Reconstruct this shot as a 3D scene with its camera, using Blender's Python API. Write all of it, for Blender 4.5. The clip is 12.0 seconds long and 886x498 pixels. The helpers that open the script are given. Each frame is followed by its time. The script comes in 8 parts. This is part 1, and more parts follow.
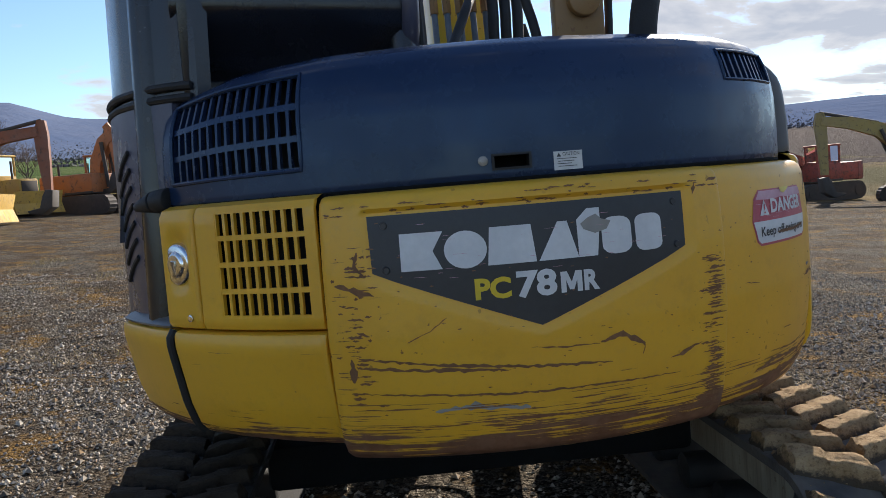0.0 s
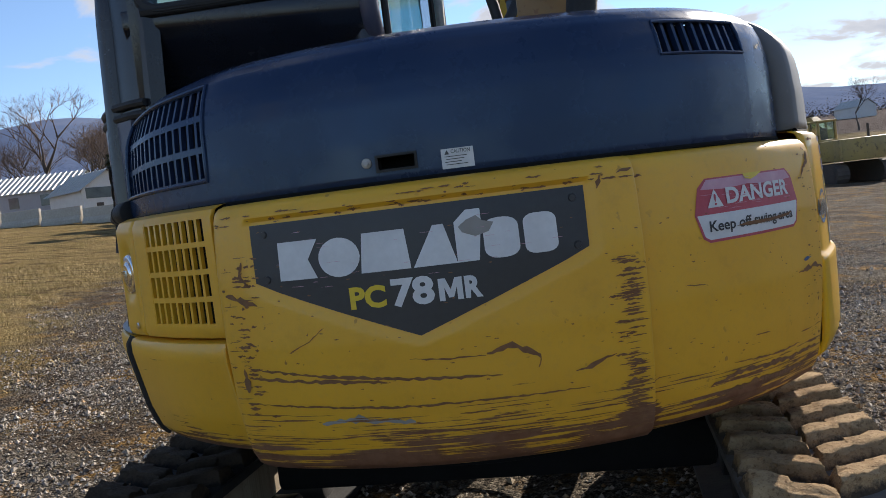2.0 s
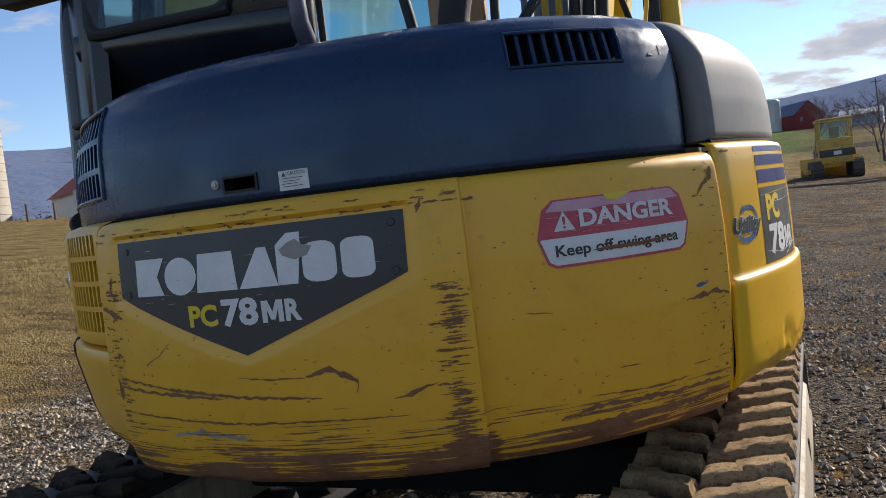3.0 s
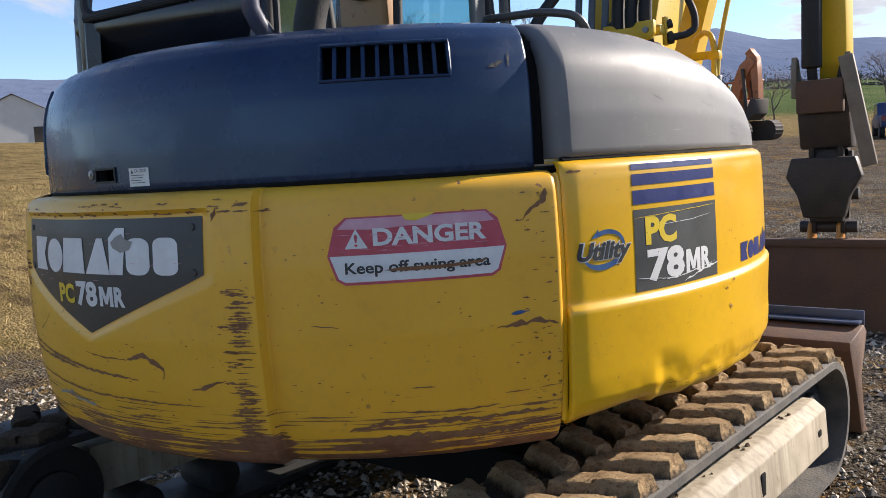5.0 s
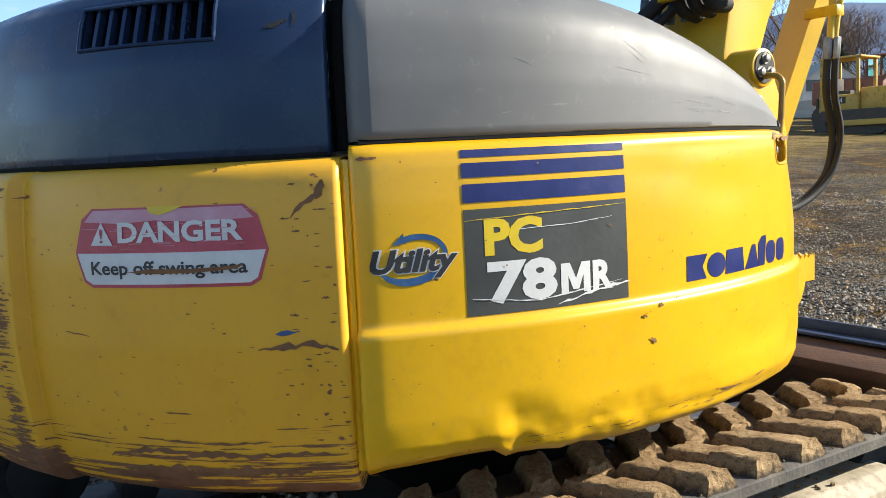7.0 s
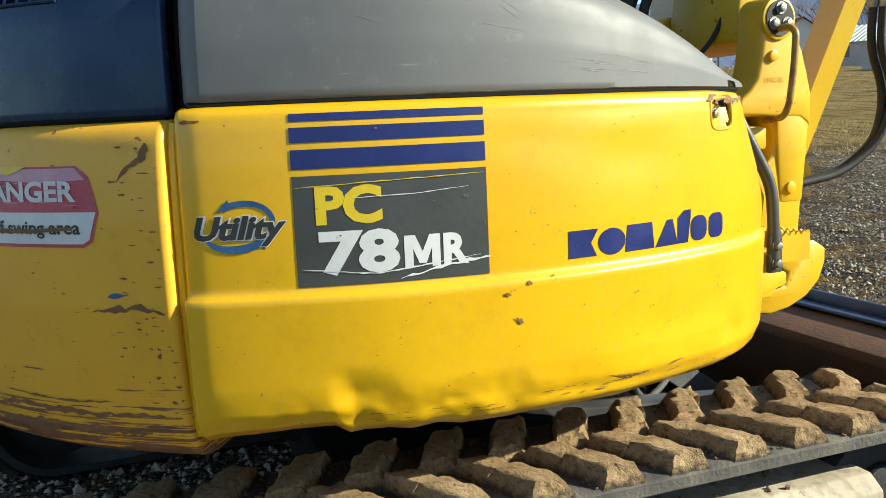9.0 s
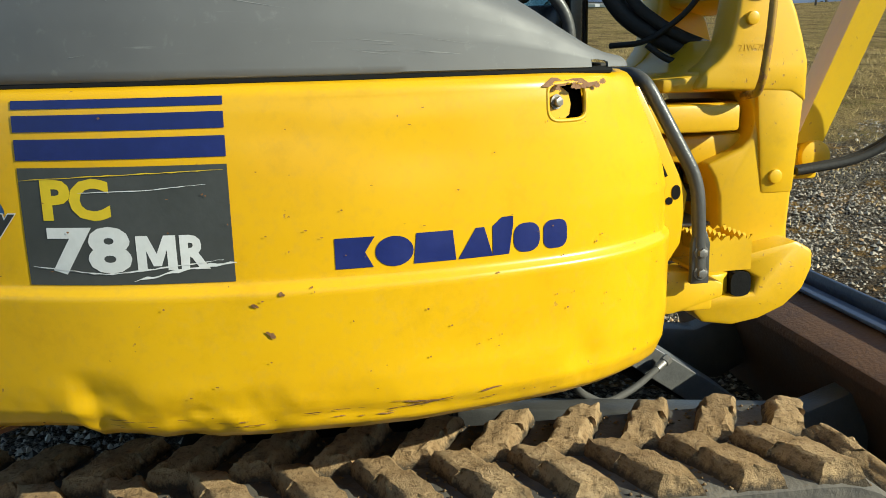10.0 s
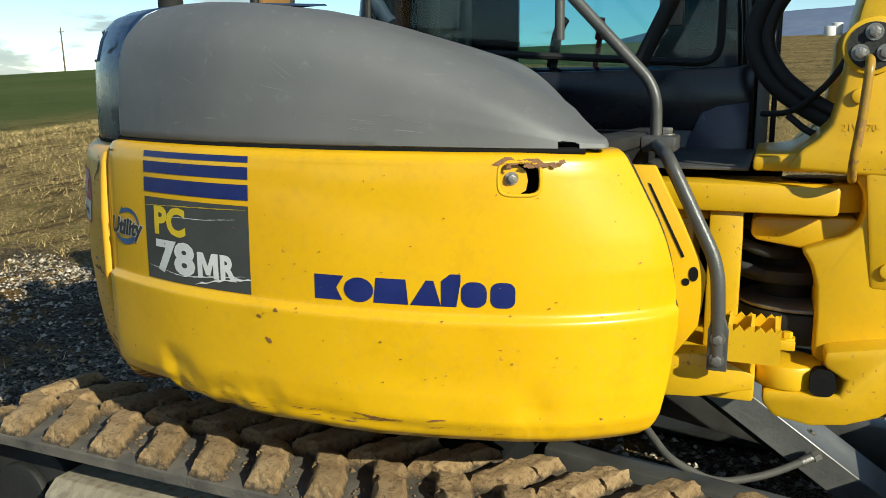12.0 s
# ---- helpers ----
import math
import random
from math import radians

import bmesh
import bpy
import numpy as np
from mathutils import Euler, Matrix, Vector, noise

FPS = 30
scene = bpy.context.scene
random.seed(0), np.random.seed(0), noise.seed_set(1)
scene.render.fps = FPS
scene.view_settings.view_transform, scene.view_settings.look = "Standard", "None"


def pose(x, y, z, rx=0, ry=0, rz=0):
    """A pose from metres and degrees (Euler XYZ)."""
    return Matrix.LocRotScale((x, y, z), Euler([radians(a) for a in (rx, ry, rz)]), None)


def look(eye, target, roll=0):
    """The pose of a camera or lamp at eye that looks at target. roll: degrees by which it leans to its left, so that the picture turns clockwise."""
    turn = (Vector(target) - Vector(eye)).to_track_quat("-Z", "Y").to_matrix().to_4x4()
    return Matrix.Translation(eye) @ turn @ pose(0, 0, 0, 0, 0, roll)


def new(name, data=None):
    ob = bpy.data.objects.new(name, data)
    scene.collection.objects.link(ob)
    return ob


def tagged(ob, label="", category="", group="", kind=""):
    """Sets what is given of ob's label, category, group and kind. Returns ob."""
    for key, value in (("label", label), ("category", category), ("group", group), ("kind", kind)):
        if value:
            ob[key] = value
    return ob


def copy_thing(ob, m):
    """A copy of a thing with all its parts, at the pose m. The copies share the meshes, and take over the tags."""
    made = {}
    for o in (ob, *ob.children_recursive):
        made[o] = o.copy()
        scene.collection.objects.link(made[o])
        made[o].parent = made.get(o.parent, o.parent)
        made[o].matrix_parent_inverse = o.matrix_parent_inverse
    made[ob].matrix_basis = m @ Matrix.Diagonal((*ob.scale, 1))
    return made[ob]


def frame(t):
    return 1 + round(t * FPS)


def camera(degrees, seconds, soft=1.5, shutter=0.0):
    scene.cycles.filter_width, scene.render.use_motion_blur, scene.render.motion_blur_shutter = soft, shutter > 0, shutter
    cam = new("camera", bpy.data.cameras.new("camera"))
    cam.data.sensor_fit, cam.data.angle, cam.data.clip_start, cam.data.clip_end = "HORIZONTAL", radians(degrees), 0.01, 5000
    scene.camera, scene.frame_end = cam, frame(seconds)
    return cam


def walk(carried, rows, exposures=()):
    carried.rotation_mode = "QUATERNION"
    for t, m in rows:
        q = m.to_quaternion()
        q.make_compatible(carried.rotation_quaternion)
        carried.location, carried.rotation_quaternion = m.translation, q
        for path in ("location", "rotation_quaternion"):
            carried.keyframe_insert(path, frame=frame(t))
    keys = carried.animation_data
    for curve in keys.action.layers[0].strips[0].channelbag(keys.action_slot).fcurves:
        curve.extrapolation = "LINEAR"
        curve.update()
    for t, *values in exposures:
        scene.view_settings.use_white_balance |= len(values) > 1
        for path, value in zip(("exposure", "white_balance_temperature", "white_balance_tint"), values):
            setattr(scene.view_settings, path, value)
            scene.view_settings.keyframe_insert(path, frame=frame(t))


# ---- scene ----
cam = camera(55.1, 12.0, 0.5)
PATH = [
    (0, (-0.493, -3.424, 1.387), (-0.246, -1.444, 1.249), -4.7),
    (0.5, (-0.411, -3.534, 1.373), (-0.277, -1.543, 1.236), -4.0),
    (1, (-0.322, -3.555, 1.366), (-0.256, -1.561, 1.223), -4.6),
    (1.5, (-0.054, -3.439, 1.323), (-0.16, -1.447, 1.189), -6.2),
    (2, (0.343, -3.318, 1.337), (0.063, -1.341, 1.227), -7.1),
    (2.5, (0.814, -3.29, 1.327), (0.307, -1.358, 1.213), -7.5),
    (3, (1.16, -3.085, 1.323), (0.453, -1.217, 1.231), -6.9),
    (3.2, (1.267, -3.006, 1.357), (0.515, -1.154, 1.275), -6.5),
    (4.8, (2.031, -2.598, 1.432), (0.847, -0.997, 1.241), -3.8),
    (5, (2.091, -2.583, 1.431), (0.885, -1.001, 1.227), -3.4),
    (5.5, (2.213, -2.557, 1.43), (0.942, -1.028, 1.211), -3.4),
    (6, (2.32, -2.408, 1.424), (0.919, -0.996, 1.215), -4.0),
    (6.5, (2.351, -1.953, 1.414), (0.852, -0.644, 1.22), -3.3),
    (7, (2.522, -1.525, 1.384), (0.881, -0.403, 1.169), -2.8),
    (7.2, (2.608, -1.381, 1.413), (0.922, -0.332, 1.172), -2.3),
    (8.8, (2.786, -1.062, 1.382), (0.98, -0.25, 1.099), -2.7),
    (9, (2.757, -0.921, 1.376), (0.942, -0.139, 1.072), -2.4),
    (9.5, (2.709, -0.519, 1.442), (0.84, 0.096, 1.08), -2.4),
    (10, (2.785, -0.05, 1.452), (0.863, 0.282, 1.01), -1.6),
    (10.5, (2.715, 0.349, 1.459), (0.771, 0.434, 0.997), 0.8),
    (11, (2.694, 0.673, 1.517), (0.751, 0.388, 1.135), 0.3),
    (11.5, (2.863, 0.921, 1.554), (0.988, 0.331, 1.189), 0.2),
    (12, (2.937, 0.982, 1.562), (1.106, 0.276, 1.18), -0.2),
]
EXPOSURES = [(0, 0.86, 6500, 13), (1.5, 0.85, 6500, 14), (3.0, 0.68, 6500, 15), (5, 1.0, 6500, 16), (6, 1.16, 6500, 13), (7, 1.20, 6500, 8), (9, 1.08, 6500, -1), (9.5, 0.88, 6500, -1), (10.5, 0.60, 6500, -6), (12, 0.48, 6500, -2)]
walk(cam, [(t, look(eye, target, roll)) for t, eye, target, roll in PATH], EXPOSURES)

# ---------------------------------------------------------------- light
world = bpy.data.worlds.new("sky")
scene.world = world
world.use_nodes = True
wn, wl = world.node_tree.nodes, world.node_tree.links
wn.clear()
SUN_AZ, SUN_EL = 32.0, 27.0
sky = wn.new("ShaderNodeTexSky")
sky.sky_type = "NISHITA"
sky.sun_disc = False
sky.sun_elevation, sky.sun_rotation = radians(SUN_EL), radians(SUN_AZ)
sky.air_density, sky.dust_density, sky.ozone_density = 1.0, 0.05, 3.5
sky.altitude = 900
geo = wn.new("ShaderNodeTexCoord")
sep = wn.new("ShaderNodeSeparateXYZ")
wl.new(geo.outputs["Generated"], sep.inputs[0])
# clouds: flat noise seen on a high plane, so that they thin and flatten towards the horizon
den = wn.new("ShaderNodeMath"); den.operation = "ADD"; den.inputs[1].default_value = 0.20
wl.new(sep.outputs[2], den.inputs[0])
cx = wn.new("ShaderNodeMath"); cx.operation = "DIVIDE"
cy = wn.new("ShaderNodeMath"); cy.operation = "DIVIDE"
wl.new(sep.outputs[0], cx.inputs[0]); wl.new(den.outputs[0], cx.inputs[1])
wl.new(sep.outputs[1], cy.inputs[0]); wl.new(den.outputs[0], cy.inputs[1])
comb = wn.new("ShaderNodeCombineXYZ")
wl.new(cx.outputs[0], comb.inputs[0]); wl.new(cy.outputs[0], comb.inputs[1])
cn = wn.new("ShaderNodeTexNoise")
cn.inputs["Scale"].default_value, cn.inputs["Detail"].default_value, cn.inputs["Roughness"].default_value = 1.9, 9.0, 0.54
cn.inputs["Distortion"].default_value = 0.3
wl.new(comb.outputs[0], cn.inputs["Vector"])
cr = wn.new("ShaderNodeValToRGB")
cr.color_ramp.elements[0].position, cr.color_ramp.elements[1].position = 0.545, 0.61
bias = wn.new("ShaderNodeMath"); bias.operation = "ADD"
wl.new(cn.outputs[0], bias.inputs[0])
wl.new(bias.outputs[0], cr.inputs[0])
# more cloud towards the sun's side, clearer sky opposite
side = wn.new("ShaderNodeVectorMath"); side.operation = "DOT_PRODUCT"
side.inputs[1].default_value = (math.sin(radians(SUN_AZ)), math.cos(radians(SUN_AZ)), 0)
wl.new(geo.outputs["Generated"], side.inputs[0])
lean = wn.new("ShaderNodeMapRange")
lean.inputs["From Min"].default_value, lean.inputs["From Max"].default_value = 0.0, 1.0
lean.inputs["To Min"].default_value, lean.inputs["To Max"].default_value = -0.015, 0.07
wl.new(side.outputs["Value"], lean.inputs["Value"])
bank = wn.new("ShaderNodeMapRange")
bank.inputs["From Min"].default_value, bank.inputs["From Max"].default_value = -0.92, -0.45
bank.inputs["To Min"].default_value, bank.inputs["To Max"].default_value = 0.035, 0.0
wl.new(side.outputs["Value"], bank.inputs["Value"])
both = wn.new("ShaderNodeMath"); both.operation = "ADD"
wl.new(lean.outputs[0], both.inputs[0]); wl.new(bank.outputs[0], both.inputs[1])
wl.new(both.outputs[0], bias.inputs[1])
more = wn.new("ShaderNodeMapRange")
more.inputs["From Min"].default_value, more.inputs["From Max"].default_value = -0.3, 0.9
more.inputs["To Min"].default_value, more.inputs["To Max"].default_value = 0.75, 0.95
wl.new(side.outputs["Value"], more.inputs["Value"])
cm = wn.new("ShaderNodeMath"); cm.operation = "MULTIPLY"
wl.new(cr.outputs[0], cm.inputs[0]); wl.new(more.outputs[0], cm.inputs[1])
cc = wn.new("ShaderNodeMix"); cc.data_type = "RGBA"
cc.inputs[6].default_value, cc.inputs[7].default_value = (4.0, 4.05, 4.1, 1), (2.7, 2.9, 3.25, 1)
core = wn.new("ShaderNodeMapRange")
core.inputs["From Min"].default_value, core.inputs["From Max"].default_value = 0.58, 0.68
wl.new(bias.outputs[0], core.inputs["Value"])
wl.new(core.outputs[0], cc.inputs[0])
mixc = wn.new("ShaderNodeMix"); mixc.data_type = "RGBA"
wl.new(cm.outputs[0], mixc.inputs[0]); wl.new(sky.outputs[0], mixc.inputs[6]); wl.new(cc.outputs[2], mixc.inputs[7])
bg = wn.new("ShaderNodeBackground"); bg.inputs[1].default_value = 0.105
wl.new(mixc.outputs[2], bg.inputs[0])
wout = wn.new("ShaderNodeOutputWorld")
wl.new(bg.outputs[0], wout.inputs[0])

sun = new("sun", bpy.data.lights.new("sun", "SUN"))
sun.data.energy, sun.data.angle, sun.data.color = 4.9, radians(0.6), (1.0, 0.93, 0.80)
sa, se = radians(SUN_AZ), radians(SUN_EL)
sun.matrix_world = look((20 * math.sin(sa), 20 * math.cos(sa), 20 * math.tan(se)), (0, 0, 0))


# ---------------------------------------------------------------- materials
def nodes_of(name):
    m = bpy.data.materials.new(name)
    m.use_nodes = True
    t = m.node_tree
    return m, t.nodes, t.links, t.nodes["Principled BSDF"]


def noise_node(n, l, scale, detail=4.0, rough=0.55, vector=None, stretch=None, coords="Object"):
    tc = n.new("ShaderNodeTexCoord")
    src = tc.outputs[coords]
    if stretch:
        mp = n.new("ShaderNodeMapping")
        mp.inputs["Scale"].default_value = stretch
        l.new(src, mp.inputs[0])
        src = mp.outputs[0]
    t = n.new("ShaderNodeTexNoise")
    t.inputs["Scale"].default_value, t.inputs["Detail"].default_value, t.inputs["Roughness"].default_value = scale, detail, rough
    l.new(src, t.inputs["Vector"])
    return t.outputs[0]


def ramp(n, l, src, lo, hi, a=0.0, b=1.0):
    r = n.new("ShaderNodeMapRange")
    r.inputs["From Min"].default_value, r.inputs["From Max"].default_value = lo, hi
    r.inputs["To Min"].default_value, r.inputs["To Max"].default_value = a, b
    l.new(src, r.inputs["Value"])
    return r.outputs[0]


def mixed(n, l, fac, a, b):
    m = n.new("ShaderNodeMix")
    m.data_type = "RGBA"
    for slot, v in ((6, a), (7, b)):
        if isinstance(v, tuple):
            m.inputs[slot].default_value = (*v, 1)
        else:
            l.new(v, m.inputs[slot])
    if isinstance(fac, float):
        m.inputs[0].default_value = fac
    else:
        l.new(fac, m.inputs[0])
    return m.outputs[2]


def times(n, l, a, b):
    m = n.new("ShaderNodeMath")
    m.operation = "MULTIPLY"
    for slot, v in ((0, a), (1, b)):
        if isinstance(v, float):
            m.inputs[slot].default_value = v
        else:
            l.new(v, m.inputs[slot])
    return m.outputs[0]


def bumped(n, l, p, height, strength, distance=0.01):
    b = n.new("ShaderNodeBump")
    b.inputs["Strength"].default_value, b.inputs["Distance"].default_value = strength, distance
    l.new(height, b.inputs["Height"])
    l.new(b.outputs[0], p.inputs["Normal"])


def surface(name, a, b, scale=3.0, rough=(0.4, 0.6), metal=0.0, grain=60.0, bump=0.15, fine=0.25, spec=0.5):
    """Two tones at a large scale, a finer grain, uneven gloss and a slight relief."""
    m, n, l, p = nodes_of(name)
    big = ramp(n, l, noise_node(n, l, scale, 5), 0.3, 0.7)
    small = ramp(n, l, noise_node(n, l, grain, 4), 0.3, 0.7)
    col = mixed(n, l, big, a, b)
    dark = tuple(0.6 * v for v in a)
    col = mixed(n, l, times(n, l, small, fine), col, dark)
    l.new(col, p.inputs["Base Color"])
    l.new(ramp(n, l, big, 0, 1, *rough), p.inputs["Roughness"])
    p.inputs["Metallic"].default_value = metal
    p.inputs["Specular IOR Level"].default_value = spec
    bumped(n, l, p, small, bump, 0.004)
    return m


def worn_paint(name, base, other, rust=(0.15, 0.060, 0.024), chips=0.69, rough=0.38, scrape=None, chip_scale=38.0, coat=0.07):
    """Machine paint: faint fading, chips down to rust, and, if scrape is given as (low, high) heights, horizontal scrapes between them."""
    m, n, l, p = nodes_of(name)
    fade = ramp(n, l, noise_node(n, l, 2.2, 5), 0.3, 0.7)
    col = mixed(n, l, fade, base, other)
    dirt = ramp(n, l, noise_node(n, l, 9.0, 6, 0.7), 0.55, 0.8, 0.0, 0.35)
    col = mixed(n, l, dirt, col, tuple(0.55 * v for v in base))
    dust = times(n, l, ramp(n, l, noise_node(n, l, 48.0, 6, 0.75), 0.50, 0.78), 0.16)
    col = mixed(n, l, dust, col, (0.30, 0.22, 0.12))
    bits = ramp(n, l, noise_node(n, l, chip_scale, 3, 0.5), chips, chips + 0.03)
    where = ramp(n, l, noise_node(n, l, 3.1, 3), 0.45, 0.62)
    mask = times(n, l, bits, where)
    if scrape:
        tc = n.new("ShaderNodeTexCoord")
        sx = n.new("ShaderNodeSeparateXYZ")
        l.new(tc.outputs["Object"], sx.inputs[0])
        low = ramp(n, l, sx.outputs[2], scrape[1], scrape[0])
        streak = noise_node(n, l, 1.0, 6, 0.65, stretch=(3.2, 3.2, 95.0))
        patch = noise_node(n, l, 3.0, 4, 0.6)
        add = n.new("ShaderNodeMath"); add.operation = "ADD"
        l.new(streak, add.inputs[0]); l.new(ramp(n, l, patch, 0.3, 0.7, -0.10, 0.12), add.inputs[1])
        foot = n.new("ShaderNodeMath"); foot.operation = "ADD"
        l.new(add.outputs[0], foot.inputs[0]); l.new(ramp(n, l, sx.outputs[2], 0.80, 0.735, 0.0, 0.085), foot.inputs[1])
        add2 = n.new("ShaderNodeMath"); add2.operation = "ADD"
        l.new(foot.outputs[0], add2.inputs[0]); l.new(ramp(n, l, low, 0, 1, -0.15, 0.19), add2.inputs[1])
        ang = n.new("ShaderNodeMath"); ang.operation = "ARCTAN2"
        neg = n.new("ShaderNodeMath"); neg.operation = "MULTIPLY"; neg.inputs[1].default_value = -1.0
        l.new(sx.outputs[1], neg.inputs[0]); l.new(sx.outputs[0], ang.inputs[0]); l.new(neg.outputs[0], ang.inputs[1])
        off = n.new("ShaderNodeMath"); off.operation = "SUBTRACT"; off.inputs[1].default_value = radians(20.6)
        l.new(ang.outputs[0], off.inputs[0])
        ab = n.new("ShaderNodeMath"); ab.operation = "ABSOLUTE"
        l.new(off.outputs[0], ab.inputs[0])
        band = times(n, l, ramp(n, l, ab.outputs[0], radians(2.6), radians(0.6)), ramp(n, l, sx.outputs[2], 1.16, 1.08))
        add3 = n.new("ShaderNodeMath"); add3.operation = "ADD"
        side = n.new("ShaderNodeMath"); side.operation = "ADD"
        l.new(add2.outputs[0], side.inputs[0]); l.new(ramp(n, l, ang.outputs[0], radians(23.4), radians(24.4), 0.0, -0.11), side.inputs[1])
        l.new(side.outputs[0], add3.inputs[0]); l.new(times(n, l, band, 0.15), add3.inputs[1])
        sm = ramp(n, l, add3.outputs[0], 0.595, 0.625)
        mx = n.new("ShaderNodeMath"); mx.operation = "MAXIMUM"
        l.new(mask, mx.inputs[0]); l.new(sm, mx.inputs[1])
        mask = mx.outputs[0]
    rcol = mixed(n, l, ramp(n, l, noise_node(n, l, 25.0, 5), 0.35, 0.65), rust, (0.21, 0.10, 0.05))
    l.new(mixed(n, l, mask, col, rcol), p.inputs["Base Color"])
    l.new(ramp(n, l, mask, 0, 1, rough, 0.85), p.inputs["Roughness"])
    inv = ramp(n, l, mask, 0, 1, 1.0, 0.0)
    b2 = n.new("ShaderNodeMath"); b2.operation = "ADD"
    l.new(inv, b2.inputs[0]); l.new(times(n, l, noise_node(n, l, 140.0, 2), 0.25), b2.inputs[1])
    bumped(n, l, p, b2.outputs[0], 0.25, 0.0015)
    p.inputs["Coat Weight"].default_value = coat
    p.inputs["Coat Roughness"].default_value = 0.2
    return m


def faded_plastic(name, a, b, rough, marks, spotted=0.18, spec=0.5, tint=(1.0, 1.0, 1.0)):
    """Sun-bleached moulded plastic: cloudy fading, fine pale scratches, an even sheen with smudges."""
    m, n, l, p = nodes_of(name)
    col = mixed(n, l, ramp(n, l, noise_node(n, l, 1.8, 5, 0.6), 0.32, 0.68), a, b)
    lines = noise_node(n, l, 1.0, 5, 0.65, stretch=(5.0, 5.0, 120.0))
    where = ramp(n, l, noise_node(n, l, 4.0, 4), 0.50, 0.66)
    mask = times(n, l, times(n, l, ramp(n, l, lines, 0.62, 0.70), where), marks)
    spots = times(n, l, ramp(n, l, noise_node(n, l, 26.0, 5, 0.7), 0.60, 0.74), spotted)
    both = n.new("ShaderNodeMath"); both.operation = "MAXIMUM"
    l.new(mask, both.inputs[0]); l.new(spots, both.inputs[1])
    col = mixed(n, l, both.outputs[0], col, tuple(min(0.5, 2.6 * v) for v in b))
    l.new(col, p.inputs["Base Color"])
    l.new(ramp(n, l, noise_node(n, l, 6.0, 6, 0.65), 0.3, 0.7, *rough), p.inputs["Roughness"])
    p.inputs["Specular IOR Level"].default_value = spec
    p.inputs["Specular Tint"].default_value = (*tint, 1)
    bumped(n, l, p, noise_node(n, l, 7.0, 3), 0.10, 0.006)
    return m


YEL, YEL2 = (0.70, 0.40, 0.006), (0.66, 0.355, 0.005)
M_CW = worn_paint("counterweight_paint", (0.74, 0.395, 0.022), (0.67, 0.34, 0.020), scrape=(0.68, 1.0), chips=0.68, rough=0.42)
M_YEL = worn_paint("yellow_paint", YEL, YEL2, chips=0.74, rough=0.30, coat=0.25)
M_DOOR = worn_paint("door_paint", (0.73, 0.39, 0.024), (0.67, 0.345, 0.022), chips=0.74, scrape=(0.66, 0.86))
M_CAST = worn_paint("casting_paint", (0.70, 0.42, 0.010), (0.62, 0.35, 0.010), chips=0.67, rough=0.38, chip_scale=75)
M_BOOM = worn_paint("boom_paint", (0.66, 0.43, 0.012), (0.58, 0.35, 0.010), chips=0.68, rough=0.4)
# blue base and specular tint carry reflected sky as well as the plastic's colour
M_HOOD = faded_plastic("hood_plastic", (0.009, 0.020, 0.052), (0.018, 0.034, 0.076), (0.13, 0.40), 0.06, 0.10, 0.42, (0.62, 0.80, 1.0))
M_FADED = faded_plastic("faded_hood_plastic", (0.095, 0.096, 0.099), (0.140, 0.139, 0.138), (0.48, 0.64), 0.50)
M_SCUFF = surface("rubbed_plastic", (0.20, 0.20, 0.20), (0.26, 0.258, 0.25), 60, (0.55, 0.75))
M_CABP = surface("cab_plastic", (0.010, 0.011, 0.014), (0.016, 0.017, 0.022), 3, (0.16, 0.30), grain=200, bump=0.03)
M_PURP = surface("cab_side_plastic", (0.060, 0.060, 0.090), (0.080, 0.078, 0.110), 3, (0.22, 0.38), grain=160, bump=0.04)
M_BLACK = surface("black_rubber", (0.010, 0.010, 0.010), (0.018, 0.017, 0.016), 8, (0.55, 0.8), grain=120, bump=0.2)
M_COUPLER = surface("dark_greasy_steel", (0.030, 0.026, 0.024), (0.070, 0.052, 0.040), 8, (0.45, 0.7), metal=0.4, grain=60, bump=0.3)
# near-black that stands in for shade in holes, gaps and under the body
M_SHADEBLACK = surface("shade_black", (0.006, 0.006, 0.006), (0.012, 0.012, 0.012), 6, (0.85, 1.0), spec=0.15)
M_STEEL = surface("grey_steel", (0.20, 0.20, 0.195), (0.29, 0.285, 0.27), 6, (0.42, 0.6), metal=0.7, grain=90, bump=0.12)
M_RAIL = surface("dark_rail_paint", (0.050, 0.049, 0.048), (0.085, 0.083, 0.078), 9, (0.28, 0.45), grain=140, bump=0.12)
M_CHROME = surface("chrome", (0.7, 0.7, 0.7), (0.6, 0.6, 0.6), 5, (0.08, 0.2), metal=1.0, grain=80, bump=0.02, fine=0.1)
M_BOLT = surface("bolt_steel", (0.33, 0.32, 0.30), (0.22, 0.20, 0.18), 30, (0.35, 0.6), metal=0.8, grain=150, bump=0.2)
M_RUST = surface("rusty_steel", (0.085, 0.045, 0.028), (0.15, 0.078, 0.042), 5, (0.6, 0.85), metal=0.2, grain=70, bump=0.3)


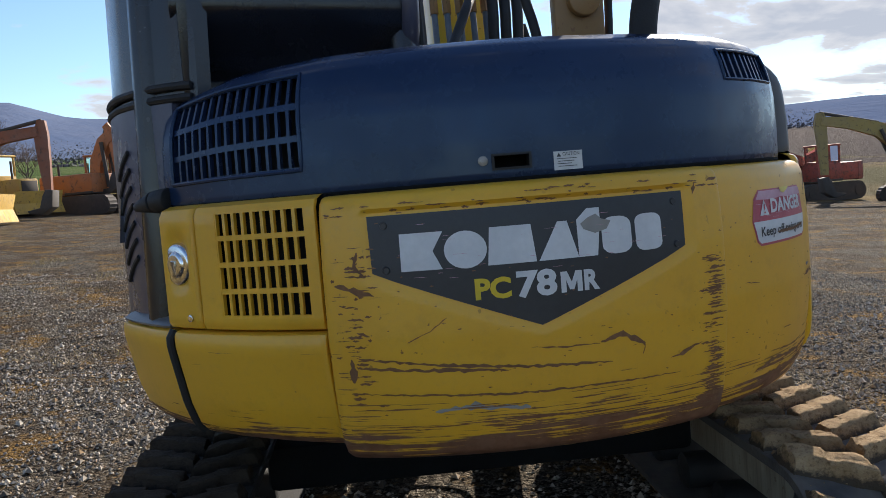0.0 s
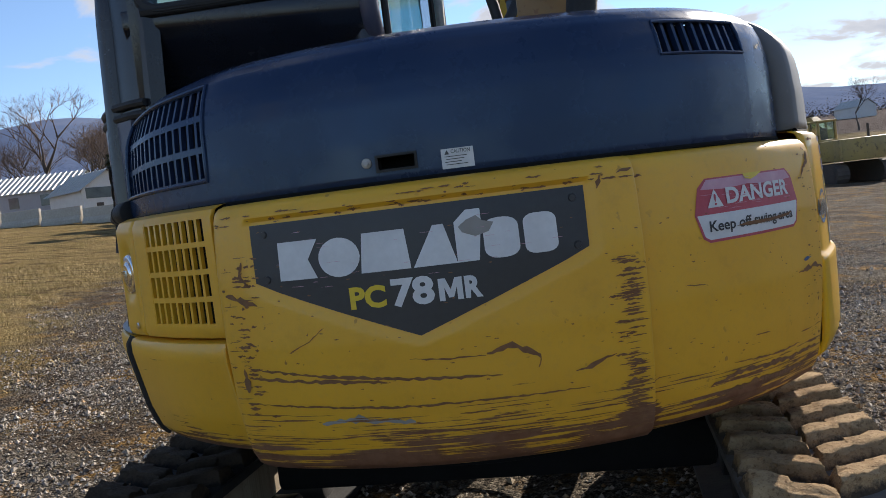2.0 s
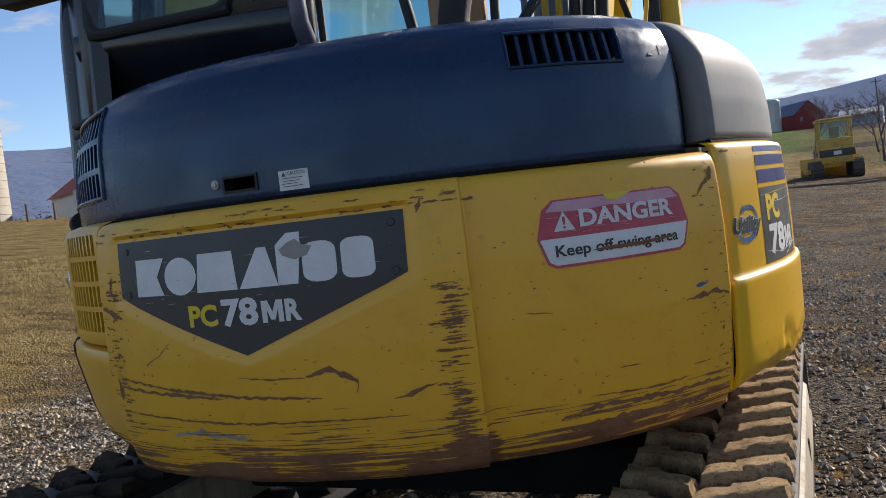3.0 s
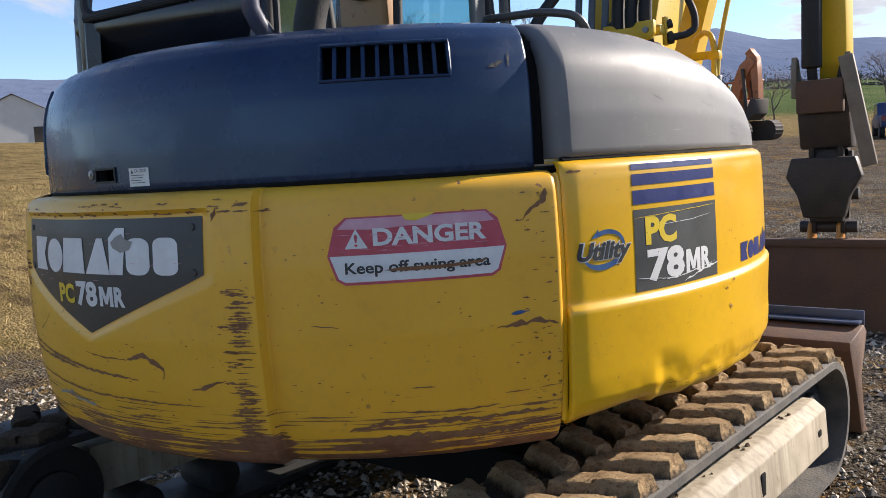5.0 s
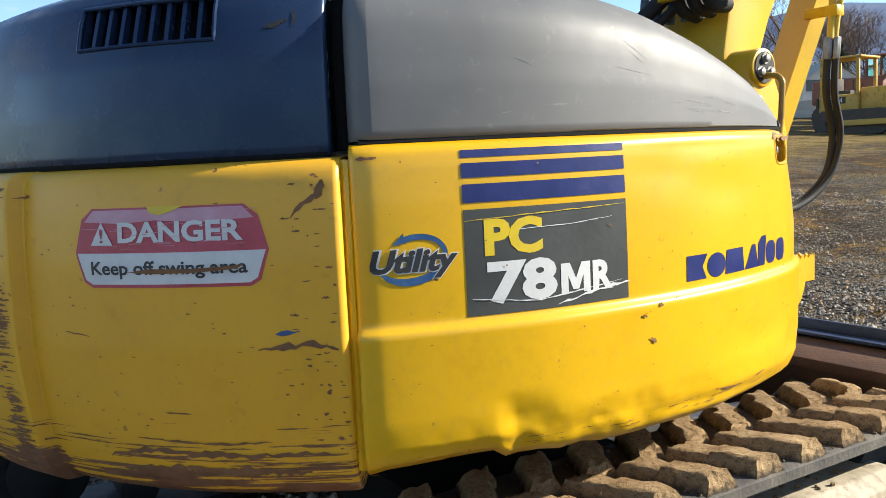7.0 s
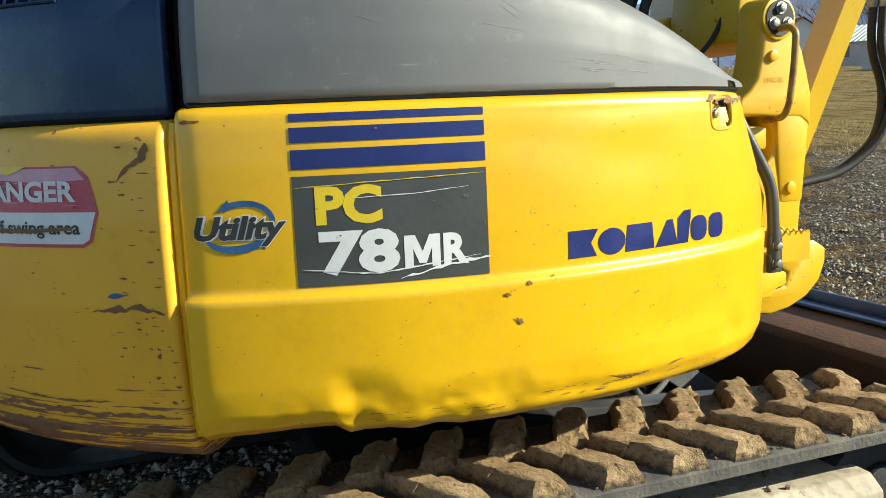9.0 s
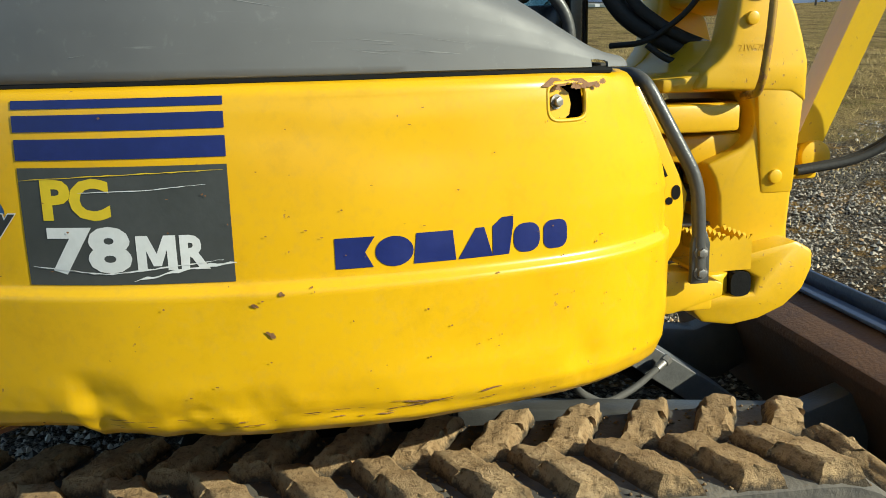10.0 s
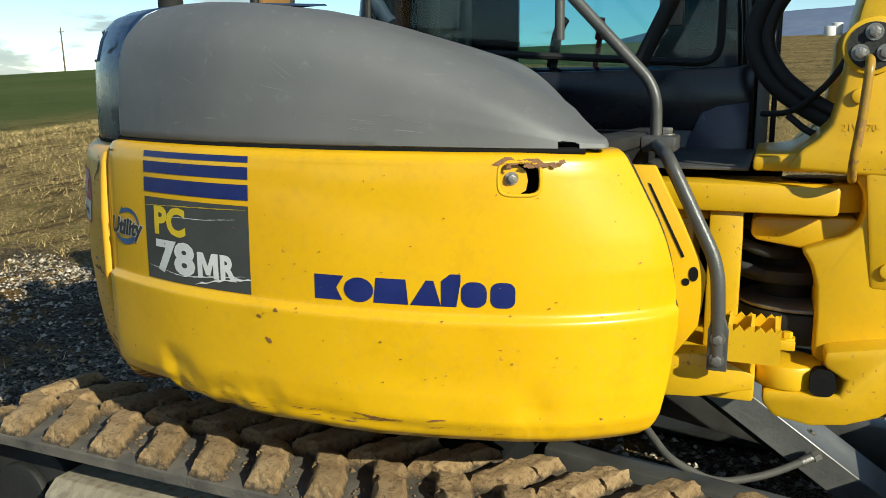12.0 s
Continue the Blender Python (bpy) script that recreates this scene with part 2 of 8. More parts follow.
def mud_material(name="dry_mud_on_rubber", shade=0.0):
    m, n, l, p = nodes_of(name)
    tc = n.new("ShaderNodeTexCoord")
    sx = n.new("ShaderNodeSeparateXYZ"); l.new(tc.outputs["Object"], sx.inputs[0])
    info = n.new("ShaderNodeObjectInfo")
    tone = mixed(n, l, ramp(n, l, noise_node(n, l, 14.0, 5, 0.65), 0.3, 0.7), (0.25, 0.160, 0.078), (0.46, 0.325, 0.180))
    tone = mixed(n, l, ramp(n, l, info.outputs["Random"], 0, 1, 0.0, 0.35), tone, (0.17, 0.105, 0.050))
    crumbs = noise_node(n, l, 85.0, 5, 0.7)
    tone = mixed(n, l, ramp(n, l, crumbs, 0.50, 0.66, 0.0, 0.7), tone, (0.105, 0.058, 0.028))
    edge = n.new("ShaderNodeMath"); edge.operation = "ADD"
    l.new(sx.outputs[2], edge.inputs[0]); l.new(ramp(n, l, noise_node(n, l, 40.0, 5, 0.7), 0.2, 0.8, -0.018, 0.018), edge.inputs[1])
    if shade:
        tone = mixed(n, l, shade, tone, (0.016, 0.014, 0.013))
    l.new(mixed(n, l, ramp(n, l, edge.outputs[0], 0.010, 0.026), (0.075, 0.058, 0.040) if not shade else (0.014, 0.013, 0.012), tone), p.inputs["Base Color"])
    p.inputs["Roughness"].default_value = 0.95
    p.inputs["Specular IOR Level"].default_value = 0.15
    h = n.new("ShaderNodeMath"); h.operation = "ADD"
    l.new(crumbs, h.inputs[0]); l.new(times(n, l, noise_node(n, l, 24.0, 4), 1.5), h.inputs[1])
    h2 = n.new("ShaderNodeMath"); h2.operation = "ADD"
    l.new(h.outputs[0], h2.inputs[0]); l.new(times(n, l, noise_node(n, l, 230.0, 4, 0.7), 0.5), h2.inputs[1])
    bumped(n, l, p, h2.outputs[0], 0.8, 0.010)
    return m


M_MUD = mud_material()
# near-black copy of the mud: dark rubber, with shade put into the colour
M_SHADEMUD = mud_material("shaded_mud_on_rubber", 0.88)
M_TRACK = surface("dusty_track_rubber", (0.045, 0.042, 0.040), (0.15, 0.13, 0.105), 10, (0.7, 0.9), grain=80, bump=0.4)


def dusty_paint():
    """Grey-beige frame paint under dust, with washed streaks down its sides and darker splashes of mud."""
    m, n, l, p = nodes_of("dusty_frame_paint")
    col = mixed(n, l, ramp(n, l, noise_node(n, l, 6.0, 6, 0.65), 0.3, 0.7), (0.27, 0.225, 0.155), (0.42, 0.36, 0.265))
    runs = ramp(n, l, noise_node(n, l, 1.0, 4, 0.6, stretch=(30.0, 34.0, 2.0)), 0.46, 0.68, 0.0, 0.7)
    col = mixed(n, l, runs, col, (0.17, 0.13, 0.09))
    mud = ramp(n, l, noise_node(n, l, 22.0, 6, 0.75), 0.60, 0.68, 0.0, 0.8)
    col = mixed(n, l, mud, col, (0.15, 0.092, 0.042))
    l.new(col, p.inputs["Base Color"])
    l.new(ramp(n, l, noise_node(n, l, 12.0, 4), 0.3, 0.7, 0.6, 0.9), p.inputs["Roughness"])
    bumped(n, l, p, noise_node(n, l, 70.0, 4, 0.65), 0.25, 0.002)
    return m


M_DUSTY = dusty_paint()
M_CLOD = surface("dry_mud", (0.13, 0.08, 0.038), (0.23, 0.15, 0.075), 40, (0.85, 0.95), grain=200, bump=0.5)
M_WHITE = surface("white_vinyl", (0.66, 0.66, 0.65), (0.58, 0.58, 0.57), 9, (0.35, 0.5), grain=70, bump=0.05, fine=0.2)
M_DECALBLACK = surface("black_vinyl", (0.022, 0.022, 0.023), (0.034, 0.034, 0.035), 5, (0.35, 0.5), grain=60, bump=0.05)
M_DECALGREY = surface("charcoal_vinyl", (0.045, 0.048, 0.046), (0.060, 0.062, 0.060), 5, (0.35, 0.5), grain=60, bump=0.05)
M_NAVY = surface("navy_vinyl", (0.008, 0.016, 0.105), (0.012, 0.022, 0.14), 8, (0.3, 0.45), grain=60, bump=0.05)
M_RED = surface("faded_red_vinyl", (0.42, 0.045, 0.065), (0.50, 0.09, 0.12), 10, (0.4, 0.55), grain=60, bump=0.05)
M_PINK = surface("bleached_red_vinyl", (0.60, 0.36, 0.42), (0.52, 0.22, 0.28), 14, (0.4, 0.55), grain=60, bump=0.05)
M_LETTERY = surface("yellow_vinyl", (0.70, 0.50, 0.02), (0.62, 0.44, 0.02), 8, (0.35, 0.5), grain=60, bump=0.05)
M_BLUEVINYL = surface("blue_vinyl", (0.02, 0.07, 0.20), (0.05, 0.14, 0.30), 10, (0.35, 0.5))
M_BARE = surface("scraped_primer", (0.16, 0.070, 0.026), (0.25, 0.125, 0.055), 30, (0.7, 0.9), grain=90, bump=0.3)
M_BAREGREY = surface("grey_primer", (0.24, 0.22, 0.19), (0.32, 0.30, 0.27), 30, (0.5, 0.8))


def glass_material(name, tint):
    m, n, l, p = nodes_of(name)
    n.remove(p)
    out = n["Material Output"]
    tr = n.new("ShaderNodeBsdfTransparent"); tr.inputs[0].default_value = (*tint, 1)
    gl = n.new("ShaderNodeBsdfGlossy"); gl.inputs["Roughness"].default_value = 0.03
    fr = n.new("ShaderNodeFresnel"); fr.inputs[0].default_value = 1.5
    mx = n.new("ShaderNodeMixShader")
    l.new(fr.outputs[0], mx.inputs[0]); l.new(tr.outputs[0], mx.inputs[1]); l.new(gl.outputs[0], mx.inputs[2])
    l.new(mx.outputs[0], out.inputs[0])
    return m


M_GLASS = glass_material("tinted_cab_glass", (0.55, 0.72, 0.70))
M_GLASSL = glass_material("side_cab_glass", (0.46, 0.70, 0.74))


# ---------------------------------------------------------------- building helpers
def part(name, bm, material, parent=None, label="", angle=38):
    """Links a bmesh as one mesh object, smooth but for its sharp edges."""
    bmesh.ops.recalc_face_normals(bm, faces=bm.faces)
    me = bpy.data.meshes.new(name)
    bm.to_mesh(me)
    bm.free()
    for poly in me.polygons:
        poly.use_smooth = True
    me.set_sharp_from_angle(angle=radians(angle))
    for mt in (material if isinstance(material, (list, tuple)) else [material]):
        me.materials.append(mt)
    ob = new(name, me)
    if parent:
        ob.parent = parent
    if label:
        tagged(ob, label)
    return ob


def thing(name, label, category, group="", kind="", at=None):
    ob = new(name)
    if at is not None:
        ob.matrix_world = at
    return tagged(ob, label, category, group, kind)


def box(bm, lo, hi, bevel=0.0, m=None, seg=2):
    """A bevelled box between two corners, turned by m if given."""
    sub = bmesh.new()
    bmesh.ops.create_cube(sub, size=1.0)
    lo, hi = Vector(lo), Vector(hi)
    bmesh.ops.transform(sub, verts=sub.verts, matrix=Matrix.Translation((lo + hi) / 2) @ Matrix.Diagonal((*(hi - lo), 1)))
    if bevel:
        bmesh.ops.bevel(sub, geom=list(sub.edges), offset=bevel, segments=seg, profile=0.5, affect="EDGES")
    if m is not None:
        bmesh.ops.transform(sub, verts=sub.verts, matrix=m)
    merge(bm, sub)


def merge(bm, sub):
    me = bpy.data.meshes.new("tmp")
    sub.to_mesh(me)
    sub.free()
    bm.from_mesh(me)
    bpy.data.meshes.remove(me)


def rod(bm, a, b, r, r2=None, seg=16, bevel=0.0):
    """A round bar from a to b."""
    a, b = Vector(a), Vector(b)
    d = b - a
    m = Matrix.Translation((a + b) / 2) @ d.to_track_quat("Z", "Y").to_matrix().to_4x4()
    sub = bmesh.new()
    bmesh.ops.create_cone(sub, cap_ends=True, segments=seg, radius1=r, radius2=r if r2 is None else r2, depth=d.length)
    if bevel:
        rims = [e for e in sub.edges if len(e.link_faces) == 2 and any(len(f.verts) > 4 for f in e.link_faces)]
        bmesh.ops.bevel(sub, geom=rims, offset=bevel, segments=2, profile=0.5, affect="EDGES")
    bmesh.ops.transform(sub, verts=sub.verts, matrix=m)
    merge(bm, sub)


def rounded_path(points, radius, steps=6):
    """A polyline with its corners rounded."""
    pts = [Vector(p) for p in points]
    out = [pts[0]]
    for a, b, c in zip(pts, pts[1:], pts[2:]):
        k = min(radius, 0.45 * (a - b).length, 0.45 * (c - b).length)
        p, q = b + (a - b).normalized() * k, b + (c - b).normalized() * k
        for i in range(steps + 1):
            s = i / steps
            out.append(p * (1 - s) ** 2 + b * 2 * s * (1 - s) + q * s * s)
    out.append(pts[-1])
    return out


def tube(bm, points, r, seg=12, bend=0.0):
    """A tube along a path."""
    pts = rounded_path(points, bend) if bend else [Vector(p) for p in points]
    side = None
    rings = []
    for i, p in enumerate(pts):
        d = (pts[min(i + 1, len(pts) - 1)] - pts[max(i - 1, 0)]).normalized()
        if side is None:
            side = d.orthogonal().normalized()
        side = (side - d * side.dot(d)).normalized()
        up = d.cross(side)
        rings.append([bm.verts.new(p + r * (math.cos(k) * side + math.sin(k) * up)) for k in (2 * math.pi * j / seg for j in range(seg))])
    for a, b in zip(rings, rings[1:]):
        for j in range(seg):
            bm.faces.new((a[j], a[(j + 1) % seg], b[(j + 1) % seg], b[j]))
    bm.faces.new(rings[0][::-1])
    bm.faces.new(rings[-1])


def prism(bm, outline, lo, hi, axis="x", bevel=0.0, seg=2, m=None):
    """A flat outline made thick from lo to hi along an axis; the outline's two numbers are the other two axes in order."""
    sub = bmesh.new()
    put = {"x": lambda u, v, w: (w, u, v), "y": lambda u, v, w: (u, w, v), "z": lambda u, v, w: (u, v, w)}[axis]
    a = [sub.verts.new(put(u, v, lo)) for u, v in outline]
    b = [sub.verts.new(put(u, v, hi)) for u, v in outline]
    fa, fb = sub.faces.new(a), sub.faces.new(b[::-1])
    for i in range(len(a)):
        j = (i + 1) % len(a)
        sub.faces.new((a[i], b[i], b[j], a[j]))
    bmesh.ops.recalc_face_normals(sub, faces=sub.faces)
    if bevel:
        bmesh.ops.bevel(sub, geom=list(sub.edges), offset=bevel, segments=seg, profile=0.5, affect="EDGES")
    if m is not None:
        bmesh.ops.transform(sub, verts=sub.verts, matrix=m)
    merge(bm, sub)


def bolt_head(bm, at, out, r=0.014, h=0.012):
    """A hexagon head with a washer, pointing along out."""
    at, out = Vector(at), Vector(out).normalized()
    rod(bm, at, at + out * 0.003, r * 1.45, seg=20)
    rod(bm, at + out * 0.003, at + out * (0.003 + h), r, seg=6, bevel=0.0015)


def lerp(table, x):
    return float(np.interp(x, [a for a, _ in table], [b for _, b in table]))


def spaced(a, b, step, extra=()):
    n = max(1, round((b - a) / step))
    return sorted(set([round(a + (b - a) * i / n, 5) for i in range(n + 1)] + [round(e, 5) for e in extra]))


# ---------------------------------------------------------------- the rounded upper body: plan radius by angle from the rear (degrees, + to the right), profile by height
def polar(phi, r, z):
    a = radians(phi)
    return Vector((r * math.sin(a), -r * math.cos(a), z))


def face_table(prof):
    """Offset by height along the outer face of a profile."""
    best = {}
    for dr, z in prof:
        if z not in best or dr > best[z]:
            best[z] = dr
    return sorted((z, dr) for z, dr in best.items())


class Panel:
    """A piece of the round body: radius by angle, profile of (offset, height), and an extra offset by angle and height."""

    def __init__(self, radius, prof, extra=None, rim=0.010, ends=None):
        self.radius, self.prof, self.extra, self.rim, self.ends = radius, prof, extra, rim, ends

    def r(self, phi, dr, z):
        r = lerp(self.radius, phi) + dr
        if self.ends:
            d = min(phi - self.ends[0], self.ends[1] - phi) * 0.0227
            if d < self.rim:
                d = max(d, 0.0)
                r -= self.rim - math.sqrt(max(0.0, self.rim ** 2 - (self.rim - d) ** 2))
        if self.extra:
            r += self.extra(phi, z)
        return r

    def at(self, phi, z, off=0.0):
        """A place on the outer face."""
        return polar(phi, self.r(phi, lerp(face_table(self.prof), z), z) + off, z)

    def flat(self, phi, z, u, v, off=0.0):
        """A place u metres along and v metres up from a middle on the face."""
        return self.at(phi + math.degrees(u / lerp(self.radius, phi)), z + v, off)


def dense(prof, step=0.02):
    out = [prof[0]]
    for (a, b), (c, d) in zip(prof, prof[1:]):
        n = max(1, int(math.hypot(c - a, d - b) / step))
        out += [(a + (c - a) * i / n, b + (d - b) * i / n) for i in range(1, n + 1)]
    return out


def shell(bm, panel, phis, step=0.02, hole=None, thick=0.0, prof=None, grow=None):
    """The panel's skin over the given angles. hole(phi, z) leaves cells out; thick gives it an inner side. Without thick its ends are closed."""
    prof = dense(prof or panel.prof, step)
    put = lambda phi, dr, z, off: polar(phi, panel.r(phi, dr, z) - off, z)
    if grow:
        put = lambda phi, dr, z, off: grow(phi, dr, z, off)
    skin = [[bm.verts.new(put(p, dr, z, 0)) for dr, z in prof] for p in phis]
    inner = [[bm.verts.new(put(p, dr, z, thick)) for dr, z in prof] for p in phis] if thick else None
    kept = {}
    for i in range(len(phis) - 1):
        for j in range(len(prof) - 1):
            pc, zc = (phis[i] + phis[i + 1]) / 2, (prof[j][1] + prof[j + 1][1]) / 2
            if hole and hole(pc, zc):
                continue
            kept[i, j] = True
            bm.faces.new((skin[i][j], skin[i + 1][j], skin[i + 1][j + 1], skin[i][j + 1]))
            if inner:
                bm.faces.new((inner[i][j + 1], inner[i + 1][j + 1], inner[i + 1][j], inner[i][j]))
    if inner:
        for (i, j) in kept:
            for (di, dj), (a, b) in {(-1, 0): ((i, j), (i, j + 1)), (1, 0): ((i + 1, j), (i + 1, j + 1)), (0, -1): ((i, j), (i + 1, j)), (0, 1): ((i, j + 1), (i + 1, j + 1))}.items():
                if (i + di, j + dj) not in kept:
                    bm.faces.new((skin[a[0]][a[1]], skin[b[0]][b[1]], inner[b[0]][b[1]], inner[a[0]][a[1]]))
    else:
        bm.faces.new(skin[0])
        bm.faces.new(skin[-1][::-1])


def edged(a, b, step, rim=0.010, extra=()):
    """Angles from a to b, closer together at the two rounded ends."""
    k = rim / 0.0227
    near = [a + k * f for f in (0.0, 0.12, 0.3, 0.6, 1.0)] + [b - k * f for f in (0.0, 0.12, 0.3, 0.6, 1.0)]
    return spaced(a, b, step, near + list(extra))


R_BODY = [(-64, 1.33), (-50, 1.338), (-40, 1.342), (-24, 1.352), (-23.4, 1.366), (-22, 1.382), (-18, 1.388), (0, 1.394), (18, 1.388), (22.4, 1.3840), (22.55, 1.3815), (22.85, 1.352), (23.0, 1.3495), (24.4, 1.3485), (30, 1.346), (40, 1.336), (48, 1.323), (52, 1.320), (54.5, 1.318),
          (56, 1.316), (58, 1.310), (61, 1.299), (65, 1.290), (70, 1.282), (75, 1.274), (82, 1.264), (90, 1.262), (98, 1.267), (105, 1.277), (112, 1.293), (116, 1.30), (119, 1.30), (122, 1.296), (125, 1.288), (127, 1.278), (128.5, 1.266), (130.5, 1.244)]


def eased(table, lo, hi, sigma=3.0):
    """The table's values between lo and hi smoothed into a curve."""
    xs = np.arange(lo, hi + 0.01, 0.5)
    raw = np.array([float(np.interp(x, [a for a, _ in table], [b for _, b in table])) for x in xs])
    pad = int(3 * sigma / 0.5)
    wide = np.concatenate([2 * raw[0] - raw[pad:0:-1], raw, 2 * raw[-1] - raw[-2:-pad - 2:-1]])
    k = np.exp(-0.5 * (np.arange(-pad, pad + 1) * 0.5 / sigma) ** 2)
    smooth = np.convolve(wide, k / k.sum(), "valid")
    return [p for p in table if p[0] < lo] + [(float(x), float(v)) for x, v in zip(xs, smooth)] + [p for p in table if p[0] > hi]


R_BODY = eased(R_BODY, 58.0, 126.0, 3.5)
R_HOOD = [(-60, 1.255), (-50, 1.272), (-40, 1.285), (-26, 1.29), (-12, 1.287), (0, 1.287), (12, 1.288), (26, 1.297), (36, 1.292), (44, 1.275), (50, 1.25), (54, 1.23)]
CW_PROF = [(-0.55, 0.70), (-0.13, 0.695), (-0.09, 0.700), (-0.062, 0.718), (-0.043, 0.75), (-0.028, 0.80), (-0.012, 0.90), (0.0, 1.03), (0.0, 1.20), (-0.006, 1.30), (-0.012, 1.355), (-0.020, 1.376), (-0.034, 1.388), (-0.055, 1.394), (-0.20, 1.40)]


def in_shield(x, z, grow=0.0):
    """How far inside the five-sided plate outline a place lies (negative outside)."""
    x = abs(x + 0.006)
    k = math.hypot(0.155, 0.418)
    slant = (0.418 * (z - 1.035) - 0.155 * x) / k
    return min(0.424 - x, 1.338 - z, slant) + grow


def cw_extra(phi, z):
    e = 0.0
    if abs(phi) < 22:
        d = in_shield(1.39 * radians(phi), z, 0.016)
        e -= 0.009 * max(0.0, min(1.0, d / 0.009))
    e += 0.0022 * noise.noise((phi * 0.09, z * 5, 3.0)) if z < 1.0 else 0.0
    return e


CW = Panel(R_BODY, CW_PROF, cw_extra, rim=0.014, ends=(-23.2, 54.4))

SIDE_PROF = [(-0.40, 0.735), (-0.085, 0.735), (-0.05, 0.742), (-0.024, 0.762), (-0.008, 0.80), (-0.002, 0.86), (0.001, 1.0), (0.002, 1.038), (-0.001, 1.046), (-0.010, 1.051), (-0.012, 1.06), (-0.012, 1.15), (-0.015, 1.30), (-0.018, 1.37), (-0.022, 1.396), (-0.030, 1.408), (-0.05, 1.416), (-0.22, 1.419)]
DENTS = [(98, 1.29, 6.0, 0.06, 0.005), (88, 1.33, 5.0, 0.05, 0.004), (110, 0.95, 5.0, 0.08, 0.004), (114, 0.84, 2.0, 0.05, 0.010), (104, 0.90, 7.0, 0.05, 0.005), (95, 1.38, 9.0, 0.025, 0.004)]


def fold(x, at, left, right):
    """A sharp crease: 1 at its line, falling straight to nothing on both sides."""
    return max(0.0, 1 - (at - x) / left) if x < at else max(0.0, 1 - (x - at) / right)


def side_extra(phi, z):
    e = 0.0
    for p, h, wp, wh, depth in DENTS:
        e -= depth * math.exp(-((phi - p) / wp) ** 2 - ((z - h) / wh) ** 2)
    low = max(0.0, min(1.0, (0.88 - z) / 0.10))
    # upright crease near the rear end, and the crumpled foot running forward from it
    e -= 0.011 * fold(phi + 9 * (z - 0.83), 69.2, 1.8, 4.5) * max(0.0, min(1.0, (0.90 - z) / 0.05))
    e -= 0.009 * fold(z - 0.0018 * (phi - 76) - 0.006 * math.sin(phi * 0.9), 0.800, 0.02, 0.045) * fold(phi, 77, 8, 9)
    e -= 0.006 * fold(z + 0.001 * (phi - 84), 0.795, 0.012, 0.03) * fold(phi, 88, 7, 22)
    much = lerp([(55, 0.2), (64, 0.6), (70, 1.0), (80, 1.0), (90, 0.5), (104, 0.3), (116, 0.6), (128, 0.4)], phi)
    ridged = 1 - 2 * abs(noise.noise((phi * 0.16, z * 9, 1.3)))
    fine = 1 - 2 * abs(noise.noise((phi * 0.55 + z * 9, z * 22, 7.7)))
    e += low * much * (0.007 * (ridged - 0.35) + 0.0025 * (fine - 0.5))
    e += 0.0016 * noise.noise((phi * 0.12, z * 4, 5.0))
    # turned-in flange along the rear edge
    e -= 0.006 * max(0.0, min(1.0, (57.1 - phi) / 1.7))
    return e


def foot_lift(phi):
    """How far the battered lower edge is bent up."""
    return lerp([(55, 0.0), (57, 0.012), (63, 0.022), (67.2, 0.026), (68.6, 0.006), (72, 0.010), (74.5, 0.004), (77, 0.010), (79.5, 0.0), (86, 0.003), (96, 0.0), (112, 0.004), (128, 0.0)], phi)


SIDE = Panel(R_BODY, SIDE_PROF, side_extra, rim=0.012)


def lean_back(z):
    """Degrees by which the cover's front edge stands back, by height."""
    return lerp([(0.735, 3.2), (0.78, 1.7), (0.90, 0.2), (1.0, -0.7), (1.08, -0.7), (1.15, 0.3), (1.20, 1.0), (1.256, 2.0), (1.31, 3.2), (1.36, 4.3), (1.416, 5.6)], z)


def side_put(p, dr, z, off):
    """The cover's front end leans back towards its top and its foot."""
    phi = p - lean_back(z) * max(0.0, (p - 100.0) / 28.4) ** 1.3
    r = SIDE.r(phi, dr, z) - lerp([(1.15, 0.0), (1.22, 0.012), (1.30, 0.034), (1.36, 0.046), (1.416, 0.052)], z) * max(0.0, (p - 113.0) / 16.8) ** 1.6
    d = min(p - 55.1, 129.8 - p) * 0.0227
    if d < 0.012:
        r -= 0.012 - math.sqrt(max(0.0, 0.012 ** 2 - (0.012 - max(d, 0.0)) ** 2))
    z += foot_lift(phi) * max(0.0, min(1.0, (0.84 - z) / 0.09))
    return polar(phi, r - off, z)


def in_opening(p, z, grow=0.0):
    """Whether a place of the cover lies in its rounded square opening."""
    phi = p - lean_back(z) * max(0.0, (p - 100.0) / 28.4) ** 1.3
    return abs((phi - 112.2) / 2.05) ** 4 + abs((z - 1.360) / 0.036) ** 4 < 1 + grow


HOOD_PROF = [(-0.06, 1.402), (-0.004, 1.402), (0.0, 1.408), (0.0, 1.50), (-0.004, 1.60), (-0.010, 1.645), (-0.022, 1.69), (-0.040, 1.728), (-0.068, 1.756), (-0.11, 1.775), (-0.20, 1.790), (-0.40, 1.803), (-0.62, 1.81)]


def hood_drop(phi):
    return lerp([(-60, 0.75), (-50, 0.86), (-38, 0.95), (-24, 0.99), (0, 1.0), (54, 1.0)], phi)


HOOD = Panel(R_HOOD, HOOD_PROF, None, rim=0.012, ends=(-51, 53.4))


def hood_put(phi, dr, z, off):
    z2 = 1.402 + (z - 1.402) * (hood_drop(phi) if z > 1.5 else 1 + (hood_drop(phi) - 1) * max(0, (z - 1.402) / 0.098))
    return polar(phi, HOOD.r(phi, dr, z) - off, z2 - (off if dr < -0.09 else 0))


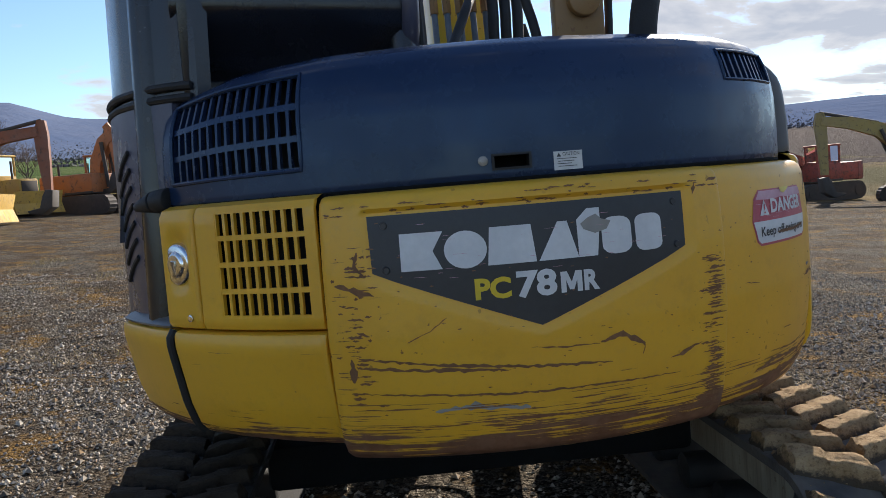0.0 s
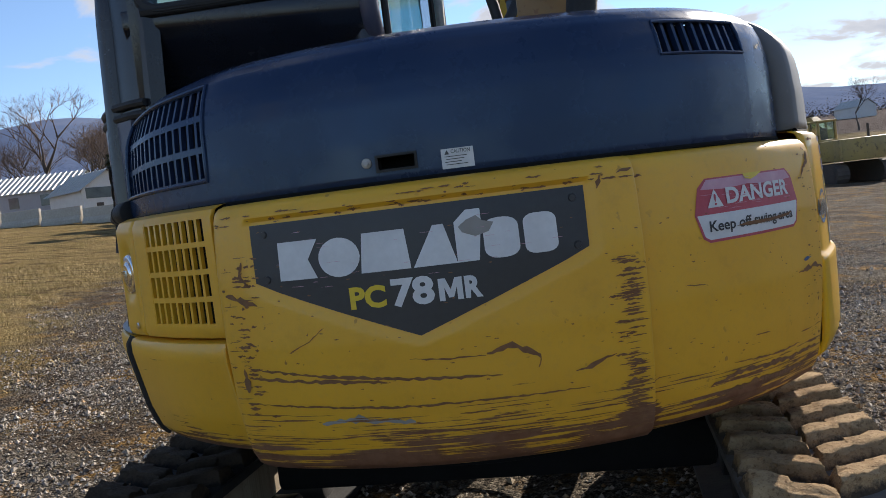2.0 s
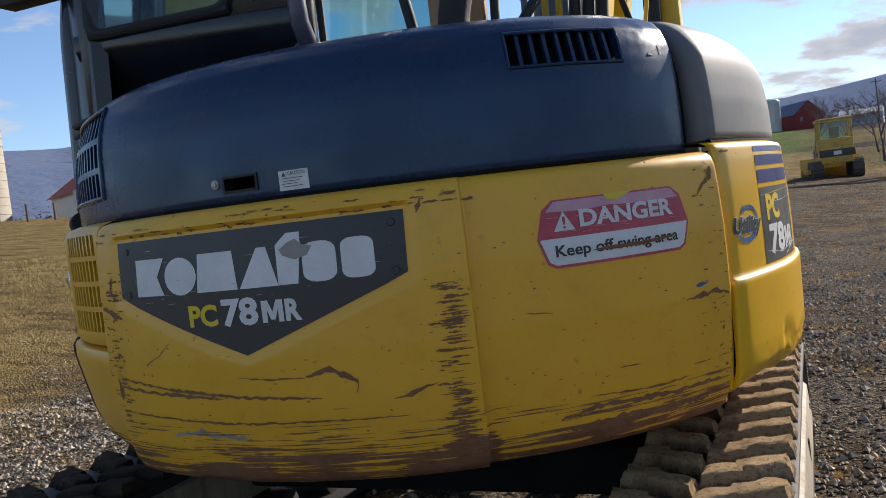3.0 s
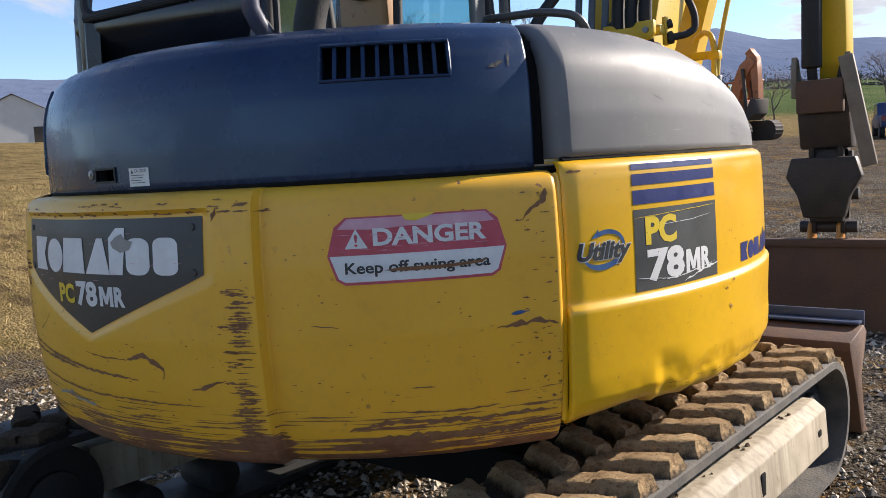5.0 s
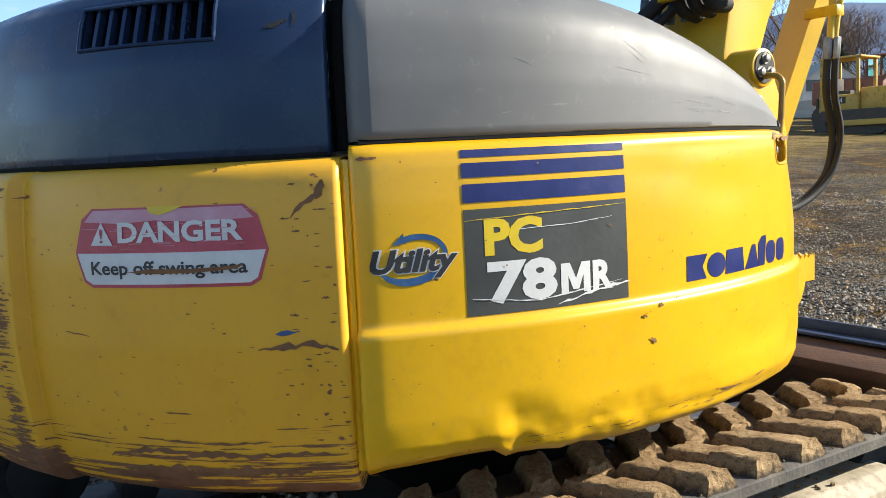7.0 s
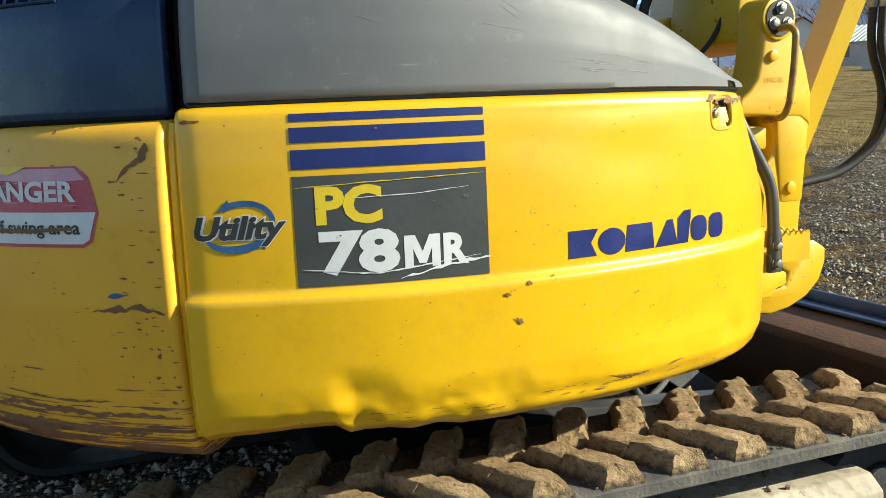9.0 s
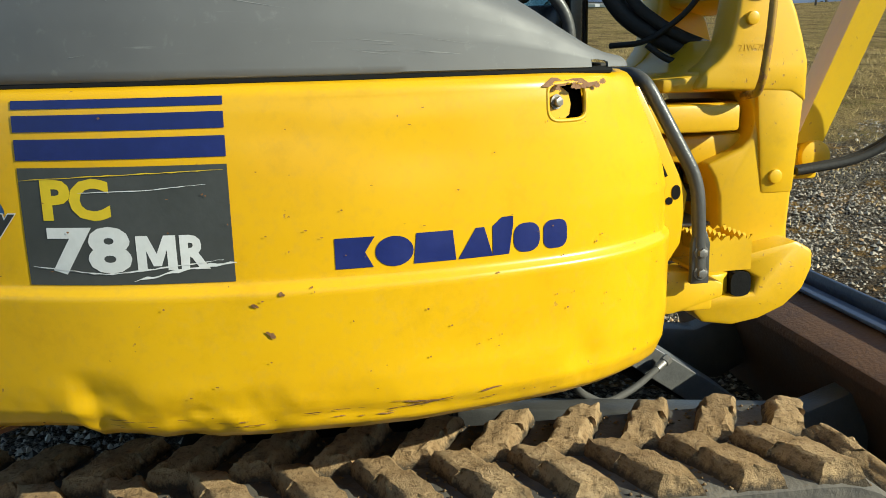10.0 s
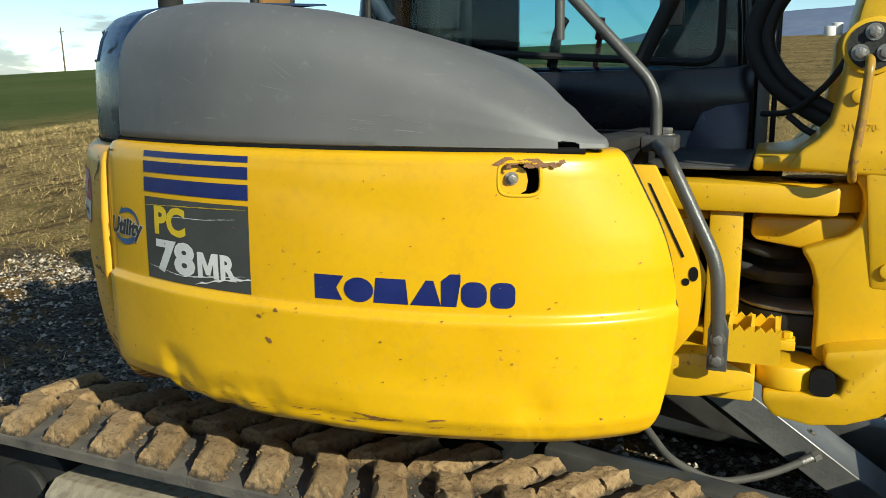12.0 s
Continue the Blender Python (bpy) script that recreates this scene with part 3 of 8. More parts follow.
# height of the faded right-hand cover by distance ahead
def cover_top(y):
    return lerp([(-1.2, 1.785), (-0.67, 1.796), (-0.45, 1.792), (-0.29, 1.781), (-0.117, 1.759), (0.015, 1.732), (0.11, 1.702), (0.204, 1.669), (0.28, 1.638), (0.355, 1.604), (0.43, 1.562), (0.501, 1.516), (0.56, 1.478), (0.61, 1.458), (0.66, 1.450)], y)


COVER_PROF = [(-0.05, 0.0), (-0.006, 0.0), (0.0, 0.02), (-0.003, 0.30), (-0.010, 0.50), (-0.017, 0.61), (-0.026, 0.68), (-0.042, 0.745), (-0.066, 0.815), (-0.095, 0.875), (-0.13, 0.925), (-0.19, 0.966), (-0.30, 0.975), (-0.45, 0.955), (-0.80, 0.89)]


def cover_put(phi, dr, z, off):
    r0 = lerp(R_BODY, phi) - 0.046
    h = cover_top(-(r0 + dr) * math.cos(radians(phi))) - 1.422
    r = r0 + dr * (0.85 + 0.15 * min(1.0, h / 0.3)) if dr > -0.3 else r0 + dr
    d, k = min((phi - 54.9, 0.055), (121.6 - phi, 0.010))
    d *= 0.0215
    if d < k:
        d = max(0.0, d)
        r -= k - math.sqrt(max(0.0, k ** 2 - (k - d) ** 2))
    return polar(phi, r - off, 1.422 + z * h - (off if dr < -0.1 else 0))


# ---------------------------------------------------------------- the excavator
excavator = thing("excavator", "yellow compact excavator, dark grey hood, scraped paint, muddy rubber tracks", "excavator")

bm = bmesh.new()
shell(bm, CW, edged(-23.2, 54.4, 0.55, 0.014, [22.4, 22.48, 22.55, 22.7, 22.85, 22.93, 23.0]), 0.011)
counterweight = part("counterweight", bm, M_CW, excavator, "scraped and rust-scarred yellow cast counterweight")

bm = bmesh.new()
shell(bm, SIDE, edged(55.1, 129.8, 0.45, 0.012, spaced(109.5, 117.0, 0.15)), 0.0085, hole=in_opening, thick=0.006, grow=side_put)
side_cover = part("side_cover", bm, M_YEL, excavator, "dented yellow sheet-metal side cover", 50)

# rear hood with its two grille openings
GRL = (-48.0, -26.0, 1.470, 1.728)
GRR = (29.6, 43.6, 1.636, 1.722)


def hood_hole(p, z):
    return (GRL[0] < p < GRL[1] and GRL[2] < z < GRL[3]) or (GRR[0] < p < GRR[1] and GRR[2] < z < GRR[3]) or (-3.4 < p < 0.6 and 1.432 < z < 1.462)


bm = bmesh.new()
hood_prof = dense(HOOD_PROF, 0.012)
extra_z = [1.432, 1.462, GRL[2], GRR[2], GRR[3], GRL[3]]
hz = sorted(set([(dr, z) for dr, z in hood_prof] + [(lerp(face_table(HOOD_PROF), z), z) for z in extra_z]), key=lambda a: (a[1], a[0] if a[1] < 1.404 else -a[0]))
shell(bm, HOOD, edged(-51, 53.4, 1.2, 0.012, [GRL[0], GRL[1], GRR[0], GRR[1], -3.4, 0.6]), 5.0, hole=hood_hole, thick=0.006, prof=hz, grow=hood_put)
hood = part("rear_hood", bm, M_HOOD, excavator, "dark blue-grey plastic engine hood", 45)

bm = bmesh.new()
shell(bm, SIDE, edged(54.9, 121.6, 1.2, 0.055, [116.1, 116.4, 118.0, 118.3]), 0.04, prof=COVER_PROF, grow=cover_put, thick=0.006,
      hole=lambda p, z: 116.1 < p < 118.3 and z < (0.30 if 116.4 < p < 118.0 else 0.24))
right_hood = part("side_hood", bm, M_FADED, excavator, "sun-faded grey plastic side hood", 50)


def slotted(bm, u0, u1, v0, v1, cols, rows, gap_u, gap_v, put, thick=0.008, margin=0.0, sub=1):
    """A plate with a grid of slots; put(u, v, depth) gives its places."""
    us, vs, holes = [u0], [v0], set()
    pu, pv = (u1 - u0 - 2 * margin) / cols, (v1 - v0 - 2 * margin) / rows
    for i in range(cols):
        a = u0 + margin + i * pu
        us += [a + gap_u / 2, a + pu - gap_u / 2]
    for j in range(rows):
        a = v0 + margin + j * pv
        vs += [a + gap_v / 2, a + pv - gap_v / 2]
    us.append(u1)
    vs.append(v1)
    top = [[bm.verts.new(put(u, v, 0.0)) for v in vs] for u in us]
    low = [[bm.verts.new(put(u, v, thick)) for v in vs] for u in us]
    ok = {(i, j) for i in range(len(us) - 1) for j in range(len(vs) - 1) if not (i % 2 == 1 and j % 2 == 1)}
    for i, j in ok:
        bm.faces.new((top[i][j], top[i + 1][j], top[i + 1][j + 1], top[i][j + 1]))
        bm.faces.new((low[i][j + 1], low[i + 1][j + 1], low[i + 1][j], low[i][j]))
        for (di, dj), (a, b) in {(-1, 0): ((i, j), (i, j + 1)), (1, 0): ((i + 1, j), (i + 1, j + 1)), (0, -1): ((i, j), (i + 1, j)), (0, 1): ((i, j + 1), (i + 1, j + 1))}.items():
            if (i + di, j + dj) not in ok:
                bm.faces.new((top[a[0]][a[1]], top[b[0]][b[1]], low[b[0]][b[1]], low[a[0]][a[1]]))


def on_hood(phi, z, depth):
    return hood_put(phi, lerp(face_table(HOOD_PROF), z), z, 0.004 + depth)


bm = bmesh.new()
slotted(bm, GRL[0], GRL[1], GRL[2], GRL[3], 14, 3, 0.42, 0.018, on_hood, 0.014)
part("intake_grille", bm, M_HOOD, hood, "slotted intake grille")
bm = bmesh.new()
slotted(bm, GRR[0], GRR[1], GRR[2], GRR[3], 9, 1, 0.42, 0.010, on_hood, 0.018)
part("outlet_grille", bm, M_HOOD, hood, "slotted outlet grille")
# frames proud of the hood round the grilles, and a near-black backing painted as shade
for g, w in ((GRL, 0.014), (GRR, 0.010)):
    bm = bmesh.new()
    ring = [(g[0], g[2]), (g[1], g[2]), (g[1], g[3]), (g[0], g[3])]
    pts = []
    for (a, b), (c, d) in zip(ring, ring[1:] + ring[:1]):
        for i in range(10):
            f = i / 10
            pts.append(hood_put(a + (c - a) * f, lerp(face_table(HOOD_PROF), b + (d - b) * f), b + (d - b) * f, -0.001))
    tube(bm, pts + pts[:1], w * 0.45, 8)
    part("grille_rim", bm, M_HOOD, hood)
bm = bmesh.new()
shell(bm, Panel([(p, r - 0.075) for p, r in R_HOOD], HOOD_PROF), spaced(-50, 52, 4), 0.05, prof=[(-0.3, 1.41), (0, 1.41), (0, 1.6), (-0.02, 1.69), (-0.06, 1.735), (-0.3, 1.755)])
part("shade_backing", bm, M_SHADEBLACK, hood)
# lock and latch recess
bm = bmesh.new()
c = HOOD.at(-4.7, 1.452, 0.004)
rod(bm, HOOD.at(-4.7, 1.452, -0.01), c, 0.013, seg=20, bevel=0.002)
rod(bm, c, HOOD.at(-4.7, 1.452, 0.007), 0.006, seg=12)
part("lock", bm, M_BOLT, hood, "chrome key lock")
bm = bmesh.new()
for lo, hi in (((-3.5, 1.426), (0.7, 1.432)), ((-3.5, 1.462), (0.7, 1.468)), ((-3.7, 1.426), (-3.4, 1.468)), ((0.6, 1.426), (0.9, 1.468))):
    q = [(lo[0], lo[1]), (hi[0], lo[1]), (hi[0], hi[1]), (lo[0], hi[1])]
    a = [bm.verts.new(HOOD.at(p, z, 0.004)) for p, z in q]
    b = [bm.verts.new(HOOD.at(p, z, -0.03)) for p, z in q]
    bm.faces.new(a), bm.faces.new(b[::-1])
    for i in range(4):
        bm.faces.new((a[i], b[i], b[(i + 1) % 4], a[(i + 1) % 4]))
part("latch_recess", bm, M_BLACK, hood, "recessed black latch")

# near-black filler behind the panels, its shade put into the colour
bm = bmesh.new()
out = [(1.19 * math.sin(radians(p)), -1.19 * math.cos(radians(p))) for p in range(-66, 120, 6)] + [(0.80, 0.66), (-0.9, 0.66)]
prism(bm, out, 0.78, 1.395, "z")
part("inner_fill", bm, M_SHADEBLACK, excavator)

# rear-left door: latch panel, slotted door and lower skirts
DOOR = Panel([(p, r - 0.002) for p, r in R_BODY], [(-0.08, 1.05), (-0.03, 1.05), (-0.008, 1.056), (0.0, 1.07), (0.0, 1.37), (-0.012, 1.392), (-0.04, 1.402), (-0.09, 1.405)], None, rim=0.014, ends=(-41.2, -23.6))
bm = bmesh.new()
DG = (-37.4, -24.9, 1.088, 1.378)
dz = sorted(set(dense(DOOR.prof, 0.03) + [(0.0, DG[2]), (lerp(face_table(DOOR.prof), DG[3]), DG[3])]), key=lambda a: (a[1], a[0] if a[1] < 1.06 else -a[0]))
shell(bm, DOOR, edged(-41.2, -23.6, 1.5, 0.014, DG[:2]), 5.0, hole=lambda p, z: DG[0] < p < DG[1] and DG[2] < z < DG[3], thick=0.006, prof=dz)
door = part("engine_door", bm, M_DOOR, excavator, "yellow slotted engine door")
bm = bmesh.new()
slotted(bm, DG[0], DG[1], DG[2], DG[3], 9, 4, 0.42, 0.014, lambda p, z, d: DOOR.at(p, z, -0.001 - d), 0.012)
part("door_grille", bm, M_DOOR, door)
# near-black backing painted as the shade behind the door's slots
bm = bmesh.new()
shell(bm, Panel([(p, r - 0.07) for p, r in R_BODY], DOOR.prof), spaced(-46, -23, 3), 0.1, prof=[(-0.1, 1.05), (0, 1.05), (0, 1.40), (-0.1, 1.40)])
part("door_shade_backing", bm, M_SHADEBLACK, door)
LATCH = Panel([(p, r - 0.004) for p, r in R_BODY], DOOR.prof, lambda p, z: -0.028 * max(0.0, 1 - ((p + 45.0) / 2.1) ** 2) * max(0.0, 1 - ((z - 1.245) / 0.09) ** 2), rim=0.018, ends=(-48.6, -41.5))
bm = bmesh.new()
shell(bm, LATCH, edged(-48.6, -41.5, 0.5, 0.018), 0.015, thick=0.005)
latch_panel = part("latch_panel", bm, M_DOOR, excavator, "yellow panel with a hollow for the chrome latch")
bm = bmesh.new()
c0 = LATCH.at(-45.6, 1.237, 0.012)
nrm = (c0 - Vector((0, 0, c0.z))).normalized()
rod(bm, c0 - nrm * 0.01, c0 + nrm * 0.010, 0.066, 0.058, seg=36, bevel=0.006)
rod(bm, c0 + nrm * 0.010, c0 + nrm * 0.016, 0.040, 0.030, seg=28, bevel=0.002)
rod(bm, c0 + nrm * 0.012 + Vector((0, 0, -0.026)), c0 + nrm * 0.020 + Vector((0, 0, 0.012)), 0.007, seg=10)
part("door_latch", bm, M_CHROME, latch_panel, "round chrome paddle latch")
bm = bmesh.new()
c1 = LATCH.at(-43.2, 1.085, 0.0)
rod(bm, c1, c1 + nrm * 0.006, 0.011, seg=16, bevel=0.002)
part("key_lock", bm, M_CHROME, latch_panel)

SKIRT_PROF = [(-0.3, 0.72), (-0.12, 0.722), (-0.085, 0.735), (-0.06, 0.762), (-0.035, 0.83), (-0.012, 0.94), (0.0, 1.0), (0.0, 1.032), (-0.006, 1.042), (-0.02, 1.047), (-0.12, 1.05)]
for name, a, b in (("rear_skirt", -46.9, -23.3), ("corner_skirt", -66.0, -48.6)):
    pn = Panel([(p, r + (0.006 if name == "rear_skirt" else -0.005)) for p, r in R_BODY], SKIRT_PROF, None, rim=0.012, ends=(a, b))
    bm = bmesh.new()
    shell(bm, pn, edged(a, b, 1.0, 0.012), 0.02)
    part(name, bm, M_DOOR, excavator, "scuffed yellow lower skirt panel")

bm = bmesh.new()
shell(bm, Panel([(p, r - 0.006) for p, r in R_BODY], SKIRT_PROF), edged(-66.0, -48.8, 1.0, 0.012), 0.02, prof=[(-0.16, 1.051), (-0.010, 1.049), (-0.006, 1.056), (-0.03, 1.070), (-0.10, 1.082), (-0.16, 1.084)])
part("skirt_cap", bm, M_STEEL, excavator, "pale grey cap on the corner skirt")
bm = bmesh.new()
rod(bm, polar(-49.3, 1.275, 1.425), polar(-52.0, 1.29, 1.422), 0.036, 0.034, seg=20, bevel=0.006)
rod(bm, polar(-52.0, 1.29, 1.422), polar(-57.0, 1.30, 1.410), 0.034, 0.014, seg=20, bevel=0.005)
part("corner_rubber", bm, M_BLACK, excavator, "black rubber buffer at the cab's corner")
# panel gaps: black strips stand in for their shade; rubber seals under the hoods
bm = bmesh.new()
tube(bm, [polar(-47.75, lerp(R_BODY, -47.75) + lerp(face_table(SKIRT_PROF), z) + 0.002, z) for z in spaced(0.735, 1.045, 0.02)], 0.013, 8)
part("skirt_gap_shade", bm, M_BLACK, excavator, "black strip standing in for the dark gap between the skirts")
bm = bmesh.new()
tube(bm, [polar(p, lerp(R_BODY, p) - 0.055, 1.417) for p in spaced(56, 119, 1.5)], 0.008, 8)
tube(bm, [polar(p, lerp(R_HOOD, p) - 0.006, 1.400) for p in spaced(-50, 53, 2)], 0.007, 8)
part("seal", bm, M_SHADEBLACK, excavator, "black rubber seals under the hoods")
# dark gap along the cover's front edge, drawn as a black tube
bm = bmesh.new()
tube(bm, [side_put(129.8, lerp(face_table(SIDE_PROF), z), z, 0.012) for z in spaced(0.78, 1.40, 0.03)], 0.010, 8)
part("edge_gap_line", bm, M_BLACK, excavator)
bm = bmesh.new()
tube(bm, [polar(54.8, lerp(R_BODY, 54.8) - 0.030 + 0.55 * min(0.0, lerp(face_table(CW_PROF), z)), z) for z in spaced(0.76, 1.385, 0.025)], 0.011, 8)
part("edge_flange", bm, M_YEL, excavator, "yellow inner flange between the covers")
# near-black tube painted as the shade between the two hoods
bm = bmesh.new()
tube(bm, [polar(54.5, 1.19 - max(0, z - 1.6) * 0.4, z) for z in spaced(1.41, 1.72, 0.04)], 0.018, 8)
part("hood_gap_shade", bm, M_SHADEBLACK, excavator)
bm = bmesh.new()
prism(bm, [(0.30, 0.60), (1.06, 0.53), (1.04, 0.585), (1.0, 0.628), (0.80, 0.65), (0.30, 0.68)], 1.396, 1.430, "z", 0.006)
part("hood_tip_seal", bm, M_BLACK, excavator, "black rubber piece under the hood's tip")

# opening in the side cover with its lip, tab and bolt
bm = bmesh.new()
ring = []
for i in range(40):
    a = 2 * math.pi * i / 40
    ca, sa = math.cos(a), math.sin(a)
    ring.append((112.2 + 2.05 * math.copysign(abs(ca) ** 0.5, ca), 1.360 + 0.036 * math.copysign(abs(sa) ** 0.5, sa)))
tube(bm, [SIDE.at(p, z, -0.002) for p, z in ring + ring[:1]], 0.0045, 8)
part("opening_lip", bm, M_YEL, side_cover)
# near-black sheet that paints the shade inside the opening
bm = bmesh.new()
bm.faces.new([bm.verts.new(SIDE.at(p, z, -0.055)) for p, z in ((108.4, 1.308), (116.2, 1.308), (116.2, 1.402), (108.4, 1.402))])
part("opening_back", bm, M_SHADEBLACK, side_cover)
bm = bmesh.new()
q = [(109.2, 1.320), (111.9, 1.320), (112.9, 1.334), (113.1, 1.354), (112.9, 1.376), (111.9, 1.392), (109.2, 1.396)]
va = [bm.verts.new(SIDE.at(p, z, -0.016)) for p, z in q]
vb = [bm.verts.new(SIDE.at(p, z, -0.022)) for p, z in q]
bm.faces.new(va), bm.faces.new(vb[::-1])
for i in range(7):
    bm.faces.new((va[i], vb[i], vb[(i + 1) % 7], va[(i + 1) % 7]))
part("latch_tab", bm, M_YEL, side_cover)
bm = bmesh.new()
p0 = SIDE.at(111.5, 1.360, -0.016)
bolt_head(bm, p0, (p0.x, p0.y, 0), 0.010, 0.010)
part("bolt", bm, M_BOLT, side_cover)

# ---------------------------------------------------------------- cab
cab = part("cab_floor", (lambda b: (prism(b, [(-0.14, -0.50), (-0.14, 0.90), (-1.12, 0.90), (-1.24, 0.2), (-1.2, -0.4), (-1.0, -0.70)], 1.02, 1.10, "z", 0.01), b)[1])(bmesh.new()), M_CABP, excavator)
# posts
def post(name, pts, r=0.045, mat=M_CABP):
    b = bmesh.new()
    tube(b, pts, r, 10, 0.1)
    return part(name, b, mat, excavator)


post("cab_post", [(-0.17, 0.90, 1.06), (-0.17, 0.90, 1.7), (-0.19, 0.80, 2.66)], 0.032)
post("cab_post", [(-1.08, 0.90, 1.06), (-1.06, 0.80, 2.66)], 0.035)
post("cab_post", [(-0.21, -0.54, 1.75), (-0.22, -0.50, 2.1), (-0.25, -0.40, 2.66)], 0.05)
post("cab_post", [(-1.03, -0.72, 1.06), (-1.0, -0.70, 2.1), (-0.95, -0.60, 2.66)], 0.055)
bm = bmesh.new()
prism(bm, [(-0.14, -0.44), (-0.14, 0.86), (-1.06, 0.86), (-1.12, 0.2), (-1.05, -0.62), (-0.9, -0.66)], 2.64, 2.74, "z", 0.03)
part("cab_roof", bm, M_CABP, excavator, "dark cab roof")
bm = bmesh.new()
# rear wall below the window, bulging out over the hood
wall = [(0.12, 1.40), (0.11, 1.79), (0.085, 1.815), (0.06, 1.855), (0.02, 1.90), (-0.02, 1.945), (-0.045, 1.985), (-0.05, 2.04), (0.10, 2.04), (0.16, 1.40)]
ends = [[bm.verts.new((x, y + dy, z)) for dy, z in wall] for x, y in ((-0.92, -0.765), (-0.20, -0.56))]
for i in range(len(wall)):
    j = (i + 1) % len(wall)
    bm.faces.new((ends[0][i], ends[1][i], ends[1][j], ends[0][j]))
bm.faces.new(ends[0]), bm.faces.new(ends[1][::-1])
bmesh.ops.bevel(bm, geom=list(bm.edges), offset=0.006, segments=2, profile=0.5, affect="EDGES")
part("cab_rear_wall", bm, M_CABP, excavator, "glossy dark cab back wall")
bm = bmesh.new()
frame_pts = [(-0.86, -0.798, 2.03), (-0.40, -0.668, 2.06), (-0.40, -0.64, 2.55), (-0.86, -0.75, 2.55)]
tube(bm, frame_pts + frame_pts[:2], 0.02, 8, 0.06)
part("rear_window_seal", bm, M_BLACK, excavator)
bm = bmesh.new()
prism(bm, [(-0.405, -0.667), (-0.20, -0.611), (-0.19, -0.55), (-0.40, -0.60)], 2.035, 2.68, "z", 0.008)
part("rear_corner_panel", bm, M_CABP, excavator, "glossy dark panel beside the rear window")
bm = bmesh.new()
prism(bm, [(-0.90, -0.812), (-0.855, -0.802), (-0.855, -0.74), (-0.90, -0.75)], 1.70, 2.68, "z", 0.012)
part("rear_left_pillar", bm, M_CABP, excavator)
bm = bmesh.new()
tube(bm, [(-0.185, -0.56 + dy + 0.012, z) for dy, z in wall[1:8]] + [(-0.19, -0.60, 2.3), (-0.21, -0.54, 2.66)], 0.032, 10)
part("corner_trim", bm, M_PURP, excavator, "grey plastic trim down the cab's corner")
bm = bmesh.new()
box(bm, (-1.26, -0.80, 2.20), (-0.98, -0.70, 2.255), 0.025)
part("mirror_arm", bm, M_BLACK, excavator, "black mirror beside the cab")
bm = bmesh.new()
bm.faces.new([bm.verts.new(p) for p in frame_pts])
part("rear_window", bm, M_GLASS, excavator, "greenish rear window glass").visible_shadow = False
bm = bmesh.new()
prism(bm, [(-0.50, 1.40), (0.92, 1.40), (0.92, 1.63), (0.84, 1.615), (0.10, 1.60), (-0.50, 1.66)], -0.17, -0.13, "x", 0.01)
part("cab_side_wall", bm, M_CABP, excavator, "dark cab side wall")
bm = bmesh.new()
prism(bm, [(0.60, 1.03), (0.905, 1.03), (0.905, 1.50), (0.80, 1.485), (0.75, 1.46), (0.715, 1.38), (0.69, 1.28)], -0.135, -0.105, "x", 0.008)
part("cab_side_panel", bm, M_PURP, excavator, "grey-violet plastic lower cab panel")
bm = bmesh.new()
prism(bm, [(-0.50, 1.02), (0.92, 1.02), (0.92, 1.41), (-0.50, 1.41)], -0.172, -0.142, "x", 0.004)
part("cab_lower_wall", bm, M_CABP, excavator)
bm = bmesh.new()
bm.faces.new([bm.verts.new((-0.15, y, z)) for y, z in ((-0.53, 1.66), (0.86, 1.60), (0.80, 2.62), (-0.50, 2.62))])
part("side_window", bm, M_GLASSL, excavator, "tinted side window glass").visible_shadow = False
bm = bmesh.new()
tube(bm, [(-0.145, -0.52, 1.70), (-0.145, 0.80, 1.625), (-0.15, 0.80, 2.58), (-0.15, -0.50, 2.58), (-0.145, -0.52, 1.70), (-0.145, 0.0, 1.66)], 0.013, 8, 0.08)
part("side_window_seal", bm, M_BLACK, excavator)
bm = bmesh.new()
bm.faces.new([bm.verts.new(p) for p in ((-0.2, 0.905, 1.10), (-1.05, 0.905, 1.10), (-1.04, 0.81, 2.62), (-0.21, 0.81, 2.62))])
part("windscreen", bm, M_GLASS, excavator).visible_shadow = False
bm = bmesh.new()
bm.faces.new([bm.verts.new(p) for p in ((-1.15, 0.85, 1.30), (-1.19, -0.55, 1.30), (-1.02, -0.55, 2.62), (-1.05, 0.78, 2.62))])
part("door_window", bm, M_GLASSL, excavator).visible_shadow = False
# rounded left rear corner of the cab with belt moulding and louvres
CABC = Panel([(-80, 1.27), (-62, 1.285), (-54, 1.27), (-49.5, 1.235), (-46.5, 1.195)], [(-0.06, 1.05), (0, 1.05), (0.0, 2.2)])
bm = bmesh.new()
shell(bm, CABC, spaced(-80, -49.5, 2), 0.1, prof=[(-0.06, 1.055), (0.0, 1.055), (0.004, 1.40), (0.0, 1.72), (-0.06, 1.72)])
part("cab_corner", bm, M_PURP, excavator, "grey-violet plastic cab corner panel")
bm = bmesh.new()
shell(bm, CABC, spaced(-80, -46.5, 1.5), 0.1, prof=[(-0.06, 1.722), (-0.012, 1.722), (-0.03, 2.3), (-0.06, 2.62), (-0.1, 2.62)])
part("cab_corner_window", bm, M_CABP, excavator, "dark glossy cab corner")
bm = bmesh.new()
for z in (1.722, 1.757):
    tube(bm, [CABC.at(p, 1.3, -0.004) + Vector((0, 0, z - 1.3)) for p in spaced(-80, -47, 1.5)], 0.013, 8)
part("belt_moulding", bm, M_BLACK, excavator)
bm = bmesh.new()
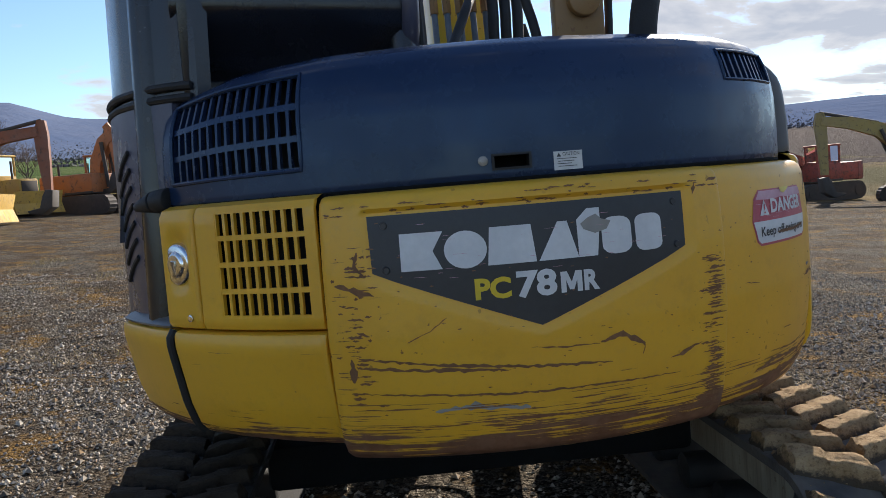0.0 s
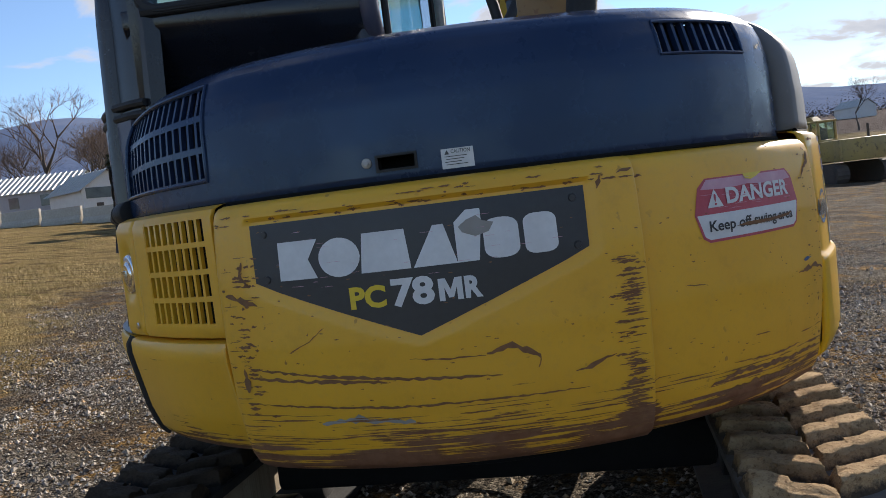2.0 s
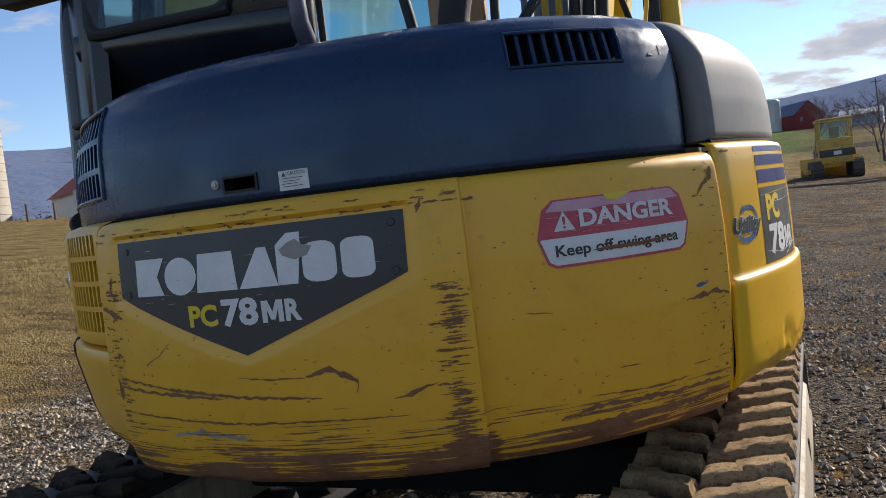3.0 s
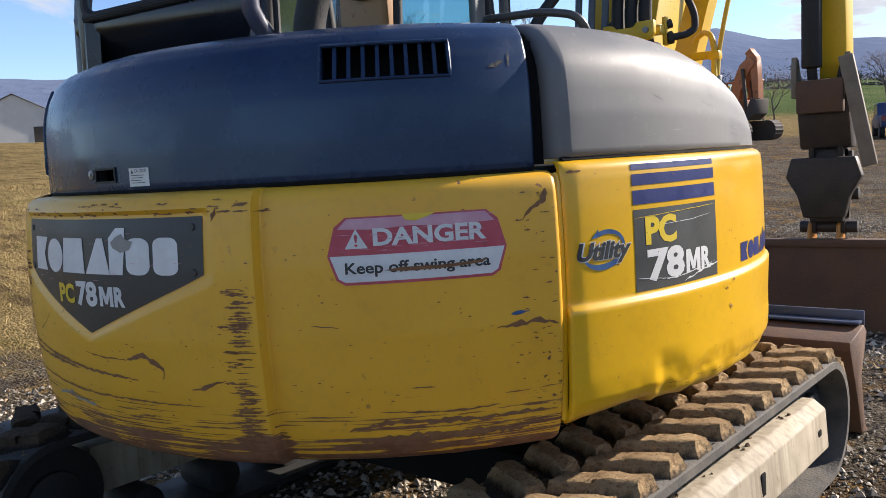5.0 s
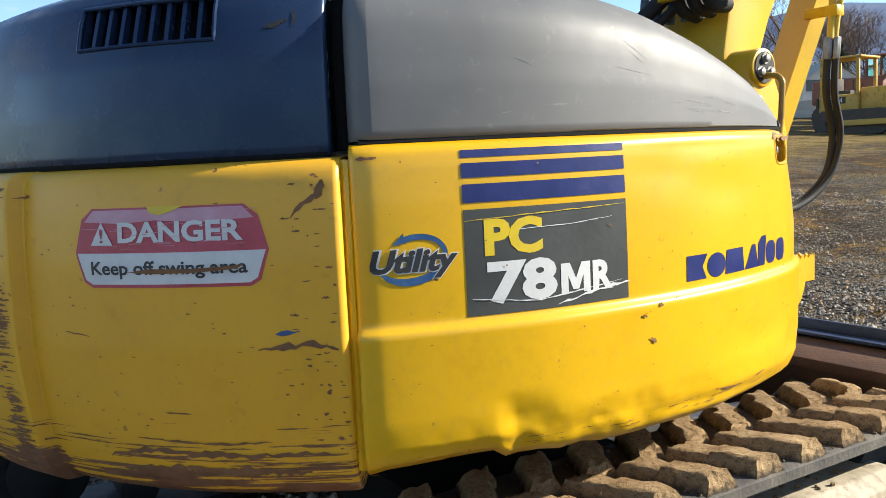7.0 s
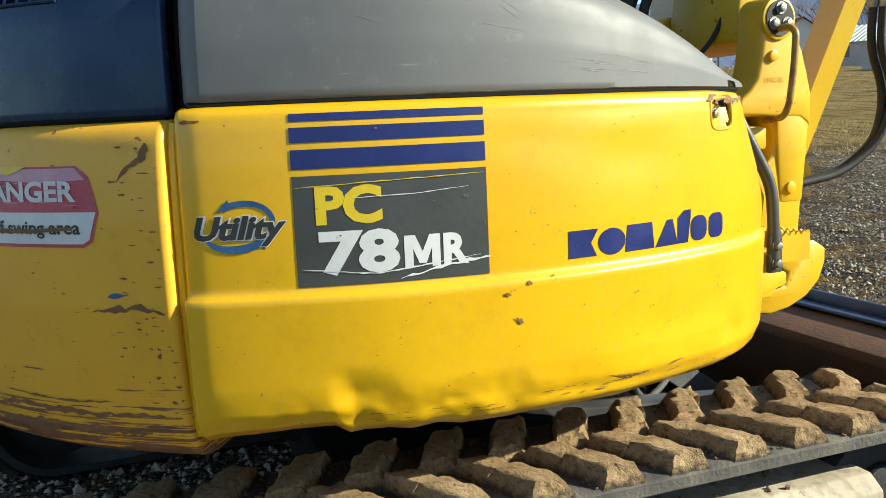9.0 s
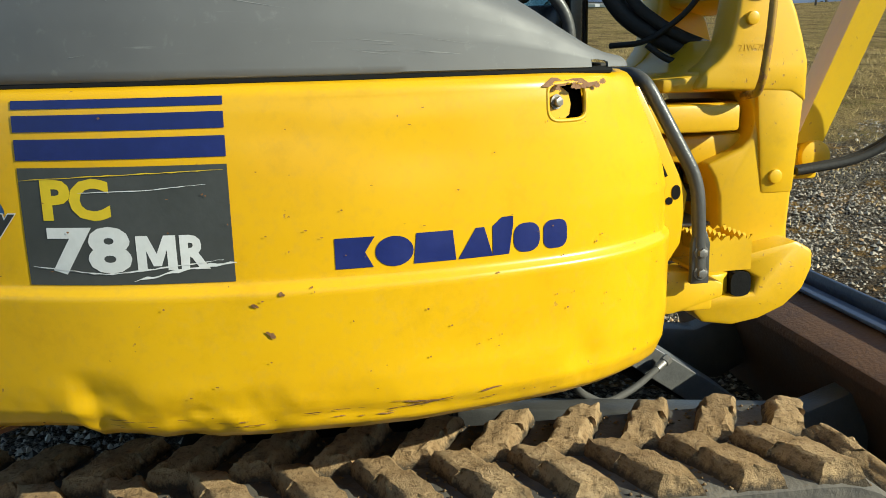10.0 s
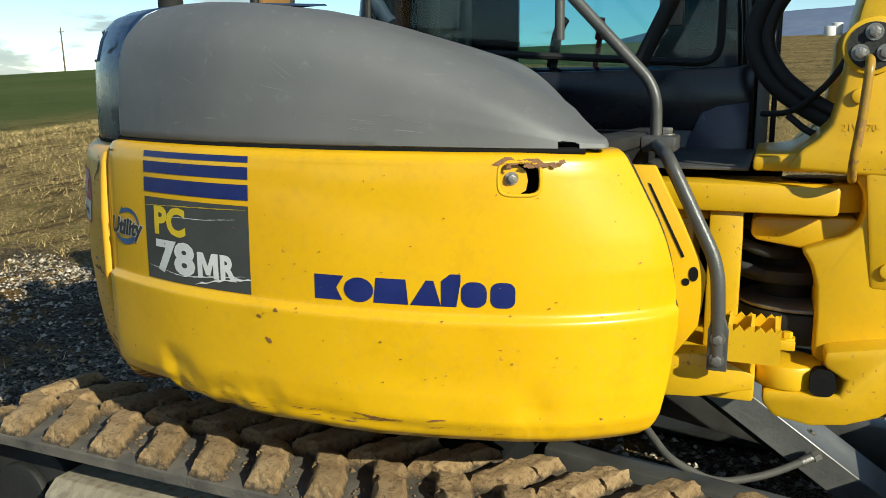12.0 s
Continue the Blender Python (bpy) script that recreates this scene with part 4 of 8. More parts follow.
for i in range(7):
    z = 1.56 - 0.055 * i
    tube(bm, [CABC.at(-66 + 1.2 * k, 1.3, 0.004) + Vector((0, 0, z - 1.3 - 0.055 + 0.016 * k)) for k in range(6)], 0.008, 6)
part("louvre", bm, M_BLACK, excavator)
bm = bmesh.new()
box(bm, (-0.165, 0.925, 1.06), (-0.13, 0.965, 2.62), 0.006)
part("front_pillar", bm, M_STEEL, excavator, "pale grey cab front pillar")
bm = bmesh.new()
box(bm, (-0.165, 0.972, 1.06), (-0.135, 0.990, 2.62), 0.005)
part("pillar_trim", bm, M_CABP, excavator)
# seat and levers seen through the glass
bm = bmesh.new()
box(bm, (-0.88, -0.35, 1.35), (-0.42, 0.15, 1.50), 0.04)
box(bm, (-0.86, -0.45, 1.48), (-0.44, -0.32, 2.15), 0.05)
part("seat", bm, M_BLACK, excavator, "black operator seat")
bm = bmesh.new()
rod(bm, (-0.32, 0.30, 1.30), (-0.30, 0.36, 1.72), 0.010)
rod(bm, (-0.30, 0.36, 1.72), (-0.30, 0.365, 1.80), 0.018, 0.014, bevel=0.004)
part("lever", bm, surface("red_knob", (0.45, 0.02, 0.02), (0.4, 0.02, 0.02), 5), excavator, "lever with a red knob")
bm = bmesh.new()
prism(bm, [(0.34, 1.52), (0.90, 1.52), (0.82, 2.62), (0.70, 2.62), (0.55, 2.05)], -1.13, -1.09, "x", 0.01)
part("door_panel", bm, M_CABP, excavator, "dark inner panel of the cab door")
bm = bmesh.new()
box(bm, (-0.40, 0.0, 1.10), (-0.22, 0.62, 1.62), 0.03)
tube(bm, [(-0.3, 0.18, 1.62), (-0.3, 0.2, 1.75), (-0.33, 0.22, 1.80)], 0.02, 8, 0.03)
part("console", bm, M_CABP, excavator)

# ---------------------------------------------------------------- rails, step, swing bracket
bm = bmesh.new()
tube(bm, [(0.575, 0.69, 1.40), (0.575, 0.685, 1.55), (0.588, 0.31, 1.94), (0.44, 0.31, 1.975), (0.18, 0.31, 1.985), (0.165, 0.315, 1.985), (0.165, 0.32, 1.70)], 0.016, 12, 0.06)
part("handrail", bm, M_RAIL, excavator, "bent grey steel handrail")
bm = bmesh.new()
tube(bm, [(0.60, 0.70, 1.402), (0.70, 0.71, 1.402), (0.895, 0.755, 1.398), (0.93, 0.885, 1.15), (0.932, 0.893, 1.02), (0.932, 0.895, 0.915)], 0.017, 12, 0.05)
prism(bm, [(0.872, 0.90), (0.918, 0.90), (0.918, 1.0), (0.908, 1.03), (0.882, 1.03), (0.872, 1.0)], 0.925, 0.942, "x", 0.003)
side_rail = part("side_rail", bm, M_RAIL, excavator, "bent dark steel side rail")
for q, w, rr in (((0.942, 0.895, 0.978), (1, 0, 0), 0.012), ((0.942, 0.895, 0.928), (1, 0, 0), 0.012), ((0.565, 0.715, 1.425), (0, 0, 1), 0.016)):
    bm = bmesh.new()
    bolt_head(bm, q, w, rr, rr)
    part("rail_bolt", bm, M_BOLT, side_rail)
bm = bmesh.new()
box(bm, (0.54, 0.66, 1.385), (0.66, 0.75, 1.425), 0.006)
part("rail_bracket", bm, M_RAIL, excavator)

bm = bmesh.new()
prism(bm, [(0.55, 1.375), (0.735, 1.375), (0.80, 1.25), (0.862, 1.12), (0.848, 1.0), (0.825, 0.965), (0.78, 0.90), (0.55, 0.90)], 0.912, 0.928, "x", 0.005)
front_plate = part("front_side_plate", bm, M_YEL, excavator, "yellow front side plate with two small holes")
# holes and slot are near-black patches, shade put into their colour
for y, z, r, sq in ((0.832, 1.125, 0.011, 1.6), (0.815, 1.105, 0.009, 1.0)):
    bm = bmesh.new()
    prism(bm, [(y + r * math.cos(radians(a)), z + sq * r * math.sin(radians(a))) for a in range(0, 360, 20)], 0.9275, 0.9295, "x")
    part("plate_hole", bm, M_SHADEBLACK, front_plate)
bm = bmesh.new()
prism(bm, [(0.720, 1.334), (0.726, 1.332), (0.810, 1.165), (0.804, 1.162)], 0.9275, 0.9295, "x")
part("plate_slot", bm, M_SHADEBLACK, front_plate)
bm = bmesh.new()
box(bm, (0.30, 0.60, 0.80), (0.85, 0.98, 0.862), 0.01)
box(bm, (0.30, 0.60, 0.862), (0.56, 0.80, 1.21), 0.008)
prism(bm, [(0.60, 0.90), (0.84, 0.925), (0.90, 0.92), (0.98, 0.885), (0.98, 0.850), (0.85, 0.815), (0.60, 0.80)], 0.82, 0.90, "x", 0.006)
part("front_frame", bm, M_CAST, excavator, "yellow front frame")
bm = bmesh.new()
box(bm, (0.42, 0.66, 1.232), (0.64, 1.15, 1.308), 0.012)
box(bm, (0.30, 0.62, 1.20), (0.57, 0.84, 1.30), 0.008)
rod(bm, (0.45, 1.12, 1.232), (0.45, 1.12, 1.308), 0.12, seg=32, bevel=0.008)
swing_lug = part("swing_lug", bm, M_CAST, excavator, "yellow swing lug of the front frame")
bm = bmesh.new()
box(bm, (0.545, 0.842, 0.862), (0.622, 0.926, 1.236), 0.006)
part("lug_post", bm, M_CAST, excavator, "upright yellow post under the swing lug")
# swing motor and hoses in the hollow behind the post
bm = bmesh.new()
rod(bm, (0.40, 1.08, 0.87), (0.40, 1.08, 0.955), 0.17, seg=40, bevel=0.01)
rod(bm, (0.36, 1.05, 1.02), (0.36, 1.05, 1.06), 0.15, seg=32, bevel=0.012)
rod(bm, (0.36, 1.05, 0.95), (0.36, 1.05, 1.10), 0.07, seg=24, bevel=0.006)
part("swing_motor", bm, M_BLACK, excavator, "greasy black swing motor")
bm = bmesh.new()
rod(bm, (0.40, 1.08, 0.958), (0.40, 1.08, 0.968), 0.165, seg=40, bevel=0.003)
part("motor_disc", bm, M_STEEL, excavator, "bare steel disc")
for k, pts in enumerate(([(0.50, 0.86, 1.16), (0.52, 0.98, 1.11), (0.46, 1.06, 1.10), (0.30, 1.08, 1.12)], [(0.46, 0.84, 1.10), (0.50, 0.96, 1.05), (0.42, 1.10, 1.01), (0.25, 1.16, 1.0)], [(0.30, 0.84, 1.18), (0.36, 0.98, 1.15), (0.34, 1.1, 1.13), (0.2, 1.2, 1.12)])):
    bm = bmesh.new()
    tube(bm, pts, 0.016, 10, 0.06)
    part("swing_hose", bm, M_BLACK, excavator)
# near-black box added as the shade behind the swing hollow
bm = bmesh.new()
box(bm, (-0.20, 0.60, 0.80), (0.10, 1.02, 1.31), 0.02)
part("swing_shade_box", bm, M_SHADEBLACK, excavator)
bm = bmesh.new()
box(bm, (-0.3, 0.62, 1.332), (0.55, 0.93, 1.342), 0.003)
part("deck_plate", bm, M_RAIL, excavator, "dark deck plate before the cab")
bm = bmesh.new()
# toothed step
for y0 in (0.915, 0.965, 1.018):
    teeth = [(0.80, 0.965)] + [(0.80 + 0.012 * i, 1.0 + (0.012 if i % 2 else 0.0)) for i in range(12)] + [(0.932, 0.965)]
    prism(bm, teeth, y0, y0 + 0.008, "y")
for x0 in (0.795, 0.925):
    teeth = [(0.882, 0.925)] + [(0.882 + 0.0115 * i, 1.0 + (0.012 if i % 2 else 0.0)) for i in range(14)] + [(1.0315, 0.925)]
    prism(bm, teeth, x0, x0 + 0.008, "x")
box(bm, (0.80, 0.885, 0.925), (0.93, 1.03, 0.935), 0.002)
part("step", bm, M_CAST, excavator, "toothed yellow foot step")

bm = bmesh.new()
# web with the hollows round the two lugs, then the tapered right and left cheeks of its head
prism(bm, [(1.115, 0.86), (1.115, 0.97), (1.11, 1.05), (1.095, 1.10), (1.07, 1.14), (1.17, 1.18), (1.20, 1.21), (1.21, 1.25), (1.205, 1.29), (1.18, 1.33), (1.14, 1.36), (1.31, 1.42), (1.346, 1.36), (1.344, 1.20), (1.336, 1.10), (1.326, 0.95), (1.330, 0.88), (1.30, 0.79), (1.20, 0.80)], 0.06, 0.612, "x", 0.012, 3)
for x0, x1 in ((0.505, 0.630), (-0.035, 0.115)):
    prism(bm, [(1.02, 1.345), (1.05, 1.395), (1.085, 1.42), (1.115, 1.46), (1.13, 1.53), (1.140, 1.61), (1.143, 1.66)] + [(1.197 + 0.058 * math.cos(radians(a)), 1.66 + 0.058 * math.sin(radians(a))) for a in range(165, -1, -15)] + [(1.275, 1.61), (1.306, 1.545), (1.328, 1.48), (1.348, 1.41), (1.348, 1.30), (1.30, 1.33)], x0, x1, "x", 0.012, 3)
prism(bm, [(0.94, 1.338), (1.14, 1.338), (1.14, 1.48), (1.09, 1.42), (1.04, 1.385), (0.99, 1.378), (0.94, 1.375)], 0.05, 0.60, "x", 0.010, 2)
prism(bm, [(0.945, 1.165), (0.96, 1.15), (1.10, 1.13), (1.20, 1.12), (1.20, 1.22), (0.96, 1.215), (0.945, 1.205)], 0.10, 0.56, "x", 0.010, 2)
prism(bm, [(1.0, 0.75), (1.03, 0.715), (1.12, 0.70), (1.20, 0.712), (1.275, 0.742), (1.33, 0.79), (1.355, 0.85), (1.355, 0.90), (1.30, 0.93), (1.14, 0.90), (1.14, 0.862), (1.19, 0.83), (1.18, 0.79), (1.0, 0.785)], 0.36, 0.70, "x", 0.012, 2)
rod(bm, (0.61, 1.055, 0.785), (0.61, 1.055, 0.850), 0.088, seg=28, bevel=0.01)
bracket = part("swing_bracket", bm, M_CAST, excavator, "heavy yellow cast swing bracket")
# oval opening drawn as a near-black patch, its shade in the colour
bm = bmesh.new()
prism(bm, [(1.140 + 0.030 * math.copysign(abs(math.cos(radians(a))) ** 0.6, math.cos(radians(a))), 0.818 + 0.034 * math.copysign(abs(math.sin(radians(a))) ** 0.6, math.sin(radians(a)))) for a in range(0, 360, 15)], 0.66, 0.7008, "x")
part("slot", bm, M_SHADEBLACK, bracket)
bm = bmesh.new()
rod(bm, (0.62, 1.192, 1.647), (0.640, 1.192, 1.647), 0.068, seg=36, bevel=0.004)
part("pin_boss", bm, M_CAST, bracket)
bm = bmesh.new()
rod(bm, (0.640, 1.192, 1.647), (0.644, 1.192, 1.647), 0.056, seg=36)
part("pin_end", bm, M_BLACK, bracket)
for k in range(3):
    a = radians(90 + 120 * k)
    bm = bmesh.new()
    bolt_head(bm, (0.644, 1.192 + 0.032 * math.cos(a), 1.647 + 0.032 * math.sin(a)), (1, 0, 0), 0.014, 0.012)
    part("pin_bolt", bm, M_BOLT, bracket)
bm = bmesh.new()
tube(bm, [(0.640, 1.186, 1.618), (0.700, 1.184, 1.612), (0.719, 1.182, 1.592), (0.719, 1.176, 1.49), (0.714, 1.165, 1.375), (0.690, 1.166, 1.335), (0.600, 1.175, 1.324)], 0.011, 10, 0.02)
part("retainer_bar", bm, worn_paint("rusty_yellow", (0.42, 0.24, 0.02), (0.36, 0.2, 0.02), chips=0.52), bracket, "rusty yellow bent bar")
# right-hand rib that carries the head down to the foot
bm = bmesh.new()
lo_ring = [bm.verts.new(p) for p in ((0.50, 1.235, 1.05), (0.616, 1.235, 1.05), (0.616, 1.333, 1.05), (0.50, 1.333, 1.05))]
up_ring = [bm.verts.new(p) for p in ((0.50, 1.200, 1.36), (0.628, 1.200, 1.36), (0.628, 1.346, 1.36), (0.50, 1.346, 1.36))]
bm.faces.new(lo_ring[::-1]), bm.faces.new(up_ring)
for i in range(4):
    bm.faces.new((lo_ring[i], lo_ring[(i + 1) % 4], up_ring[(i + 1) % 4], up_ring[i]))
bmesh.ops.bevel(bm, geom=list(bm.edges), offset=0.010, segments=2, profile=0.5, affect="EDGES")
part("bracket_rib", bm, M_CAST, bracket)
for x, y, z, r in ((0.625, 1.172, 1.53, 0.018), (0.610, 1.272, 1.100, 0.020)):
    bm = bmesh.new()
    rod(bm, (x, y, z), (x + 0.018, y, z), r, seg=20, bevel=0.004)
    part("boss", bm, M_CAST, bracket)
bm = bmesh.new()
box(bm, (0.66, 0.985, 0.90), (0.72, 1.07, 0.925), 0.003)
bolt_head(bm, (0.69, 1.05, 0.925), (0, 0, 1), 0.014, 0.014)
bolt_head(bm, (0.69, 1.01, 0.925), (0, 0, 1), 0.014, 0.014)
part("stop_block", bm, M_CAST, bracket)

M_ORANGEP = worn_paint("orange_paint", (0.5, 0.2, 0.03), (0.45, 0.18, 0.03))
# ---------------------------------------------------------------- boom, arm, bucket
def limb(name, pts, w, mat, label=""):
    """A box beam along points (y, z, depth) at the middle x; depth is measured across the beam."""
    b = bmesh.new()
    rings = []
    for i, (x, y, z, d) in enumerate(pts):
        a, c = pts[max(i - 1, 0)], pts[min(i + 1, len(pts) - 1)]
        t = Vector((0, c[1] - a[1], c[2] - a[2])).normalized()
        n2 = Vector((0, -t.z, t.y))
        m0 = Vector((x, y, z))
        rings.append([b.verts.new(m0 + n2 * (s * d / 2) + Vector((k * w / 2, 0, 0))) for s, k in ((-1, -1), (-1, 1), (1, 1), (1, -1))])
    for a, c in zip(rings, rings[1:]):
        for j in range(4):
            b.faces.new((a[j], a[(j + 1) % 4], c[(j + 1) % 4], c[j]))
    b.faces.new(rings[0][::-1]), b.faces.new(rings[-1])
    bmesh.ops.bevel(b, geom=list(b.edges), offset=0.012, segments=2, profile=0.5, affect="EDGES")
    return part(name, b, mat, excavator, label)


boom = limb("boom", [(0.31, 1.23, 1.57, 0.14), (0.31, 1.26, 1.68, 0.20), (0.31, 1.33, 1.90, 0.25), (0.32, 1.44, 2.15, 0.29), (0.34, 1.64, 2.50, 0.33), (0.38, 2.05, 3.05, 0.42), (0.44, 2.8, 3.55, 0.38), (0.50, 3.5, 3.75, 0.30), (0.55, 4.15, 3.7, 0.24)], 0.36, M_BOOM, "yellow boom")
arm = limb("arm", [(0.60, 4.25, 3.95, 0.16), (0.60, 4.28, 3.6, 0.30), (0.60, 4.30, 2.6, 0.26), (0.60, 4.33, 1.55, 0.20)], 0.19, M_BOOM, "yellow arm hanging upright")
bm = bmesh.new()
for x in (0.46, 0.66):
    prism(bm, [(4.10, 1.85), (4.22, 1.98), (4.26, 1.75), (4.36, 1.35), (4.36, 1.02), (4.24, 0.72), (4.14, 0.74), (4.16, 1.1), (4.10, 1.5)], x - 0.02, x + 0.02, "x", 0.006)
part("bucket_linkage", bm, M_COUPLER, excavator, "dark worn bucket linkage")
for y, z, r, w in ((4.2, 1.75, 0.05, 0.17), (4.25, 1.02, 0.045, 0.2), (4.2, 0.78, 0.045, 0.2), (4.3, 1.3, 0.04, 0.15)):
    bm = bmesh.new()
    rod(bm, (0.56 - w, y, z), (0.56 + w, y, z), r, seg=14, bevel=0.005)
    part("linkage_pin", bm, M_COUPLER, excavator)
bm = bmesh.new()
prism(bm, [(4.12, 1.36), (4.28, 1.36), (4.30, 1.60), (4.25, 1.78), (4.12, 1.78), (4.06, 1.60)], 0.38, 0.74, "x", 0.02)
prism(bm, [(4.10, 0.82), (4.34, 0.82), (4.36, 1.1), (4.30, 1.37), (4.16, 1.37), (4.12, 1.1)], 0.44, 0.68, "x", 0.02)
part("coupler", bm, M_COUPLER, excavator, "dark steel quick coupler")
M_DUSTSTEEL = surface("dusty_worn_steel", (0.16, 0.125, 0.09), (0.24, 0.20, 0.15), 7, (0.6, 0.8), grain=50, bump=0.4)
for x in (0.37, 0.73):
    bm = bmesh.new()
    prism(bm, [(4.02, 1.74), (4.20, 1.74), (4.16, 1.90), (4.10, 2.02), (4.05, 2.04), (4.02, 1.92)], x - 0.02, x + 0.02, "x", 0.006)
    part("link_ear", bm, M_DUSTSTEEL, excavator, "worn dusty steel ear")
bm = bmesh.new()
box(bm, (0.39, 3.99, 1.62), (0.71, 4.05, 1.86), 0.012)
part("link_cover", bm, M_RUST, excavator, "rusty cover plate of the linkage")
bm = bmesh.new()
box(bm, (-0.05, -0.02, -0.40), (0.05, 0.02, 0.40), 0.008, Matrix.Translation((0.80, 4.02, 1.62)) @ pose(0, 0, 0, 0, -11, 0))
part("link_arm", bm, M_DUSTSTEEL, excavator, "worn dusty steel link arm")
bm = bmesh.new()
prism(bm, [(0.34, 1.30), (0.78, 1.30), (0.82, 1.16), (0.74, 1.02), (0.70, 0.86), (0.42, 0.86), (0.38, 1.02), (0.30, 1.16)], 4.02, 4.12, "y", 0.012)
part("coupler_frame", bm, M_COUPLER, excavator, "dark greasy coupler frame")
bm = bmesh.new()
rod(bm, (0.50, 4.08, 3.3), (0.49, 4.05, 1.95), 0.070, seg=20, bevel=0.008)
rod(bm, (0.49, 4.05, 1.95), (0.49, 4.10, 1.75), 0.035, seg=16)
part("bucket_cylinder", bm, M_BLACK, excavator)
bm = bmesh.new()
outl = [(4.10, 0.68), (4.07, 0.68), (4.05, 0.30), (4.06, 0.02)] + [(4.2, 0.01), (4.38, 0.05), (4.52, 0.16), (4.60, 0.30)] + [(4.57, 0.31), (4.5, 0.19), (4.36, 0.09), (4.2, 0.05), (4.09, 0.06), (4.09, 0.30)]
prism(bm, outl, -0.25, 1.28, "x")
for x in (-0.25, 1.26):
    prism(bm, [(4.07, 0.68), (4.06, 0.03), (4.2, 0.02), (4.38, 0.06), (4.52, 0.17), (4.6, 0.31)], x, x + 0.02, "x")
box(bm, (-0.25, 4.04, 0.64), (1.28, 4.13, 0.70), 0.01)
part("bucket", bm, M_RUST, excavator, "wide rusty grading bucket")
for x in (0.44, 0.64):
    bm = bmesh.new()
    prism(bm, [(4.08, 0.68), (4.30, 0.68), (4.28, 0.80), (4.20, 0.84), (4.12, 0.80)], x - 0.012, x + 0.012, "x", 0.004)
    part("bucket_ear", bm, M_ORANGEP, excavator)
# channel guard of the boom cylinder, leaning forward
def leaning(bm, plan, z0, z1):
    """A channel drawn in plan at 1.6 m height that leans forward and outward as it rises."""
    ends = [[bm.verts.new((x + 0.15 * (z - 1.6), y + 0.34 * (z - 1.6), z)) for x, y in plan] for z in (z0, z1)]
    bm.faces.new(ends[0][::-1]), bm.faces.new(ends[1])
    for i in range(len(plan)):
        j = (i + 1) % len(plan)
        bm.faces.new((ends[0][i], ends[0][j], ends[1][j], ends[1][i]))


bm = bmesh.new()
leaning(bm, [(0.308, 1.755), (0.297, 1.665), (0.452, 1.624), (0.463, 1.712), (0.451, 1.714), (0.442, 1.640), (0.311, 1.675), (0.320, 1.753)], 1.16, 2.95)
guard = part("cylinder_guard", bm, M_BOOM, excavator, "chipped yellow channel guard over the boom cylinder")
bm = bmesh.new()
rod(bm, (0.315, 1.53, 1.12), (0.575, 2.12, 2.85), 0.042, seg=16)
part("boom_cylinder", bm, M_BOOM, excavator)
bm = bmesh.new()
rod(bm, (0.24, 1.53, 1.12), (0.42, 1.53, 1.12), 0.050, seg=24, bevel=0.006)
box(bm, (0.26, 1.33, 1.05), (0.40, 1.55, 1.15), 0.01)
part("cylinder_pivot", bm, M_CAST, excavator)
# hoses between body and boom
hose_sets = [
    ([(0.36, 1.26, 1.40), (0.28, 1.10, 1.47), (0.22, 0.97, 1.56), (0.20, 0.905, 1.68), (0.21, 0.94, 1.80), (0.28, 1.06, 1.93), (0.42, 1.2, 2.10)], 0.030),
    ([(0.38, 1.26, 1.43), (0.31, 1.10, 1.50), (0.26, 0.99, 1.59), (0.25, 0.945, 1.69), (0.26, 0.98, 1.79), (0.33, 1.09, 1.90), (0.45, 1.2, 2.06)], 0.018),
    ([(0.44, 1.34, 2.05), (0.42, 1.20, 1.76), (0.38, 1.14, 1.58), (0.28, 1.03, 1.475), (0.18, 0.95, 1.47)], 0.009),
    ([(0.30, 1.02, 1.47), (0.32, 1.08, 1.42), (0.36, 1.16, 1.41)], 0.010),
    ([(0.05, 0.55, 1.60), (0.12, 0.75, 2.0), (0.30, 1.0, 2.35), (0.40, 1.35, 2.5)], 0.026),
]
for pts, r in hose_sets:
    bm = bmesh.new()
    tube(bm, pts, r, 12, 0.12)
    part("hose", bm, M_BLACK, excavator, "thick black hydraulic hose" if r > 0.02 else "thin black hose")
# hose clamp on the boom's side: drilled yellow plate with a black bundle above, and a bent pipe
bm = bmesh.new()
prism(bm, [(0.36, 1.905), (0.58, 1.905), (0.60, 1.93), (0.60, 1.985), (0.52, 1.985), (0.50, 1.965), (0.42, 1.965), (0.40, 1.985), (0.36, 1.985)], 0.955, 0.985, "y", 0.005)
clamp = part("hose_clamp", bm, M_BOOM, excavator, "yellow clamp plate holding black hoses")
for x in (0.385, 0.565):
    bm = bmesh.new()
    rod(bm, (x, 0.957, 1.945), (x, 0.943, 1.945), 0.014, seg=6)
    part("clamp_bolt", bm, M_BOLT, clamp)
for k in range(3):
    x = 0.41 + 0.065 * k
    bm = bmesh.new()
    tube(bm, [(x, 1.12, 1.86 + 0.01 * k), (x, 1.04, 1.875), (x, 1.01, 1.93), (x + 0.005, 1.0, 2.05), (x + 0.02, 1.03, 2.30), (x + 0.03, 1.12, 2.6)], 0.029, 12, 0.05)
    part("boom_hose", bm, M_BLACK, excavator, "thick black hydraulic hose along the boom")
bm = bmesh.new()
box(bm, (0.585, 1.08, 1.885), (0.605, 1.115, 2.01), 0.004)
prism(bm, [(1.03, 1.93), (1.08, 1.93), (1.08, 1.98), (1.03, 1.965)], 0.50, 0.60, "x", 0.004)
part("pipe_plate", bm, M_BOOM, excavator, "small yellow pipe plate")
bm = bmesh.new()
rod(bm, (0.600, 1.10, 1.915), (0.622, 1.115, 1.92), 0.028, seg=6)
